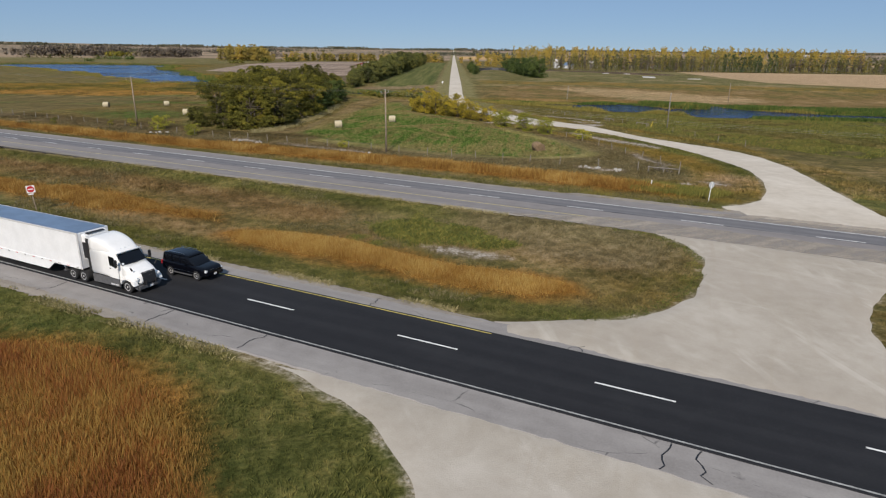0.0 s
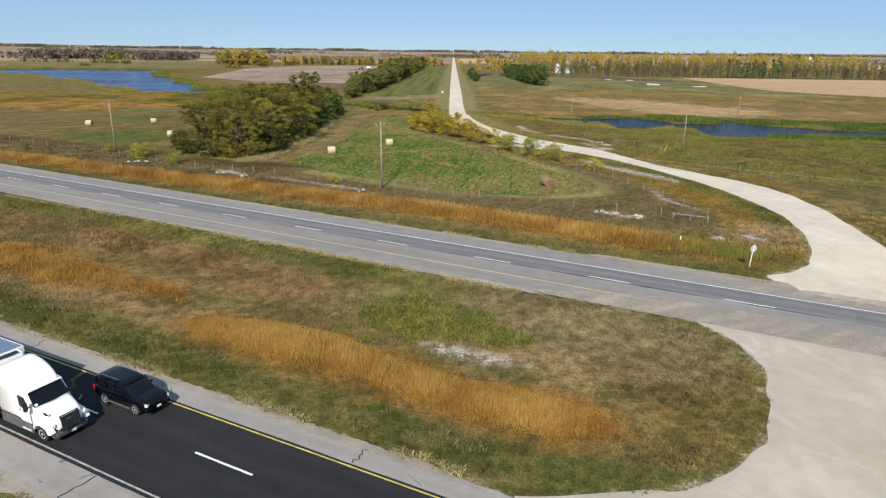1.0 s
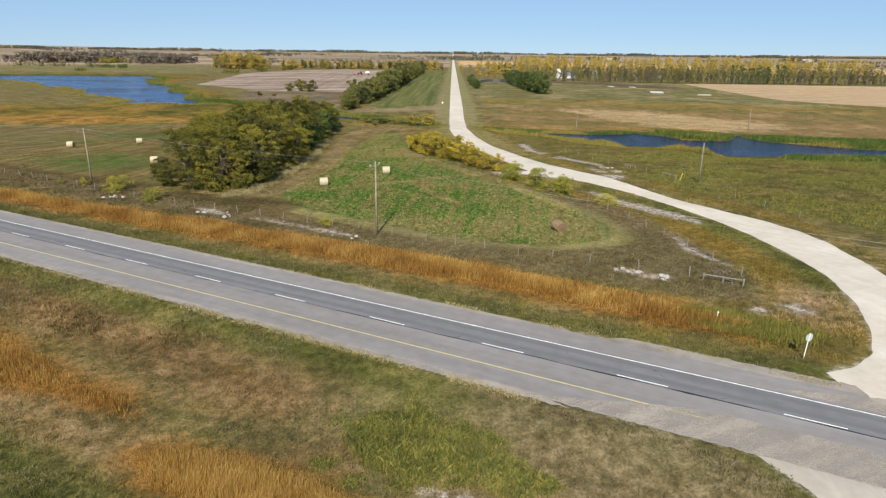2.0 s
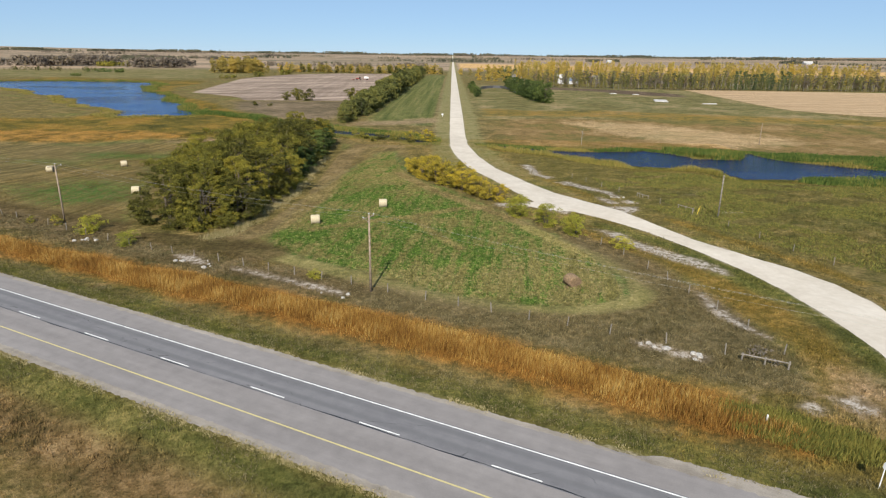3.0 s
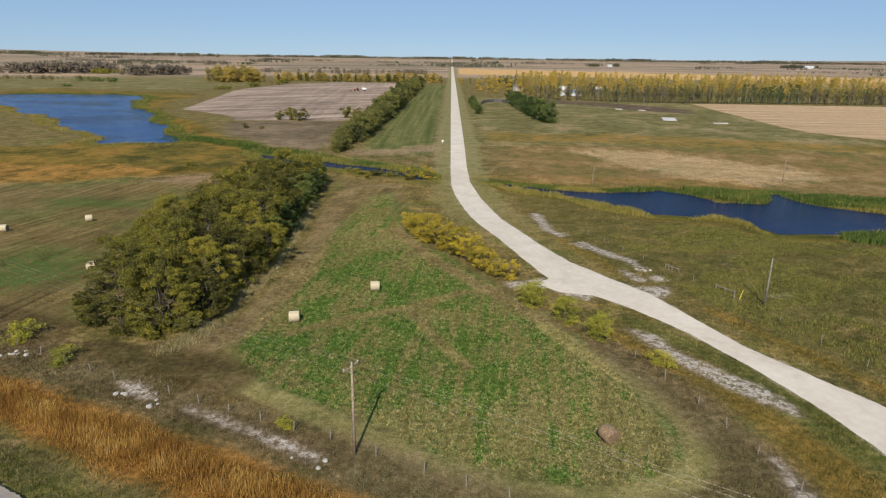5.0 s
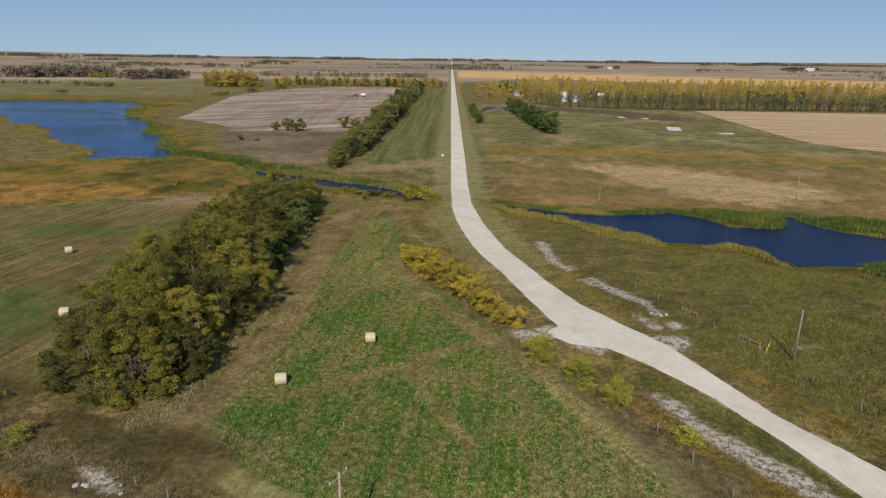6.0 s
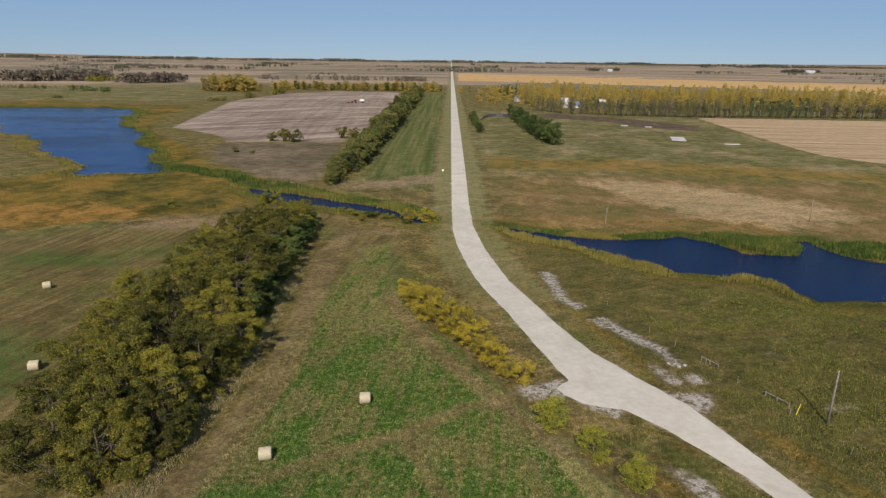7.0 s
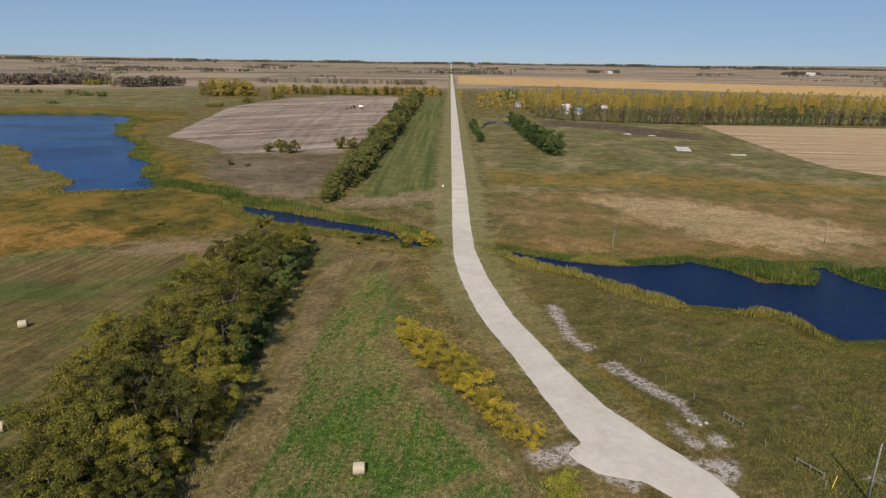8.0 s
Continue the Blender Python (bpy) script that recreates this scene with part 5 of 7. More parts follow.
# rank weeds on the unmown ground
def rank_ground(a, b):
    near, far = across(a, b, NEAR_O, NEAR_U), across(a, b, FAR_O, FAR_U)
    verge = np.maximum(2.2 - np.abs(far - 9.4), line_sdf(a, b, [(-110, 133), (-72, 113), (-52, 102.4), (-13, 86.2), (-2.6, 81)], 2.6))
    median = np.minimum(near - 6.5, -7.2 - far)
    stands = np.maximum(np.maximum(poly_sdf(a, b, CORNER), verge), np.minimum(median, wave(a, b, 5, 2) + 0.5 * wave(a, b, 1.8, 5) - 0.25))
    clear = np.maximum(np.maximum(poly_sdf(a, b, CROSSING), poly_sdf(a, b, GRAVEL_W + GRAVEL_E)), np.max([poly_sdf(a, b, p) for p in SALT], axis=0))
    return np.minimum(stands, -0.6 - np.maximum(clear, np.maximum(poly_sdf(a, b, REED_M), poly_sdf(a, b, MOWN))))


X, Y, S = scatter(lambda a, b: np.minimum(rank_ground(a, b), wave(a, b, 1.3, 4) + 0.7 * wave(a, b, 0.5, 8) + 0.35), -110, 40, 14, 135, 220000, rr)
stuff("rank_weeds", blades("rank_weeds", X, Y, rr.uniform(0.12, 0.36, len(X)), 0.04, WEED_GREY, rr, 0.4, 3, 0.12), "rank grey-olive weeds on the unmown verge", "weeds")
# straw-coloured fringe where the verge meets the shoulders
for o, u, y0, y1, x0, x1 in ((FAR_O, FAR_U, 6.25, 7.2, -110, 38), (FAR_O, FAR_U, -7.2, -6.4, -90, 12), (NEAR_O, NEAR_U, 4.7, 5.5, -70, 0), (NEAR_O, NEAR_U, -6.9, -6.1, -60, -8)):
    a, b = rr.uniform(x0, x1, 5200), y0 + (y1 - y0) * rr.uniform(0, 1, 5200)
    k = wave(a, b, 1.7, 2.0) + 0.5 * wave(a, b, 0.6, 4.0) > -0.15
    a, b = a[k], b[k]
    stuff("verge_grass", blades("verge_grass", o[0] + a * u[0] - b * u[1], o[1] + a * u[1] + b * u[0], rr.uniform(0.08, 0.3, len(a)), 0.05, DRY_STRAW, rr, 0.5, 3, 0.12), "straw-coloured grass fringe along the road shoulder", "grass")


X, Y, S = scatter(lambda a, b: np.minimum(poly_sdf(a, b, EAST) - 4, wave(a, b, 7, 3) + 0.6 * wave(a, b, 2.2, 5) + 0.1), 40, 150, 80, 190, 80000, rr)
stuff("field_weeds", blades("field_weeds", X, Y, rr.uniform(0.15, 0.5, len(X)), 0.1, LEAF_WEED, rr, 0.4, 3, 0.2), "rough dark green weeds in the pasture", "weeds")
# ragged weeds where the median grass meets the gravel
X, Y, S = scatter(lambda a, b: np.minimum(0.55 - np.abs(poly_sdf(a, b, CROSSING) + 0.6) + 0.5 * wave(a, b, 0.5, 3) + 0.3 * wave(a, b, 0.21, 7), 0.1 - poly_sdf(a, b, CROSSING)), 8, 26, 11, 37, 26000, rr)
k = (across(X, Y, NEAR_O, NEAR_U) > 4.8) & (across(X, Y, FAR_O, FAR_U) < -6.4)
stuff("edge_weeds", blades("edge_weeds", X[k], Y[k], rr.uniform(0.06, 0.2, k.sum()), 0.03, LEAF_WEED, rr, 0.5, 3, 0.08), "ragged green weeds at the edge of the gravel", "weeds")


# low grass over all open ground near the way
def open_ground(a, b):
    near, far = across(a, b, NEAR_O, NEAR_U), across(a, b, FAR_O, FAR_U)
    paved = np.maximum(5.35 - np.abs(near + 0.6), 6.3 - np.abs(far - 0.1))
    road = np.maximum(np.maximum(poly_sdf(a, b, GRAVEL_W + GRAVEL_E), poly_sdf(a, b, CROSSING)), np.maximum(poly_sdf(a, b, APPROACH), poly_sdf(a, b, DRIVE)))
    salt = np.max([poly_sdf(a, b, s) for s in SALT], axis=0) - 0.3
    return np.minimum(-np.maximum(np.maximum(paved, road) + 0.6, salt) - 0.25, -np.maximum(poly_sdf(a, b, CROP), np.max([shore_sdf(a, b, p) for p, _ in WATER.values()], axis=0)))


for x0, x1, y0, y1, count, h0, h1, w in ((-45, 36, -12, 48, 150000, 0.14, 0.42, 0.022), (-110, 60, 48, 100, 100000, 0.16, 0.48, 0.07), (-110, 110, 100, 262, 150000, 0.14, 0.45, 0.18)):
    X, Y, S = scatter(open_ground, x0, x1, y0, y1, count, rr)
    tall = rr.uniform(h0, h1, len(X)) * (0.6 + 0.5 * wave(X, Y, 3.0, 2.5) ** 2) * np.where(poly_sdf(X, Y, MOWN) > 0, 0.45, 1.0)
    stuff("dry_grass", blades("dry_grass", X, Y, tall, w, BLADES_LIT, rr, 0.35, 3, w * 2.5, zones(X, Y)), "dry olive and tan prairie grass", "grass")
X, Y, S = scatter(lambda a, b: poly_sdf(a, b, CROP) - 1.2 + 0.9 * wave(a, b, 6, 4), -34, 28, 78, 228, 130000, rr)
stuff("crop_leaves", blades("crop_leaves", X, Y, rr.uniform(0.1, 0.32, len(X)), 0.17, BLADES_LIT, rr, 0.5, 2, 0.3, zones(X, Y)), "low green alfalfa regrowth", "crop")


# ---- trees and bushes ----
def leaf_quads(r, C, N, size):
    """Leaf sprays: small bent quads round the points C, facing roughly along N."""
    n = len(C)
    N = N + r.normal(0, 0.6, (n, 3))
    N /= np.linalg.norm(N, axis=1)[:, None] + 1e-9
    T = np.cross(N, r.normal(0, 1, (n, 3)))
    T /= np.linalg.norm(T, axis=1)[:, None] + 1e-9
    B = np.cross(N, T)
    s = (size * r.uniform(0.6, 1.4, n))[:, None]
    V = np.stack([C - T * s * 0.5, C - B * s * 0.38 + N * s * 0.12, C + T * s * 0.5, C + B * s * 0.38 + N * s * 0.12], 1).reshape(-1, 3)
    return V, np.arange(4 * n).reshape(-1, 4)


def crown_points(r, clumps, per):
    """Points and outward ways on the shells of leaf clumps (x, y, z, radius)."""
    C, N = [], []
    for x, y, z, rad in clumps:
        k = max(6, int(per * rad * rad))
        d = r.normal(0, 1, (k, 3))
        d /= np.linalg.norm(d, axis=1)[:, None]
        d[:, 2] = np.where(d[:, 2] < -0.35, -d[:, 2] * 0.6, d[:, 2])
        rr_ = rad * r.uniform(0.55, 1.08, k) ** 0.6
        C.append(np.array((x, y, z)) + d * rr_[:, None] * np.array((1, 1, 0.8)))
        N.append(d + np.array((0, 0, 0.35)))
    return np.concatenate(C), np.concatenate(N)


def tree(name, seed, height, width, base, clump_n, clump_r, per, leaf, leaf_mat, bark, slim=1.0, stems=1, lobe=0, knit=0.15):
    """A tree or bush: tapered trunk with limbs reaching the clumps of an uneven, gappy crown."""
    r = np.random.default_rng(seed)
    thing = new(name)
    clumps = []
    lobes = []
    for lz in r.permutation(np.linspace(-0.9, 0.82, max(8, clump_n // (lobe or 3)))):
        a, far_out = r.uniform(0, math.tau), math.sqrt(1 - 0.75 * lz * lz) * r.uniform(0.35, 0.9)
        lobes.append(np.array((math.cos(a) * far_out, math.sin(a) * far_out, lz)))
    while len(clumps) < clump_n:
        u = lobes[len(clumps) % len(lobes)] + r.normal(0, knit if lobe else 0.22, 3)
        u[2] = np.clip(u[2], -0.95, 0.97)
        z = base + (height - base) * (0.5 + 0.5 * u[2])
        taper = 1.0 - 0.35 * abs(u[2]) ** 2 * (1 if u[2] > 0 else 0.5)
        clumps.append((u[0] * width / 2 * taper * slim, u[1] * width / 2 * taper * slim, z - clump_r * 0.4, clump_r * r.uniform(0.6, 1.25)))
    bm = bmesh.new()
    for s in range(stems):
        ox, oy = (r.normal(0, width * 0.06, 2) if stems > 1 else (0, 0))
        top = base + (height - base) * 0.75
        mid = (ox + r.normal(0, 0.25), oy + r.normal(0, 0.25), top * 0.5)
        thick = height * 0.018
        rod(bm, (ox, oy, -0.2), mid, thick, thick * 0.7, 7)
        rod(bm, mid, (mid[0] + r.normal(0, 0.3), mid[1] + r.normal(0, 0.3), top), thick * 0.7, thick * 0.2, 6)
        for c in clumps[s::stems][:9]:
            t = r.uniform(0.3, 0.85)
            start = (mid[0] * min(1, 2 * t), mid[1] * min(1, 2 * t), max(0.3, min(top * t, c[2] - 0.2)))
            rod(bm, start, c[:3], thick * 0.35, thick * 0.1, 5)
    part("trunk", bm_mesh("trunk", bm, bark, True), thing)
    C, N = crown_points(r, clumps, per)
    C[:, 2] = np.maximum(C[:, 2], 0.15)
    part("crown", np_mesh("crown", *leaf_quads(r, C, N, leaf), leaf_mat), thing)
    return thing


def grove(protos, spots, r, label, category, group):
    """Spots: x, y, size. Every tree is a thing of its own."""
    used = set()
    for i, (x, y, s) in enumerate(spots):
        k = i % len(protos)
        turn, tall = r.uniform(0, 360), r.uniform(0.9, 1.1)
        ob = copy_thing(protos[k], Matrix.Identity(4)) if k in used else protos[k]
        ob.matrix_basis = pose(x, y, gz(x, y), 0, 0, turn) @ Matrix.Diagonal((s, s, s * tall, 1))
        used.add(k)
        tagged(ob, label, category, group)


tr = np.random.default_rng(21)
# row of broad olive trees between the hayfield and the alfalfa
olive = [tree("tree", 30 + i, 11.0, 12.0, 0.4, 250, 0.72, 280, 0.18, LEAF_OLIVE, BARK, stems=3, lobe=8, knit=0.155) for i in range(4)]
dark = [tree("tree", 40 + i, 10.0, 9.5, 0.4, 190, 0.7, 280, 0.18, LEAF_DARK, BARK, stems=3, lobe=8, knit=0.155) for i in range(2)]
spots_olive = [(-43.5, 115.5, 0.8), (-39, 120, 0.75), (-46, 119, 1.0), (-53, 122, 0.95), (-41, 126, 0.95), (-49, 130, 1.15), (-57, 133, 1.0), (-40, 137, 1.0), (-48, 142, 1.15), (-57, 146, 1.05), (-37, 146, 0.8), (-42, 152, 1.1),
               (-52, 157, 1.2), (-61, 160, 1.0), (-44, 165, 1.2), (-55, 171, 1.2), (-46, 178, 1.25), (-57, 184, 1.2), (-47, 191, 1.2), (-59, 197, 1.15), (-48, 204, 1.2), (-58, 210, 1.1),
               (-49, 217, 1.1), (-57, 223, 1.05), (-49, 230, 1.05), (-56, 236, 1.0), (-49, 241, 0.9)]
grove(olive, spots_olive, tr, "broad olive-green tree in a dense farm row", "tree", "trees in the field row")
# The row's shaded east edge is drawn with darker leaf colour.
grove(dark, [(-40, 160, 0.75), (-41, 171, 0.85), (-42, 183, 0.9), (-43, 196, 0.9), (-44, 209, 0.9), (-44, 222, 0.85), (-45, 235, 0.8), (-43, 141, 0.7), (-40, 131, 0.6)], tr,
      "tree on the shaded side of a farm row, shade put into its dark green leaves", "tree", "trees in the field row")

skirt = [tree("hedge_bush", 48 + i, 3.6, 5.2, 0.05, 60, 0.6, 230, 0.2, LEAF_OLIVE, BARK, stems=4, lobe=5, knit=0.2) for i in range(2)]
grove(skirt, [(-39.5, 113.4, 0.9), (-44, 111.6, 1.0), (-49, 112.8, 1.0), (-54.5, 115.4, 1.0), (-58.6, 120, 0.9), (-36.8, 118, 0.8), (-37.4, 125, 0.9), (-36.6, 132, 0.8), (-37, 141, 0.9), (-38, 150, 0.9), (-38.4, 158, 0.8),
              (-39.4, 167, 0.9), (-40, 176, 0.9), (-40.8, 188, 0.9), (-41.6, 200, 0.9), (-42.4, 214, 0.9), (-61.6, 128, 0.9), (-62.6, 140, 1.0), (-64, 152, 1.0), (-66, 166, 0.9)], tr, "low olive bush at the foot of a farm tree row", "bush", "bushes under the field row")
# yellow willow thicket and round bushes beside the gravel road
willow = [tree("willow_bush", 50 + i, 5.4, 6.4, 0.1, 110, 0.56, 380, 0.12, LEAF_YELLOW, BARK, stems=4, lobe=7, knit=0.16) for i in range(3)]
spots = [(-11, 181, 0.8), (-9.2, 176, 1.0), (-7, 171.5, 1.1), (-4.6, 167, 1.15), (-2.5, 163, 1.1), (-0.3, 160, 1.0), (1.8, 156.5, 1.1), (3.8, 152.5, 1.1), (5.2, 149, 0.9), (7, 145, 0.9), (9, 141.5, 0.8),
         (11.2, 140, 0.7), (-8.4, 248, 1.0), (-15, 250, 0.9), (-4.5, 172.5, 0.8), (1, 163.5, 0.8), (-8, 174, 0.8), (-3.4, 165.2, 0.85), (2.8, 154.6, 0.8), (6.2, 147, 0.7)]
grove(willow, spots, tr, "yellow-green willow bush in a thicket by the road", "bush", "willow thicket")
grove([tree("round_bush", 56, 4.4, 5.0, 0.0, 110, 0.6, 260, 0.14, LEAF_BUSH, BARK, stems=4, lobe=3, knit=0.3), tree("round_bush", 57, 4.7, 4.8, 0.0, 110, 0.6, 260, 0.14, LEAF_BUSH, BARK, stems=4, lobe=3, knit=0.3)],
      [(14.3, 127.5, 1.0), (18.9, 120.6, 0.95), (22.9, 114.6, 0.8)], tr, "round green and yellow bush on the roadside bank", "bush", "roadside bushes")
grove([tree("small_bush", 58, 2.1, 3.4, 0.0, 44, 0.5, 220, 0.14, LEAF_BUSH, BARK, stems=3, lobe=3, knit=0.28), tree("small_bush", 59, 1.8, 2.2, 0.05, 10, 0.5, 200, 0.2, LEAF_OLIVE, BARK, stems=3)],
      [(-62, 109.6, 1.3), (-70, 113.5, 1.0), (-52.6, 103.7, 1.1), (-76, 114.5, 0.8), (-18.6, 89.6, 0.6), (-91, 117.5, 0.9), (29.3, 106, 1.0), (-39.5, 147, 1.0), (-37.5, 158, 1.0), (-63.5, 111.2, 0.8)], tr,
      "small leafy bush along the fence line", "bush", "fence line bushes")
marsh_bush = [tree("marsh_bush", 61, 2.6, 5.0, 0.05, 14, 0.8, 110, 0.3, LEAF_OLIVE, BARK, stems=3)]
grove(marsh_bush, [(-103, 266, 0.8), (-99, 263, 0.6), (-86, 262, 0.6), (-118, 385, 0.9), (-108, 380, 0.7), (-22, 252, 0.8), (-28, 254, 1.0), (-34, 256, 0.9), (-15, 246, 0.7), (-30, 250, 0.7), (-38, 260, 0.8)], tr,
      "low olive bush standing in marsh grass", "bush", "marsh bushes")

# row of trees along the western strip of the gravel road
row_y = np.concatenate([np.arange(304, 420, 4.6), np.arange(420, 700, 6), np.arange(700, 960, 9)])
grove([tree("row_tree", 64, 9.5, 10.5, 0.2, 64, 1.2, 52, 0.5, LEAF_ROW, BARK, stems=2), tree("row_tree", 65, 9.5, 10.0, 0.2, 64, 1.2, 52, 0.5, LEAF_ROW, BARK, stems=2)],
      [(-46.5 + tr.normal(0, 1.2) - 3.5 * (y < 330), y, (0.65 + 0.45 * min(1, (y - 300) / 60)) * tr.uniform(0.85, 1.15) * (1.0 + 0.3 * (y > 450))) for y in row_y], tr, "green tree in a roadside shelter row", "tree", "roadside tree row")
grove([tree("field_tree", 66, 7.5, 9.5, 0.2, 44, 1.3, 44, 0.42, LEAF_OLIVE, BARK, stems=3)], [(-112, 433, 0.8), (-104, 434, 1.0), (-97, 430, 1.05), (-70, 450, 1.0), (-64.5, 455, 0.9), (-60, 440, 0.7)], tr,
      "small rounded tree at the edge of a tilled field", "tree", "field edge trees")

# dark spruce clump and hedge trees by the farm
grove([tree("farm_tree", 68, 13.0, 12.5, 0.3, 90, 1.4, 60, 0.4, LEAF_DARK, BARK, stems=2), tree("farm_tree", 69, 13.5, 12.0, 0.3, 90, 1.4, 60, 0.4, LEAF_DARK, BARK, stems=2)],
      [(64.5, 436, 1.0), (62, 446, 1.05), (61, 458, 1.05), (60.5, 471, 1.0), (59.5, 485, 1.0), (58.5, 500, 0.95), (58, 516, 0.95), (57, 534, 0.9), (56.5, 552, 0.9), (56, 572, 0.9), (55, 594, 0.9), (54.5, 618, 0.9),
       (20.5, 497, 0.55), (19.8, 509, 0.55), (19, 540, 0.6), (18.4, 560, 0.62), (18, 582, 0.6)], tr, "dense dark green tree in a farmyard windbreak", "tree", "farm windbreak trees")

# poplar shelterbelt
pop = [tree("poplar", 70 + i, 24.0, 9.0, 4.0, 84, 1.15, 20, 0.6, LEAF_POPLAR, PALE_BARK, lobe=5, knit=0.2) for i in range(4)]
pop_g = [tree("poplar", 74 + i, 16.0, 5.6, 1.2 + 0.8 * i, 50, 0.95, 26, 0.55, mat, PALE_BARK, lobe=5, knit=0.2) for i, mat in enumerate((LEAF_BELT, LEAF_BELT, LEAF_GREY))]
pop_d = [tree("poplar", 78 + i, 17.0, 5.4, 0.8, 54, 0.95, 28, 0.55, LEAF_BELT_DARK, PALE_BARK, lobe=5, knit=0.2) for i in range(2)]
belt = []
for x in np.arange(88, 490, 1.9):
    belt.append((x + tr.normal(0, 1), float(np.interp(x, [84, 111, 212, 300, 490], [712, 670, 646, 657, 664])) + tr.normal(0, 2.5), tr.uniform(0.8, 1.1)))
back = [(x + tr.normal(0, 3), 800 - 60 * min(1, max(0, (x - 100) / 150)) + tr.uniform(-20, 60), tr.uniform(0.8, 1.15)) for x in np.arange(84, 490, 6.0)]
back += [(x, y, h) for x, y, h in ((94, 738, 0.95), (99, 742, 1.0), (104, 736, 1.0), (109, 741, 0.95), (114, 734, 0.9), (90, 752, 0.9), (100, 756, 1.0), (111, 752, 1.0))]
fill = [(x + tr.normal(0, 3), 806 - 60 * min(1, max(0, (x - 100) / 150)) + tr.uniform(-24, 60), 24 * tr.uniform(0.75, 1.12)) for x in np.arange(86, 490, 1.7)]
clumps = [(x + tr.normal(0, 1.5) * (1 - f), y + tr.normal(0, 1.5), gz(x, y) + h * (0.22 + 0.74 * f), 1.2) for x, y, h in fill for f in np.linspace(0, 1, 22)]
C, N = crown_points(tr, clumps, 15)
stuff("poplar_rows", np_mesh("poplar_rows", *leaf_quads(tr, C, N, 0.75), LEAF_POPLAR), "inner rows of tall yellowing poplars in a shelterbelt", "poplars")
grove(pop, back, tr, "tall yellowing poplar in a farm shelterbelt", "poplar", "shelterbelt poplars")
grove(pop_g, [b for b in belt if not 285 < b[0] < 348], tr, "slender yellow-green poplar with a pale trunk in a shelterbelt", "poplar", "shelterbelt poplars")
grove(pop_d, [b for b in belt if 285 < b[0] < 348], tr, "slender dark green poplar in a shelterbelt", "poplar", "shelterbelt poplars")
grove([tree("spruce", 90, 17.0, 7.0, 0.3, 60, 1.2, 40, 0.45, LEAF_DARK, BARK, slim=0.8)], [(70, 950, 0.9), (75, 955, 1.0), (80, 945, 1.0), (86, 938, 0.95), (91, 930, 1.0), (97, 926, 0.9), (84, 955, 1.0)], tr, "dark evergreen tree in the farmyard shelter", "tree", "yard trees")
grove([tree("yard_tree", 77, 17.0, 9.0, 1.0, 26, 1.9, 22, 0.8, LEAF_POPLAR, BARK)], [(36, 826, 1.0), (46, 800, 1.1), (54, 795, 0.9), (66, 800, 0.8), (78, 880, 1.0), (92, 770, 1.0), (102, 752, 1.0), (112, 760, 1.1), (84, 800, 0.8), (90, 815, 0.7), (98, 735, 0.9), (60, 900, 1.1), (70, 930, 1.0), (52, 930, 1.0), (30, 1060, 0.7), (14, 1075, 0.6), (16, 1040, 0.6)], tr,
      "golden autumn tree near the farmyard", "tree", "yard trees")
# golden grove at the back of the tilled field
west = [(x + tr.normal(0, 3), 1065 + tr.uniform(-12, 30) - (75 if x < -290 else 0), tr.uniform(0.55, 0.8) * (1.45 if x < -295 else 1.0)) for x in np.arange(-372, -20, 3.4)]
grove([tree("golden_poplar", 83, 21.0, 13.0, 1.0, 60, 2.0, 16, 0.95, LEAF_GOLD, PALE_BARK)], [w for w in west if w[0] < -295] + west[8::4], tr, "tall golden poplar in a grove behind the tilled field", "poplar", "field grove trees")
west = [w for k, w in enumerate(west) if w[0] >= -295 and (k - 8) % 4]
grove([tree("grove_tree", 80, 18.0, 13.0, 1.0, 36, 2.0, 16, 0.95, LEAF_POPLAR, PALE_BARK), tree("grove_tree", 81, 16.0, 13.0, 0.5, 36, 2.0, 16, 0.95, LEAF_OLIVE, BARK)], west, tr, "autumn tree in a grove behind the tilled field", "tree", "field grove trees")


# far woods and bluffs, too many trees to count
def wood_belt(x0, y0, x1, y1, deep, high, mat, n, seed, label):
    r = np.random.default_rng(seed)
    n = int(n * 1.3)
    t = np.clip(r.choice(r.uniform(0, 1, max(3, n // 9)), n) + r.normal(0, 0.06, n), 0, 1)
    cx, cy = x0 + (x1 - x0) * t + r.normal(0, deep * 0.3, n), y0 + (y1 - y0) * t + r.uniform(-deep, deep, n)
    hh = high * r.uniform(0.55, 1.1, n)
    z = ground_z(cx, cy)
    clumps = [(a, b, c + h * f, h * 0.3) for a, b, c, h in zip(cx, cy, z, hh) for f in (0.22, 0.5, 0.78)]
    C, N = crown_points(r, clumps, 3.4 * 9 / max(high, 4) ** 1.2)
    stuff("far_woods", np_mesh("far_woods", *leaf_quads(r, C, N, high * 0.2), mat), label, "woods")


wood_belt(-860, 1230, -700, 1330, 40, 20, LEAF_GREY, 110, 1, "grey leafless bluff of trees far across the prairie")
wood_belt(-600, 1210, -530, 1300, 30, 18, LEAF_GREY, 70, 2, "grey-brown bluff of trees beyond the marsh")
wood_belt(-690, 1260, -640, 1290, 20, 11, LEAF_OLIVE, 25, 3, "green bluff of trees beyond the marsh")
wood_belt(-680, 975, -560, 995, 12, 6, LEAF_OLIVE, 45, 4, "low dark willows beyond the pond")
wood_belt(-540, 940, -470, 930, 10, 6, LEAF_DARK, 45, 5, "low dark willows beyond the pond")
wood_belt(-480, 785, -440, 780, 5, 4, LEAF_DARK, 20, 6, "low willows on the pond meadow")
wood_belt(-300, 745, -262, 790, 5, 5, LEAF_OLIVE, 22, 7, "scrub along the edge of the tilled field")
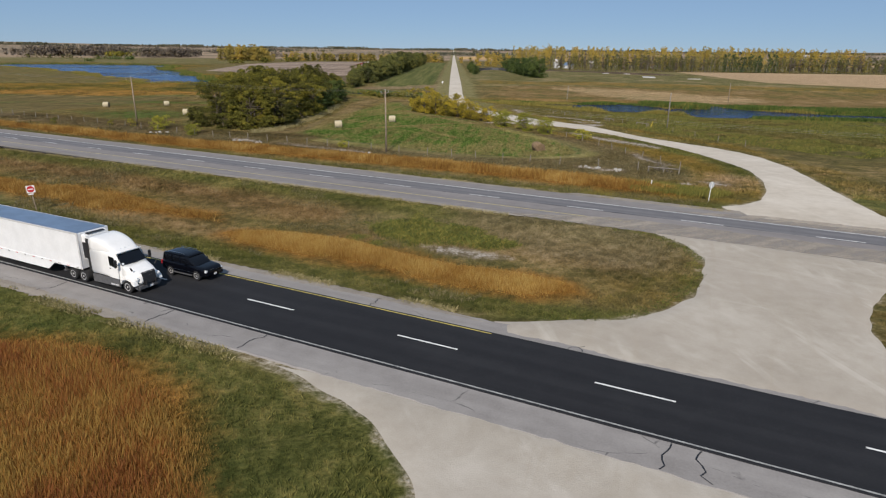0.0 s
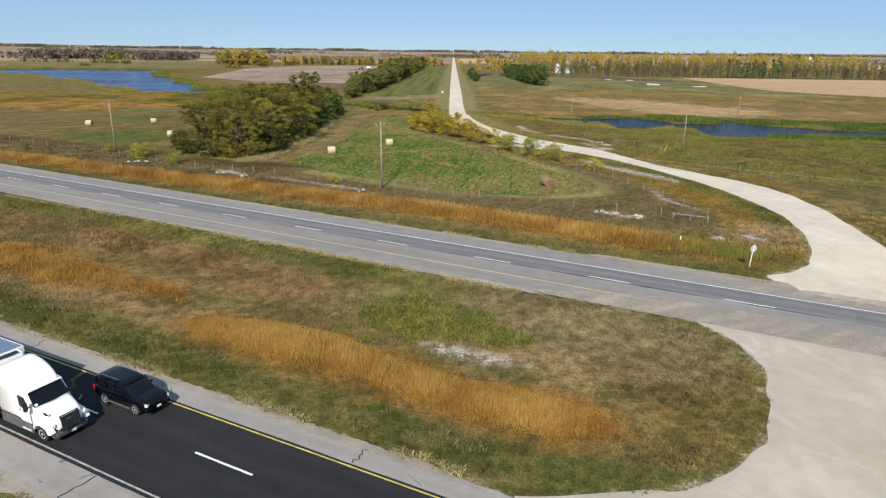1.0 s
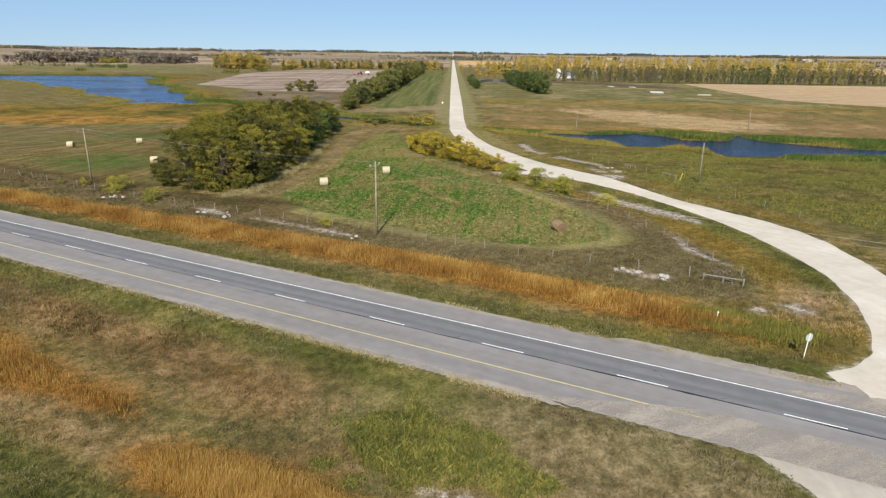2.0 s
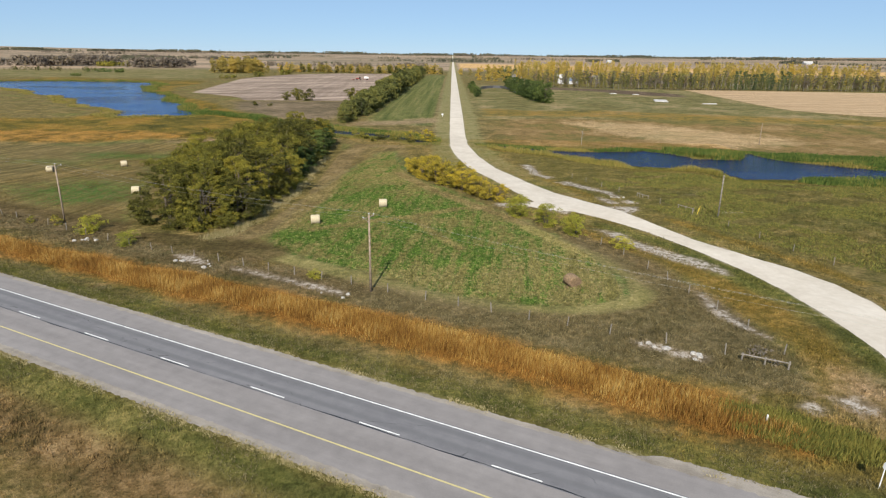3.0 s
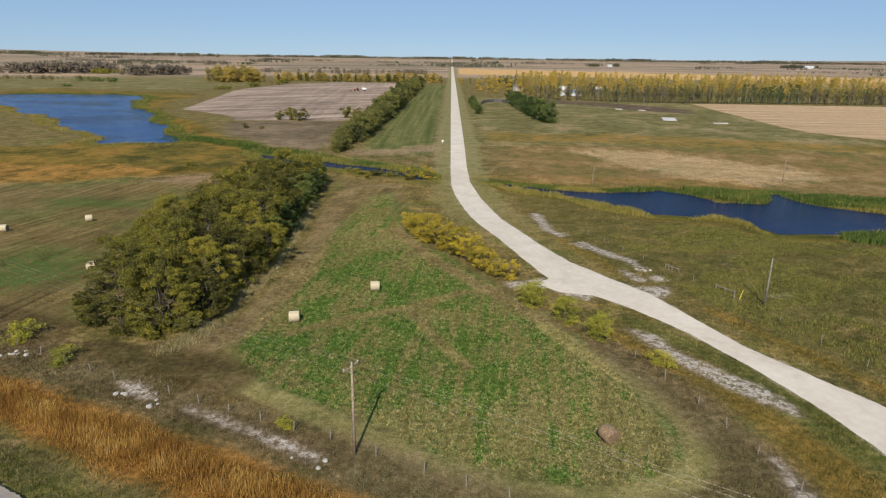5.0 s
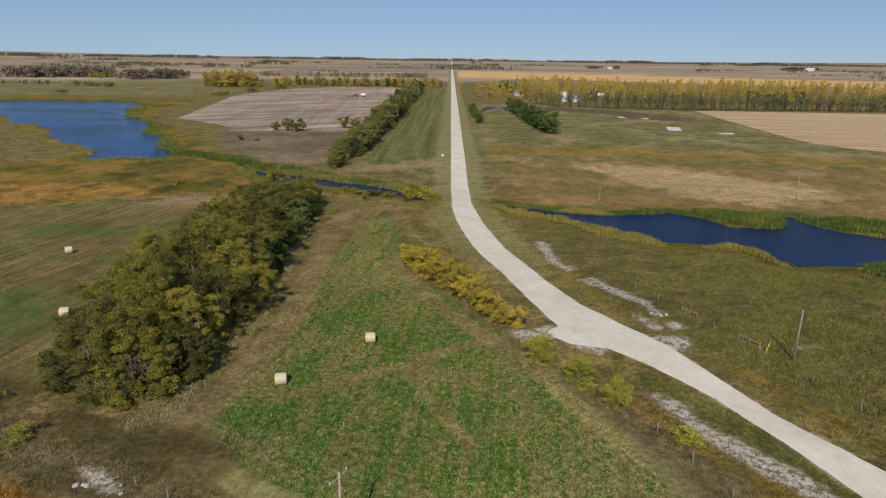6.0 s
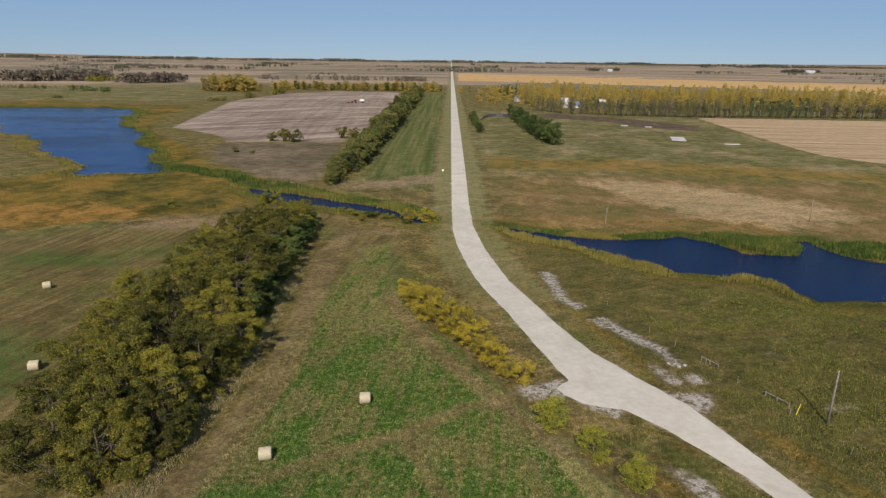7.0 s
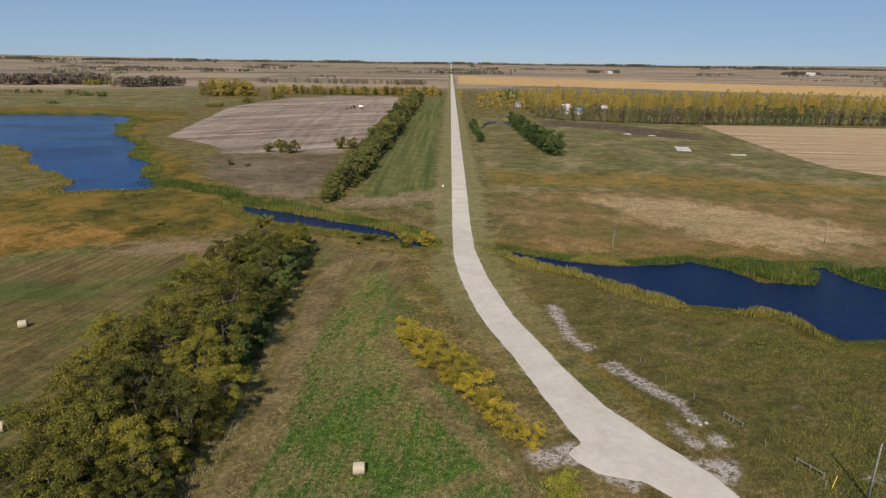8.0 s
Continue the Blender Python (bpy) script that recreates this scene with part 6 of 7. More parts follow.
wood_belt(-262, 800, -240, 945, 5, 7, LEAF_OLIVE, 30, 8, "scrub along the edge of the tilled field")
wood_belt(-420, 1480, -60, 1500, 30, 12, LEAF_GREY, 80, 9, "grey aspen bluff behind the field grove")
for k in range(22):
    # the last wooded line of the prairie
    a0, a1 = radians(-46 + 4.2 * k), radians(-46 + 4.2 * (k + 1.1))
    wood_belt(4480 * math.sin(a0), 4480 * math.cos(a0), 4480 * math.sin(a1), 4480 * math.cos(a1), 40, 12 + 3 * (k % 3), LEAF_FAR, 110, 300 + k, "long dull line of woods on the horizon")
wood_belt(610, 2890, 760, 2960, 25, 14, LEAF_FAR, 60, 330, "distant farmstead shelter trees on the prairie")
wood_belt(1480, 2900, 1700, 2990, 30, 15, LEAF_FAR, 90, 331, "distant farmstead shelter trees on the prairie")
wr = np.random.default_rng(5)
for k in range(96):
    ang = radians(wr.uniform(-46, 46))
    dist = wr.uniform(1900, 4500)
    if k < 30:
        dist = wr.uniform(4300, 4550)
    cx, cy = dist * math.sin(ang), dist * math.cos(ang)
    if abs(cx) < 60 or (0 < cx < 1300 and cy < 2500):
        continue
    half = wr.uniform(40, 260) * (1.8 if k < 30 else 1)
    wood_belt(cx - half, cy, cx + half, cy + wr.uniform(-30, 30), 25, wr.uniform(7, 13), (LEAF_GREY, LEAF_FAR, LEAF_FAR, LEAF_GREY)[k % 4], int(half / 4) + 8, 100 + k, "distant dark bluff of trees on the prairie horizon")


# ---- vehicles on the near carriageway ----
def lathe(bm, prof, seg=20, axis='Y'):
    """Turns a profile of (radius, offset) round the y axis."""
    rings = []
    for rad, off in prof:
        rings.append([bm.verts.new((rad * math.cos(math.tau * k / seg), off, rad * math.sin(math.tau * k / seg))) for k in range(seg)])
    for a, b in zip(rings[:-1], rings[1:]):
        for k in range(seg):
            bm.faces.new((a[k], a[(k + 1) % seg], b[(k + 1) % seg], b[k]))
    bm.faces.new(rings[0]), bm.faces.new(rings[-1][::-1])
    bmesh.ops.recalc_face_normals(bm, faces=bm.faces[:])
    return bm


def wheel_parts(parent, x, y, rad, wide, rim_mat, out):
    """A tyre with its rim; out is +1 or -1, the side that the rim faces."""
    tyre = bm_mesh("tyre", lathe(bmesh.new(), [(rad * 0.6, -wide / 2), (rad * 0.93, -wide / 2), (rad, -wide * 0.35), (rad, wide * 0.35), (rad * 0.93, wide / 2), (rad * 0.6, wide / 2)]), RUBBER)
    w = part("wheel", tyre, parent, at=pose(x, y, rad))
    bm = lathe(bmesh.new(), [(rad * 0.6, 0.0), (rad * 0.6, wide * 0.5 * 1.02), (rad * 0.52, wide * 0.5), (rad * 0.42, wide * 0.3), (rad * 0.2, wide * 0.38), (rad * 0.14, wide * 0.52), (0.02, wide * 0.53)])
    for k in range(6):
        a = math.tau * k / 6
        box(bm, (rad * 0.36 * math.cos(a), wide * 0.4, rad * 0.36 * math.sin(a)), (rad * 0.1, wide * 0.12, rad * 0.1))
    part("rim", bm_mesh("rim", bm, rim_mat), w, at=pose(0, 0, 0, 0, 0, 0 if out > 0 else 180))
    return w


def loft(bm, secs, n=28):
    """Rounded-square rings along x, each (x, half width, bottom, top, squareness), joined and closed."""
    rings = []
    for x, w, z0, z1, p in secs:
        ring = []
        for k in range(n):
            c, q = math.cos(math.tau * (k + 0.5) / n), math.sin(math.tau * (k + 0.5) / n)
            ring.append(bm.verts.new((x, math.copysign(w * abs(c) ** (2 / p), c), (z0 + z1) / 2 + math.copysign((z1 - z0) / 2 * abs(q) ** (2 / p), q))))
        rings.append(ring)
    for a, b in zip(rings[:-1], rings[1:]):
        for k in range(n):
            bm.faces.new((a[k], a[(k + 1) % n], b[(k + 1) % n], b[k]))
    bm.faces.new(rings[0]), bm.faces.new(rings[-1][::-1])
    bmesh.ops.recalc_face_normals(bm, faces=bm.faces[:])
    return bm


def build_tractor():
    thing = new("semi_tractor")
    bm = loft(bmesh.new(), [(1.06, 0.6, 0.8, 1.34, 5), (0.96, 0.8, 0.75, 1.56, 5), (0.5, 0.95, 0.75, 1.8, 5), (0, 1.03, 0.75, 1.97, 6), (-0.55, 1.1, 0.75, 2.14, 7)])
    part("hood", bm_mesh("hood", bm, WHITE_PAINT, True), thing, "white sloping hood")
    bm = loft(bmesh.new(), [(-0.5, 1.1, 0.75, 2.1, 9), (-0.72, 1.17, 0.75, 2.42, 9), (-1.05, 1.2, 0.75, 2.86, 9), (-1.3, 1.21, 0.78, 3.06, 9), (-2.2, 1.23, 0.95, 3.12, 9), (-3.85, 1.24, 0.95, 3.12, 9)])
    cab = part("cab", bm_mesh("cab", bm, WHITE_PAINT, True), thing, "white sleeper cab")
    bm = loft(bmesh.new(), [(-1.02, 0.8, 2.8, 2.92, 4), (-1.25, 1.0, 2.8, 3.12, 4), (-1.7, 1.1, 2.8, 3.44, 4.5), (-2.2, 1.16, 2.8, 3.7, 5), (-2.8, 1.2, 2.8, 3.88, 5.5), (-3.5, 1.22, 2.8, 3.96, 6), (-3.86, 1.22, 2.8, 3.95, 6)])
    part("roof_fairing", bm_mesh("roof_fairing", bm, WHITE_PAINT, True), cab, "smooth domed white roof fairing")
    bm = bmesh.new()
    v = [bm.verts.new(p) for p in ((-0.5, -1.08, 2.1), (-0.5, 1.08, 2.1), (-1.06, 1.0, 2.86), (-1.06, -1.0, 2.86), (-0.36, 0, 2.12), (-0.94, 0, 2.88))]
    bm.faces.new((v[0], v[4], v[5], v[3])), bm.faces.new((v[4], v[1], v[2], v[5]))
    part("windshield", bm_mesh("windshield", bm, GLASS_DARK), thing, "dark windshield", pose(0.045, 0, 0.01))
    part("sun_visor", bm_mesh("sun_visor", box(bmesh.new(), (-0.98, 0, 2.96), (0.34, 2.06, 0.07), 0.02, pose(0, 0, 0, 0, -20)), WHITE_PAINT), thing)
    for s in (1, -1):
        bm = prism(bmesh.new(), [(-0.82, 2.05), (-1.12, 2.72), (-1.62, 2.76), (-1.62, 2.02), (-1.2, 1.95)], 1.245 * s, 1.275 * s)
        part("side_window", bm_mesh("side_window", bm, GLASS_DARK), thing, "dark side window")
        door = part("door", bm_mesh("door", prism(bmesh.new(), [(-0.72, 1.05), (-0.72, 1.9), (-1.7, 1.92), (-1.7, 1.05)], 1.236 * s, 1.262 * s), WHITE_PAINT), thing)
        part("door_handle", bm_mesh("door_handle", box(bmesh.new(), (-1.58, 1.28 * s, 1.8), (0.16, 0.03, 0.05)), BLACK_TRIM), door)
        bm = box(bmesh.new(), (-0.55, 1.5 * s, 2.35), (0.16, 0.24, 0.62), 0.05)
        mirror = part("mirror", bm_mesh("mirror", bm, BLACK_TRIM), thing, "black door mirror")
        part("mirror_arm", bm_mesh("mirror_arm", rod(bmesh.new(), (-0.6, 1.2 * s, 2.2), (-0.55, 1.42 * s, 2.25), 0.03), BLACK_TRIM), mirror)
        part("hood_mirror", bm_mesh("hood_mirror", rod(bmesh.new(), (0.55, 1.0 * s, 1.85), (0.62, 1.18 * s, 2.12), 0.07, 0.05), BLACK_TRIM), thing)
        part("headlight", bm_mesh("headlight", box(bmesh.new(), (0.86, 0.93 * s, 1.2), (0.3, 0.3, 0.26), 0.07, pose(0, 0, 0, 0, 0, -25 * s)), LAMP_CLEAR), thing, "clear swept headlight")
        bm = prism(bmesh.new(), [(0.98, 0.72), (0.86, 1.02), (0.55, 1.2), (0, 1.27), (-0.5, 1.18), (-0.72, 0.85), (-0.62, 0.62), (-0.52, 0.95), (0, 1.1), (0.5, 0.98), (0.7, 0.66)], 0.9 * s, 1.25 * s)
        part("fender", bm_mesh("fender", soften(bm, 0.03), WHITE_PAINT), thing)
        part("side_fairing", bm_mesh("side_fairing", box(bmesh.new(), (-2.35, 1.17 * s, 0.66), (3.1, 0.12, 0.66), 0.03), GREY_TRIM), thing, "dark grey chassis fairing")
        part("fuel_step", bm_mesh("fuel_step", box(bmesh.new(), (-1.35, 1.24 * s, 0.5), (0.9, 0.08, 0.1), 0.02), ALLOY), thing)
        part("cab_extender", bm_mesh("cab_extender", box(bmesh.new(), (-4.0, 1.2 * s, 2.5), (0.36, 0.05, 2.6), 0.02), BLACK_TRIM), thing)
        wheel_parts(thing, 0.0, 1.03 * s, 0.5, 0.3, ALLOY, s)
        for x in (-5.15, -6.45):
            wheel_parts(thing, x, 0.93 * s, 0.5, 0.56, ALLOY, s)
    part("grille", bm_mesh("grille", box(bmesh.new(), (1.0, 0, 1.14), (0.18, 1.3, 0.98), 0.08, pose(0, 0, 0, 0, -9)), BLACK_TRIM), thing, "black slatted grille")
    for k in range(6):
        part("grille_bar", bm_mesh("grille_bar", box(bmesh.new(), (1.08 - 0.018 * k, 0, 0.86 + 0.14 * k), (0.04, 1.1, 0.03)), GREY_TRIM), thing)
    part("bumper", bm_mesh("bumper", box(bmesh.new(), (0.84, 0, 0.52), (0.5, 2.1, 0.46), 0.12), GREY_TRIM), thing, "dark grey bumper")
    part("number_plate", bm_mesh("number_plate", box(bmesh.new(), (1.18, 0, 0.5), (0.02, 0.32, 0.16)), SIGN_WHITE), thing)
    for k in range(5):
        part("marker_lamp", bm_mesh("marker_lamp", box(bmesh.new(), (-1.3 - 0.04 * abs(k - 2) ** 1.5, -0.7 + 0.35 * k, 3.17), (0.08, 0.1, 0.04)), LAMP_CLEAR), thing)
    part("permit_card", bm_mesh("permit_card", box(bmesh.new(), (-0.5, -0.75, 2.2), (0.02, 0.5, 0.16), 0, pose(0, 0, 0, 0, -36)), LAMP_CLEAR), thing)
    part("chassis", bm_mesh("chassis", box(box(bmesh.new(), (-2.9, 0.42, 0.82), (8.4, 0.1, 0.26)), (-2.9, -0.42, 0.82), (8.4, 0.1, 0.26)), BLACK_TRIM), thing)
    part("fifth_wheel", bm_mesh("fifth_wheel", box(bmesh.new(), (-5.7, 0, 1.04), (1.1, 0.95, 0.14), 0.03), GREY_TRIM), thing)
    return tagged(thing, "white sleeper-cab semi tractor driving in the near lane", "truck")


def build_trailer():
    thing = new("semi_trailer")
    L, H0, H1, W = 16.15, 1.15, 4.08, 1.295
    part("body", bm_mesh("body", box(bmesh.new(), (-L / 2, 0, (H0 + H1) / 2), (L, 2 * W, H1 - H0), 0.03), TRAILER_SKIN), thing, "smooth white insulated box")
    part("roof", bm_mesh("roof", box(bmesh.new(), (-L / 2, 0, H1 + 0.012), (L - 0.12, 2 * W - 0.14, 0.02)), ROOF_SKIN), thing, "sheet roof with the sky's reflection put into its blue-grey colour")
    for s in (1, -1):
        part("top_rail", bm_mesh("top_rail", box(bmesh.new(), (-L / 2, s * W, H1 - 0.05), (L, 0.05, 0.14), 0.01), ALLOY), thing)
        rail = part("bottom_rail", bm_mesh("bottom_rail", box(bmesh.new(), (-L / 2, s * (W + 0.005), H0 + 0.06), (L, 0.05, 0.2), 0.01), TRAILER_SKIN), thing)
        for k in range(14):
            part("marker", bm_mesh("marker", box(bmesh.new(), (-0.6 - 1.15 * k, s * (W + 0.034), H0 + 0.05), (0.3, 0.008, 0.05)), SIGN_RED if k % 2 else GREY_TRIM), rail)
        part("corner_post", bm_mesh("corner_post", box(bmesh.new(), (-0.08, s * W, (H0 + H1) / 2), (0.2, 0.06, H1 - H0), 0.02), ALLOY), thing)
        part("corner_post", bm_mesh("corner_post", box(bmesh.new(), (-L + 0.08, s * W, (H0 + H1) / 2), (0.18, 0.06, H1 - H0), 0.02), ALLOY), thing)
        part("side_skirt", bm_mesh("side_skirt", prism(bmesh.new(), [(-3.6, H0), (-4.6, 0.42), (-11.9, 0.42), (-11.9, H0)], s * (W - 0.05), s * (W - 0.02)), TRAILER_SKIN), thing, "white side skirt")
        leg = part("landing_leg", bm_mesh("landing_leg", box(bmesh.new(), (-2.9, s * 0.85, 0.85), (0.14, 0.14, 0.7)), GREY_TRIM), thing)
        part("foot", bm_mesh("foot", box(bmesh.new(), (-2.9, s * 0.85, 0.48), (0.3, 0.3, 0.06)), GREY_TRIM), leg)
        part("brace", bm_mesh("brace", rod(bmesh.new(), (-3.0, s * 0.85, 0.6), (-3.6, s * 0.7, 1.1), 0.03), WHITE_PAINT), leg)
        for x in (-13.1, -14.4):
            wheel_parts(thing, x, 0.96 * s, 0.5, 0.56, ALLOY, s)
        part("mud_flap", bm_mesh("mud_flap", box(bmesh.new(), (-15.15, s * 0.95, 0.55), (0.02, 0.6, 0.7)), BLACK_TRIM), thing)
        part("tail_lamp", bm_mesh("tail_lamp", box(bmesh.new(), (-L - 0.01, s * 1.0, 1.0), (0.03, 0.4, 0.12)), SIGN_RED), thing)
        part("rear_door", bm_mesh("rear_door", box(bmesh.new(), (-L - 0.012, s * 0.63, 2.6), (0.03, 1.2, 2.7), 0.01), TRAILER_SKIN), thing)
    unit = part("cooling_unit", bm_mesh("cooling_unit", soften(prism(bmesh.new(), [(0.0, 1.9), (0.5, 1.95), (0.55, 3.5), (0.42, 3.95), (0.0, 4.0)], -1.02, 1.02), 0.08, 3), WHITE_PAINT), thing, "white refrigeration unit with black grilles")
    part("fan_grille", bm_mesh("fan_grille", box(bmesh.new(), (0.3, 0, 3.99), (0.3, 1.5, 0.03), 0, pose(0, 0, 0, 0, 8)), BLACK_TRIM), unit)
    part("lower_grille", bm_mesh("lower_grille", box(bmesh.new(), (0.53, 0, 2.5), (0.04, 1.7, 0.9)), BLACK_TRIM), unit)
    for s in (1, -1):
        part("side_grille", bm_mesh("side_grille", box(bmesh.new(), (0.28, s * 1.03, 2.7), (0.4, 0.02, 1.3)), BLACK_TRIM), unit)
    part("underride_guard", bm_mesh("underride_guard", box(bmesh.new(), (-L + 0.1, 0, 0.55), (0.1, 2.3, 0.12)), GREY_TRIM), thing)
    part("suspension", bm_mesh("suspension", box(bmesh.new(), (-13.75, 0, 0.86), (3.0, 1.2, 0.3)), BLACK_TRIM), thing)
    part("kingpin_plate", bm_mesh("kingpin_plate", box(bmesh.new(), (-1.4, 0, 1.1), (1.6, 1.6, 0.08)), BLACK_TRIM), thing)
    return tagged(thing, "long white refrigerated trailer coupled behind the tractor", "trailer")


def build_suv():
    thing = new("black_suv")
    bm = loft(bmesh.new(), [(2.6, 0.66, 0.48, 0.92, 4), (2.52, 0.86, 0.4, 1.04, 5), (2.1, 0.96, 0.35, 1.12, 6), (1.2, 0.99, 0.33, 1.19, 7), (-0.5, 0.995, 0.33, 1.22, 7), (-1.9, 0.99, 0.34, 1.23, 7), (-2.42, 0.94, 0.4, 1.2, 6), (-2.56, 0.84, 0.5, 1.1, 5)])
    part("body", bm_mesh("body", bm, BLACK_PAINT, True), thing, "glossy black lower body")
    bm = loft(bmesh.new(), [(1.36, 0.8, 1.0, 1.22, 5), (0.95, 0.84, 1.0, 1.5, 5), (0.5, 0.83, 1.0, 1.77, 5), (0.2, 0.82, 1.0, 1.83, 5), (-1.9, 0.81, 1.0, 1.83, 5), (-2.3, 0.78, 1.0, 1.74, 5), (-2.5, 0.75, 1.0, 1.24, 5)])
    part("glasshouse", bm_mesh("glasshouse", bm, GLASS_DARK, True), thing, "dark tinted windshield and side glass")
    bm = loft(bmesh.new(), [(0.58, 0.6, 1.74, 1.8, 4), (0.4, 0.74, 1.72, 1.87, 4), (-0.1, 0.79, 1.72, 1.93, 4), (-1.7, 0.79, 1.72, 1.93, 4), (-2.25, 0.76, 1.72, 1.86, 4), (-2.42, 0.66, 1.74, 1.8, 4)])
    part("roof", bm_mesh("roof", bm, BLACK_PAINT, True), thing)
    for s in (1, -1):
        for x0, x1 in ((0.98, 0.44), (-0.38, -0.38), (-1.28, -1.3), (-2.34, -2.2)):
            part("pillar", bm_mesh("pillar", rod(bmesh.new(), (x0, s * 0.86, 1.2), (x1, s * 0.79, 1.8), 0.045), BLACK_PAINT), thing)
        part("roof_rail", bm_mesh("roof_rail", rod(rod(rod(bmesh.new(), (0.0, s * 0.68, 2.01), (-1.8, s * 0.68, 2.01), 0.022), (0, s * 0.68, 1.88), (0, s * 0.68, 2.02), 0.02), (-1.8, s * 0.68, 1.88), (-1.8, s * 0.68, 2.02), 0.02), CHROME), thing)
        part("mirror", bm_mesh("mirror", box(bmesh.new(), (0.62, s * 1.1, 1.24), (0.16, 0.24, 0.18), 0.05), BLACK_PAINT), thing)
        part("headlight", bm_mesh("headlight", box(bmesh.new(), (2.46, s * 0.72, 0.86), (0.2, 0.34, 0.24), 0.04), LAMP_CLEAR), thing, "clear headlight")
        part("tail_lamp", bm_mesh("tail_lamp", box(bmesh.new(), (-2.46, s * 0.84, 1.0), (0.16, 0.2, 0.34), 0.03), SIGN_RED), thing)
        part("running_board", bm_mesh("running_board", box(bmesh.new(), (0.0, s * 1.0, 0.38), (2.1, 0.14, 0.07), 0.02), GREY_TRIM), thing)
        part("door_trim", bm_mesh("door_trim", box(bmesh.new(), (-0.2, s * 0.995, 0.66), (3.0, 0.025, 0.05)), CHROME), thing)
        for x in (1.52, -1.43):
            wheel_parts(thing, x, 0.87 * s, 0.41, 0.27, ALLOY, s)
    part("grille", bm_mesh("grille", box(bmesh.new(), (2.55, 0, 0.84), (0.08, 1.0, 0.26), 0.03), CHROME), thing, "chrome grille")
    part("bumper", bm_mesh("bumper", box(bmesh.new(), (2.5, 0, 0.5), (0.22, 1.8, 0.24), 0.06), BLACK_PAINT), thing)
    part("number_plate", bm_mesh("number_plate", box(bmesh.new(), (2.625, 0, 0.55), (0.015, 0.3, 0.15)), SIGN_WHITE), thing)
    return tagged(thing, "glossy black sport utility car overtaking in the passing lane", "car")


LANE = road_frame(NEAR_O, NEAR_U) @ pose(0, 0, 0.03)
build_tractor().matrix_basis = LANE @ pose(-21.35, -2.0, 0) @ Matrix.Scale(0.91, 4)
build_trailer().matrix_basis = LANE @ pose(-25.85, -2.0, 0) @ Matrix.Scale(0.91, 4)
build_suv().matrix_basis = LANE @ pose(-20.5, 1.8, 0) @ Matrix.Scale(0.9, 4)


# ---- power poles and lines ----
def power_pole(x, y, high, turn, arm=True, wood=None):
    thing = new("power_pole")
    bm = rod(bmesh.new(), (0, 0, -0.5), (0, 0, high), 0.17, 0.11, 10)
    part("pole", bm_mesh("pole", bm, wood or WOOD_POLE, True), thing)
    tips = []
    if arm:
        cross = part("crossarm", bm_mesh("crossarm", box(bmesh.new(), (0, 0.14, high - 0.35), (2.5, 0.11, 0.13), 0.01), WOOD_POLE), thing)
        for s in (1, -1):
            part("brace", bm_mesh("brace", rod(bmesh.new(), (s * 0.7, 0.2, high - 0.38), (0, 0.17, high - 1.0), 0.02), GALV), cross)
        for x0, z0 in ((-1.15, -0.29), (1.15, -0.29), (0.0, 0.0)):
            bm = rod(bmesh.new(), (x0, 0.1 if x0 else 0, high + z0), (x0, 0.1 if x0 else 0, high + z0 + 0.14), 0.03)
            rod(bm, (x0, 0.1 if x0 else 0, high + z0 + 0.1), (x0, 0.1 if x0 else 0, high + z0 + 0.24), 0.09, 0.06, 10)
            part("insulator", bm_mesh("insulator", bm, PORCELAIN, True), cross)
            tips.append((x0, 0.1 if x0 else 0, high + z0 + 0.22))
    else:
        bm = rod(bmesh.new(), (0, 0, high), (0, 0, high + 0.22), 0.06, 0.05)
        part("insulator", bm_mesh("insulator", bm, PORCELAIN, True), thing)
        tips.append((0, 0, high + 0.2))
    m = pose(x, y, gz(x, y), 0, 0, turn)
    thing.matrix_basis = m
    return tagged(thing, "weathered wooden power pole " + ("with a crossarm and insulators" if arm else "standing in the pasture"), "power pole", "power poles"), [m @ Vector(t) for t in tips]


arm_turn = math.degrees(math.atan2(0.89, 0.46))
line_poles = [power_pole(x, y, h, arm_turn)[1] for x, y, h in ((-250, 208, 10.6), (-130.5, 147, 10.6), (-70.3, 115.8, 10.5), (-10.0, 84.9, 10.7), (112, 22, 10.8))]
for pa, pb in zip(line_poles[:-1], line_poles[1:]):
    thing = new("power_line")
    for a, b in zip(pa, pb):
        n, bm = 16, bmesh.new()
        sag = 0.00016 * (b - a).length ** 2
        pts = [a.lerp(b, k / n) - Vector((0, 0, 4 * sag * (k / n) * (1 - k / n))) for k in range(n + 1)]
        tube(bm, pts, 0.007)
        part("wire", bm_mesh("wire", bm, WIRE), thing)
    tagged(thing, "three thin sagging overhead wires between poles", "power line", "power lines")
power_pole(55.0, 129.4, 8.5, 20, False, WOOD_GREY)
power_pole(127, 262, 8.5, 0, False)
dead = tree("dead_tree", 91, 7.5, 3.0, 3.0, 7, 0.5, 4, 0.15, LEAF_GREY, PALE_BARK)
dead.matrix_basis = pose(51.8, 250.5, gz(51.8, 250.5))
tagged(dead, "leafless dead tree in the rusty marsh", "tree")
guard = new("guy_guard", bm_mesh("guy_guard", rod(bmesh.new(), (0, 0, 0), (0.75, 0.55, 1.6), 0.06), YELLOW_GUARD))
guard.matrix_basis = pose(51.6, 131.6, gz(51.6, 131.6))
tagged(guard, "yellow plastic guy wire guard in the grass", "guy guard")


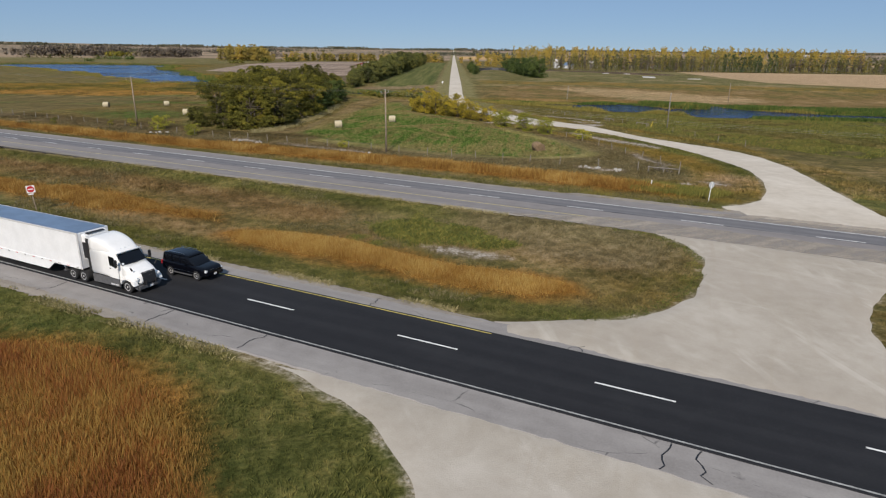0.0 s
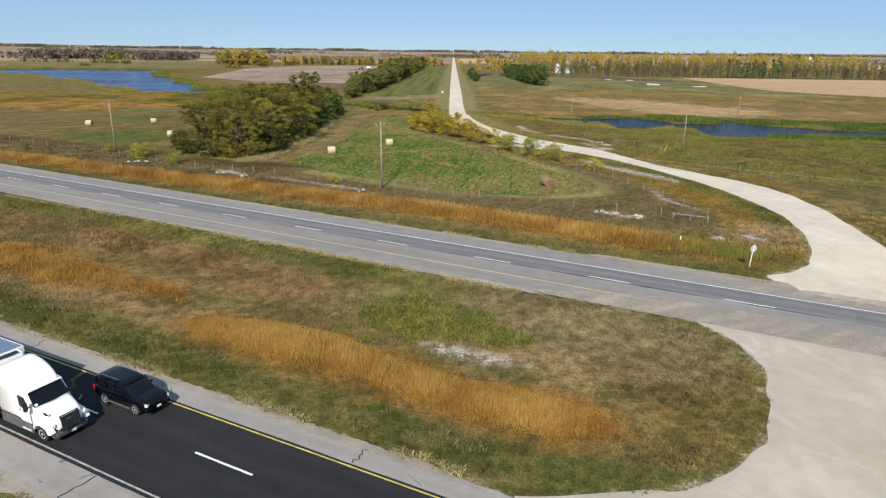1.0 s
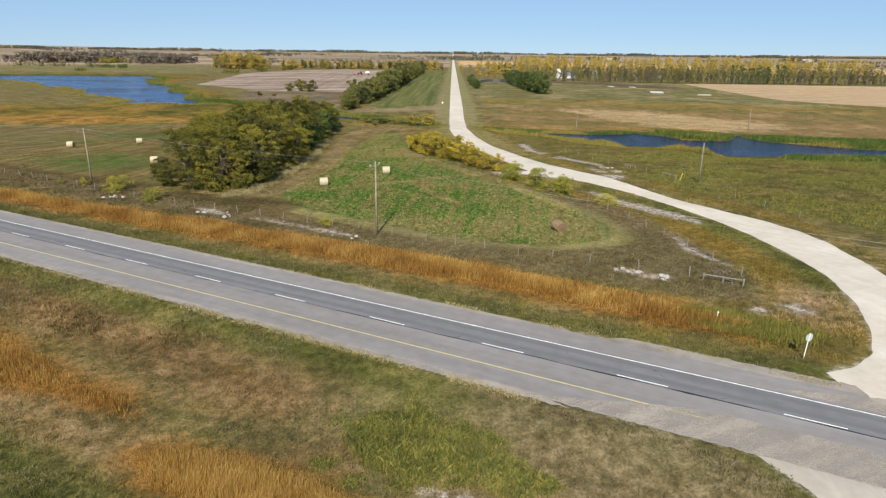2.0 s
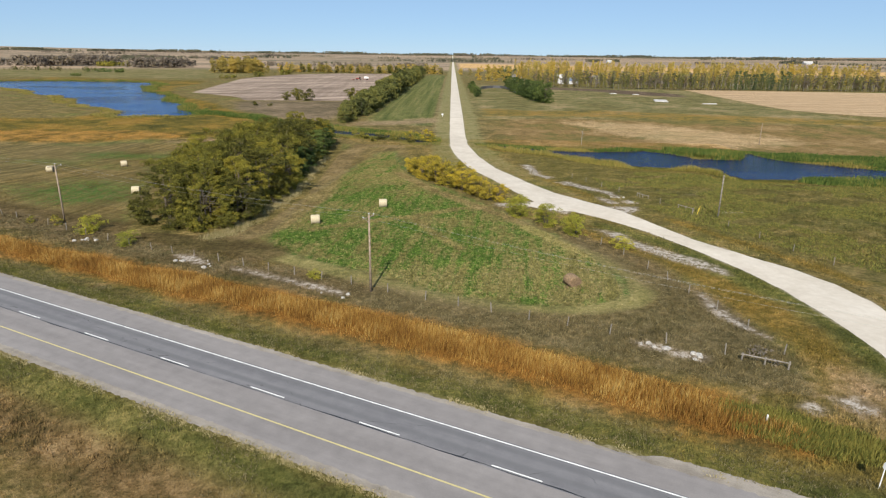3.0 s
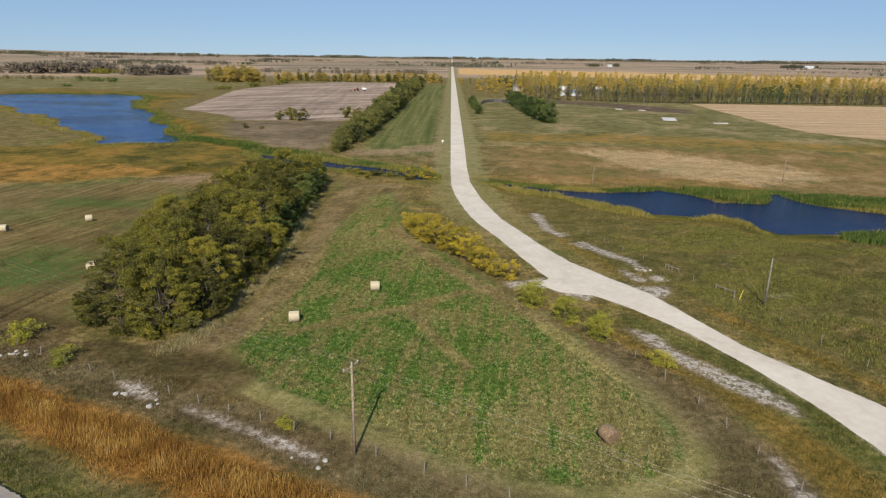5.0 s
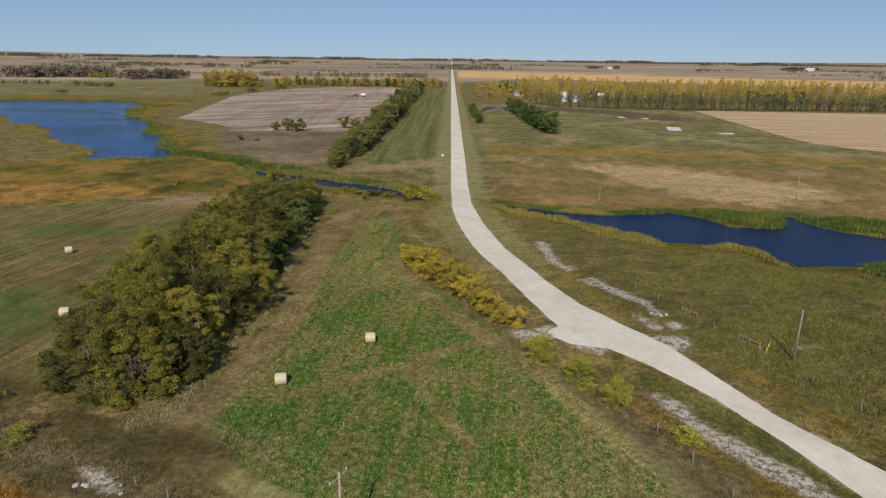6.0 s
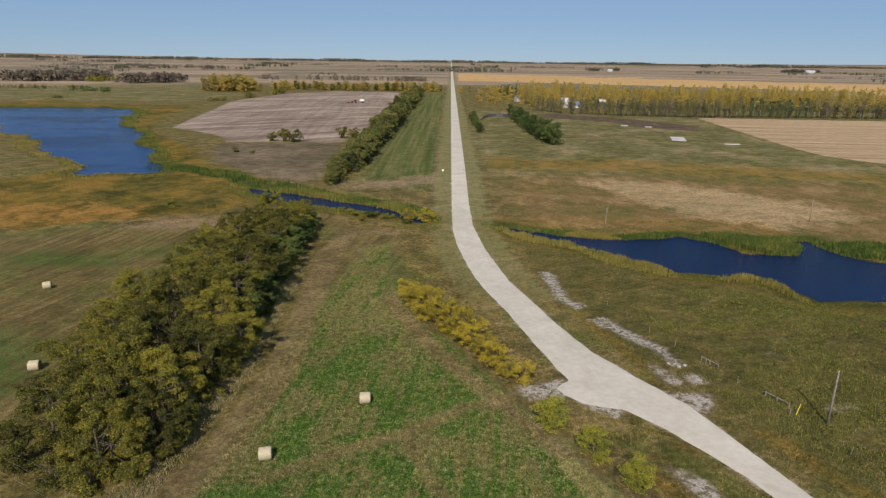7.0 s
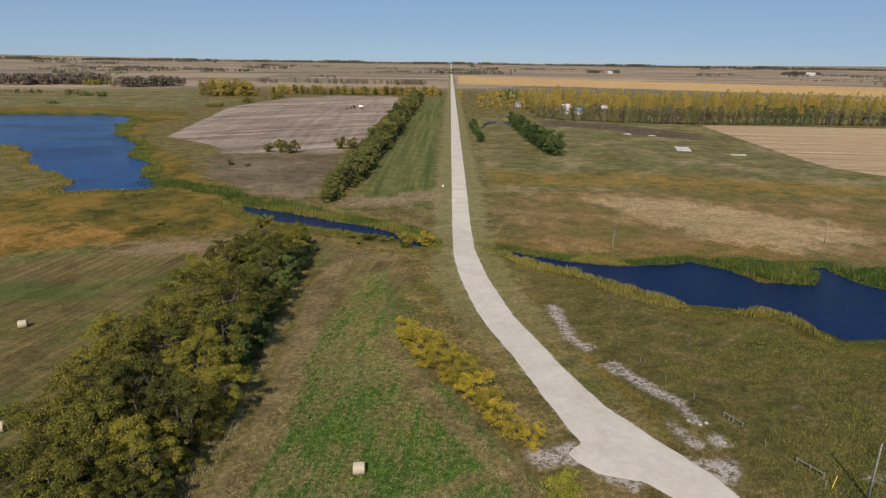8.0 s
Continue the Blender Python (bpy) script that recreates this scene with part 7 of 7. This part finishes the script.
# ---- signs and markers ----
def octagon(bm, rad, thick, z):
    m = Matrix.Translation((0, 0, z)) @ Euler((radians(90), 0, 0)).to_matrix().to_4x4() @ Matrix.Rotation(radians(22.5), 4, 'Z')
    bmesh.ops.create_cone(bm, cap_ends=True, segments=8, radius1=rad, radius2=rad, depth=thick, matrix=m)
    return bm


stop = new("stop_sign")
part("post", bm_mesh("post", box(bmesh.new(), (0, 0.05, 0.85), (0.09, 0.05, 2.9), 0.01), SIGN_WHITE), stop, "white post")
plate = part("plate", bm_mesh("plate", octagon(bmesh.new(), 0.4, 0.006, 2.05), SIGN_BACK), stop, "bare metal back of an octagonal sign")
part("face", bm_mesh("face", octagon(bmesh.new(), 0.39, 0.004, 2.05), SIGN_RED), plate, at=pose(0, 0.008, 0))
part("stiffener", bm_mesh("stiffener", box(bmesh.new(), (0, -0.02, 2.05), (0.06, 0.03, 0.76)), SIGN_WHITE), plate)
stop.matrix_basis = pose(32.1, 45.9, gz(32.1, 45.9), 0, 3, 18)
tagged(stop, "octagonal road sign seen from its bare back on a white post", "road sign")

entry = new("no_entry_sign")
part("post", bm_mesh("post", box(bmesh.new(), (0, 0.06, 0.9), (0.1, 0.1, 3.0), 0.01), WOOD_POLE), entry, "wooden post")
plate = part("plate", bm_mesh("plate", box(bmesh.new(), (0, 0, 2.42), (0.78, 0.008, 0.78), 0.0), SIGN_WHITE), entry, "square white plate with a red disc")
bm = bmesh.new()
bmesh.ops.create_cone(bm, cap_ends=True, segments=28, radius1=0.34, radius2=0.34, depth=0.004, matrix=Matrix.Translation((0, -0.007, 2.42)) @ Euler((radians(90), 0, 0)).to_matrix().to_4x4())
part("disc", bm_mesh("disc", bm, SIGN_RED), plate)
part("bar", bm_mesh("bar", box(bmesh.new(), (0, -0.012, 2.42), (0.5, 0.004, 0.11)), SIGN_WHITE), plate)
part("tab", bm_mesh("tab", box(bmesh.new(), (-0.08, -0.01, 1.9), (0.5, 0.008, 0.14)), SIGN_WHITE), entry)
entry.matrix_basis = pose(-42.8, 38.4, gz(-42.8, 38.4), 0, -4, 28)
tagged(entry, "square no entry sign with a red disc on a wooden post", "road sign")

for x, y, h, words in ((27.8, 54.0, 1.1, "short white marker post in the ditch"), (-4.2, 331, 1.6, "small white sign beside the gravel road")):
    thing = new("marker_post")
    part("post", bm_mesh("post", box(bmesh.new(), (0, 0, h / 2 - 0.1), (0.1, 0.08, h + 0.2), 0.015), SIGN_WHITE), thing)
    part("plate", bm_mesh("plate", box(bmesh.new(), (0, -0.06, h - 0.15 if h < 1.5 else h - 0.3), (0.13 if h < 1.5 else 0.9, 0.01, 0.25 if h < 1.5 else 0.75)), SIGN_WHITE), thing)
    thing.matrix_basis = pose(x, y, gz(x, y), 0, 2, 5)
    tagged(thing, words, "marker post")


# ---- round bales ----
def bale(mat, end_mat, rad=0.86, long=1.6):
    thing = new("round_bale")
    bm = lathe(bmesh.new(), [(rad * 0.93, -long / 2), (rad * 0.99, -long / 2 + 0.07), (rad, -long * 0.2), (rad * 1.01, long * 0.2), (rad * 0.99, long / 2 - 0.07), (rad * 0.93, long / 2)], 28)
    for v in bm.verts:
        v.co *= 1 + 0.012 * math.sin(9 * v.co.x + 4 * v.co.z) + 0.008 * math.sin(23 * v.co.y)
        v.co.z = max(v.co.z, -rad * 0.93)
    part("wrap", bm_mesh("wrap", bm, mat, True), thing)
    for s in (1, -1):
        bm = lathe(bmesh.new(), [(rad * 0.9, s * long / 2), (rad * 0.86, s * (long / 2 + 0.05)), (rad * 0.6, s * (long / 2 + 0.035)), (rad * 0.4, s * (long / 2 + 0.055)), (0.05, s * (long / 2 + 0.03))], 24)
        part("end_face", bm_mesh("end_face", bm, end_mat), thing)
    return thing


STRAW_END = simple("cut_straw_end", (0.2, 0.16, 0.09), 0.95, var=0.35, scale=9, bump=0.8)
STRAW_WRAP = simple("netted_straw", (0.5, 0.43, 0.29), 0.85, var=0.16, scale=5, bump=0.5)
proto, done = bale(STRAW_WRAP, STRAW_END), False
for x, y, turn in ((-24.6, 118.2, -78), (-13.5, 132.4, -84), (-69.2, 140.2, -76), (-92.4, 179.6, -60), (-105.8, 167.6, -80)):
    ob = copy_thing(proto, Matrix.Identity(4)) if done else proto
    ob.matrix_basis = pose(x, y, gz(x, y) + 0.79, 0, 0, turn)
    tagged(ob, "pale round straw bale lying on the field", "bale", "round bales")
    done = True
old = bale(STRAW_OLD, STRAW_OLD, 0.95, 1.5)
old.matrix_basis = pose(17.7, 88.4, gz(17.7, 88.4) + 0.72, 8, 14, 30) @ Matrix.Diagonal((1.15, 1, 0.9, 1))
tagged(old, "slumped weathered brown bale in the alfalfa", "bale")
X = np.array([17.7]) + rr.normal(0, 1.0, 260)
Y = np.array([88.2]) + rr.normal(0, 0.9, 260)
stuff("loose_straw", blades("loose_straw", X, Y, rr.uniform(0.1, 0.35, 260), 0.12, STRAW_OLD, rr, 0.9), "loose brown straw round the old bale", "straw")


# ---- fences ----
def fence(line, gap, r, label):
    """Posts along a line, leaning a little, with strands of wire between them."""
    thing = new("wire_fence")
    post = bm_mesh("post", rod(bmesh.new(), (0, 0, -0.3), (0, 0, 1.3), 0.075, 0.065, 7), WOOD_GREY)
    tops = []
    for (ax, ay), (bx, by) in zip(line[:-1], line[1:]):
        n = max(1, int(math.hypot(bx - ax, by - ay) / gap))
        for k in range(n):
            x, y = ax + (bx - ax) * k / n + r.normal(0, 0.1), ay + (by - ay) * k / n + r.normal(0, 0.1)
            z = gz(x, y)
            part("post", post, thing, at=pose(x, y, z, r.normal(0, 4), r.normal(0, 4), r.uniform(0, 360)))
            tops.append((x, y, z))
    for h in (0.55, 1.1):
        bm = bmesh.new()
        tube(bm, [(a[0], a[1], a[2] + h) for a in tops], 0.004)
        part("wire", bm_mesh("wire", bm, WIRE_RUST), thing)
    return tagged(thing, label, "fence")


fr = np.random.default_rng(8)
fence([(-120, 138), (-72, 113.5), (-52, 103), (-13, 87.2), (-2.6, 82.1), (18.7, 72), (35.5, 64.5)], 4.6, fr, "old grey post and wire fence along the highway ditch")
fence([(36, 67), (35.6, 74), (33.2, 86), (30.6, 96), (26.5, 108.5), (20, 121)], 4.8, fr, "leaning grey post and wire fence beside the gravel road")
fence([(61, 100), (54, 122), (47, 141), (39, 162), (32, 184)], 7.0, fr, "sparse grey post fence along the pasture")


def rail(x0, y0, x1, y1, r):
    thing = new("rail_fence")
    z0, z1 = gz(x0, y0), gz(x1, y1)
    part("rail", bm_mesh("rail", rod(bmesh.new(), (x0, y0, z0 + 0.75), (x1, y1, z1 + 0.7), 0.08, 0.07), WOOD_GREY), thing)
    for t in (0.03, 0.5, 0.97):
        x, y, z = x0 + (x1 - x0) * t, y0 + (y1 - y0) * t, z0 + (z1 - z0) * t
        part("post", bm_mesh("post", rod(bmesh.new(), (x, y, z - 0.3), (x + r.normal(0, 0.05), y, z + 0.9), 0.1, 0.09), WOOD_GREY), thing)
    tagged(thing, "short weathered timber rail between grey posts", "fence", "timber rails")


rail(49.6, 137.2, 51.7, 133.6, fr)
rail(44.4, 149.6, 46.1, 146.2, fr)
rail(30.9, 65.8, 35.0, 63.8, fr)
brush = tree("brush_pile", 95, 1.1, 4.0, 0.05, 12, 0.45, 40, 0.25, LEAF_GREY, WOOD_GREY, stems=5)
brush.matrix_basis = pose(33.6, 66.6, gz(33.6, 66.6))
tagged(brush, "heap of grey dead brush at the fence corner", "brush pile")


# ---- field stones ----
def stone_mesh(seed):
    r = np.random.default_rng(seed)
    bm = bmesh.new()
    bmesh.ops.create_icosphere(bm, subdivisions=2, radius=0.5)
    k = r.normal(0, 2.2, (3, 3))
    for v in bm.verts:
        v.co *= 1 + 0.13 * math.sin(k[0] @ np.array(v.co) * 2) + 0.1 * math.sin(k[1] @ np.array(v.co) * 3)
        v.co.z *= 0.7
    return bm_mesh("field_stone", bm, STONE)


stones = [stone_mesh(k) for k in range(3)]
for cx, cy, n, sp in ((-60.3, 105.6, 7, 1.0), (-39.6, 96.6, 5, 1.0), (-35.6, 93.9, 4, 0.9), (23.6, 68.2, 6, 1.2), (26.8, 66.6, 4, 0.8), (40.8, 142, 3, 0.8), (39.6, 147.4, 3, 1.0), (-14, 84, 3, 1.0)):
    for k in range(n):
        x, y, s = cx + fr.normal(0, sp), cy + fr.normal(0, sp * 0.6), fr.uniform(0.3, 0.8)
        ob = new("field_stone", stones[k % 3])
        ob.matrix_basis = pose(x, y, gz(x, y) + 0.1 * s, 0, 0, fr.uniform(0, 360)) @ Matrix.Diagonal((s, s, s, 1))
        tagged(ob, "pale field stone lying in dry grass", "stone", "field stones")


# ---- the farm beyond the slough ----
def house(x, y, turn, w, d, h, roof_h, wall_mat, roof_mat, label, cat):
    thing = new(cat.replace(" ", "_"))
    wall = part("wall", bm_mesh("wall", box(bmesh.new(), (0, 0, h / 2), (w, d, h)), wall_mat), thing)
    bm = prism(bmesh.new(), [(-d / 2 - 0.5, h - 0.1), (0, h + roof_h), (d / 2 + 0.5, h - 0.1), (0, h + roof_h - 0.35)], -w / 2 - 0.4, w / 2 + 0.4)
    bmesh.ops.rotate(bm, cent=(0, 0, 0), matrix=Matrix.Rotation(radians(90), 3, 'Z'), verts=bm.verts)
    part("roof", bm_mesh("roof", bm, roof_mat), thing)
    bm = prism(bmesh.new(), [(-d / 2, h - 0.02), (0, h + roof_h - 0.36), (d / 2, h - 0.02)], -w / 2, w / 2)
    bmesh.ops.rotate(bm, cent=(0, 0, 0), matrix=Matrix.Rotation(radians(90), 3, 'Z'), verts=bm.verts)
    part("gable", bm_mesh("gable", bm, wall_mat), thing)
    for k in range(max(1, int(w // 4))):
        xx = -w / 2 + (k + 0.5) * w / max(1, int(w // 4))
        win = part("window", bm_mesh("window", box(bmesh.new(), (xx, -d / 2 - 0.03, h * 0.55), (1.3, 0.08, 1.2)), WHITE_PAINT), thing)
        part("pane", bm_mesh("pane", box(bmesh.new(), (xx, -d / 2 - 0.075, h * 0.55), (1.05, 0.02, 0.95)), GLASS_DARK), win)
    thing.matrix_basis = pose(x, y, gz(x, y), 0, 0, turn)
    return tagged(thing, label, cat)


house(126, 752, 10, 9, 8, 6.5, 4, HOUSE_WALL, CONCRETE, "white two-storey farmhouse among yellowing trees", "farm house")
house(141, 748, -6, 14, 8, 3.6, 3, HOUSE_WALL, ROOF_SKIN, "low white farm building behind the shelterbelt", "farm building")
house(172, 762, 4, 10, 9, 6, 3.5, WOOD_GREY, CONCRETE, "weathered grey granary behind the shelterbelt", "granary")
house(262, 800, 0, 36, 12, 4.5, 4, WOOD_GREY, DARK_ROOF, "long dark-roofed barn between the poplars", "barn")
house(699, 2860, 10, 22, 14, 7, 4, HOUSE_WALL, CONCRETE, "white farm building far across the prairie", "farm building")
house(1588, 2880, 0, 40, 16, 8, 5, HOUSE_WALL, CONCRETE, "long white farm building far across the prairie", "farm building")
house(86, 842, 20, 10, 8, 5, 3, HOUSE_WALL, ROOF_SKIN, "small pale shed by the farm lane", "shed")
for x, y, w, d, words in ((154.5, 472, 9, 20, "pale concrete pad lying in the pasture"), (181, 448.5, 9.5, 2.2, "long narrow concrete trough in the pasture"), (141, 557, 5, 5, "pale feeder on trampled soil"), (158, 549, 5, 3, "white feed trough on trampled soil")):
    ob = new("concrete_pad", bm_mesh("concrete_pad", box(bmesh.new(), (0, 0, 0.2), (w, d, 0.5), 0.06), CONCRETE))
    ob.matrix_basis = pose(x, y, gz(x, y), 0, 0, -14 if w == 9 else 2)
    tagged(ob, words, "concrete pad")
wind = new("windbreak_fence")
arc = [(25.5, 575), (27, 590), (29.5, 606), (34, 620), (41, 628), (48, 626), (53, 612), (55.5, 592), (55, 566), (54.3, 540)]
for (ax, ay), (bx, by) in zip(arc[:-1], arc[1:]):
    n = max(2, int(math.hypot(bx - ax, by - ay) / 3.0))
    turn = math.degrees(math.atan2(by - ay, bx - ax))
    for k in range(n):
        x, y = ax + (bx - ax) * (k + 0.5) / n, ay + (by - ay) * (k + 0.5) / n
        part("panel", bm_mesh("panel", box(bmesh.new(), (0, 0, 1.3), (math.hypot(bx - ax, by - ay) / n - 0.1, 0.12, 2.5)), GREY_TRIM), wind, at=pose(x, y, gz(x, y), 0, 0, turn))
tagged(wind, "curved dark board windbreak fence of a corral", "fence")


def seeder(x, y, turn):
    thing = new("farm_tractor")
    part("body", bm_mesh("body", box(bmesh.new(), (1.5, 0, 1.9), (4.0, 1.3, 1.3), 0.15), RED_PAINT), thing, "faded red hood")
    cab = part("cab", bm_mesh("cab", box(bmesh.new(), (-1.2, 0, 2.7), (1.8, 1.8, 1.9), 0.12), GLASS_DARK), thing, "glazed cab")
    part("cab_roof", bm_mesh("cab_roof", box(bmesh.new(), (-1.2, 0, 3.75), (2.1, 2.1, 0.2), 0.05), RED_PAINT), cab)
    for xx, rad in ((2.3, 0.95), (-1.9, 1.0)):
        for s in (1, -1):
            wheel_parts(thing, xx, 1.3 * s, rad, 0.8, RED_PAINT, s)
    thing.matrix_basis = pose(x, y, gz(x, y), 0, 0, turn)
    tagged(thing, "red farm tractor parked on the tilled field", "tractor")
    cart = new("seed_cart")
    part("tank", bm_mesh("tank", box(bmesh.new(), (0, 0, 3.0), (5.5, 2.6, 2.4), 0.5), WHITE_PAINT), cart, "white hopper tank")
    part("cart_frame", bm_mesh("cart_frame", box(bmesh.new(), (0, 0, 1.4), (8, 2.0, 0.4), 0.05), RED_PAINT), cart)
    for s in (1, -1):
        wheel_parts(cart, -1.0, 1.6 * s, 0.95, 0.8, RED_PAINT, s)
    cart.matrix_basis = pose(x + 9, y + 1, gz(x + 9, y), 0, 0, turn)
    tagged(cart, "white seed cart on a red frame behind the tractor", "seed cart")
    bar = new("tillage_bar")
    part("tool_frame", bm_mesh("tool_frame", box(bmesh.new(), (0, 0, 0.9), (3.5, 9, 0.3), 0.05), RED_PAINT), bar)
    for k in range(9):
        part("shank", bm_mesh("shank", rod(bmesh.new(), (-1.2 + 0.3 * (k % 3), -4 + k, -0.1), (-0.8 + 0.3 * (k % 3), -4 + k, 0.9), 0.08), BLACK_TRIM), bar)
    bar.matrix_basis = pose(x - 7, y - 0.5, gz(x - 7, y), 0, 0, turn)
    tagged(bar, "dark red tillage implement on the field", "implement")


seeder(-113, 778, 185)
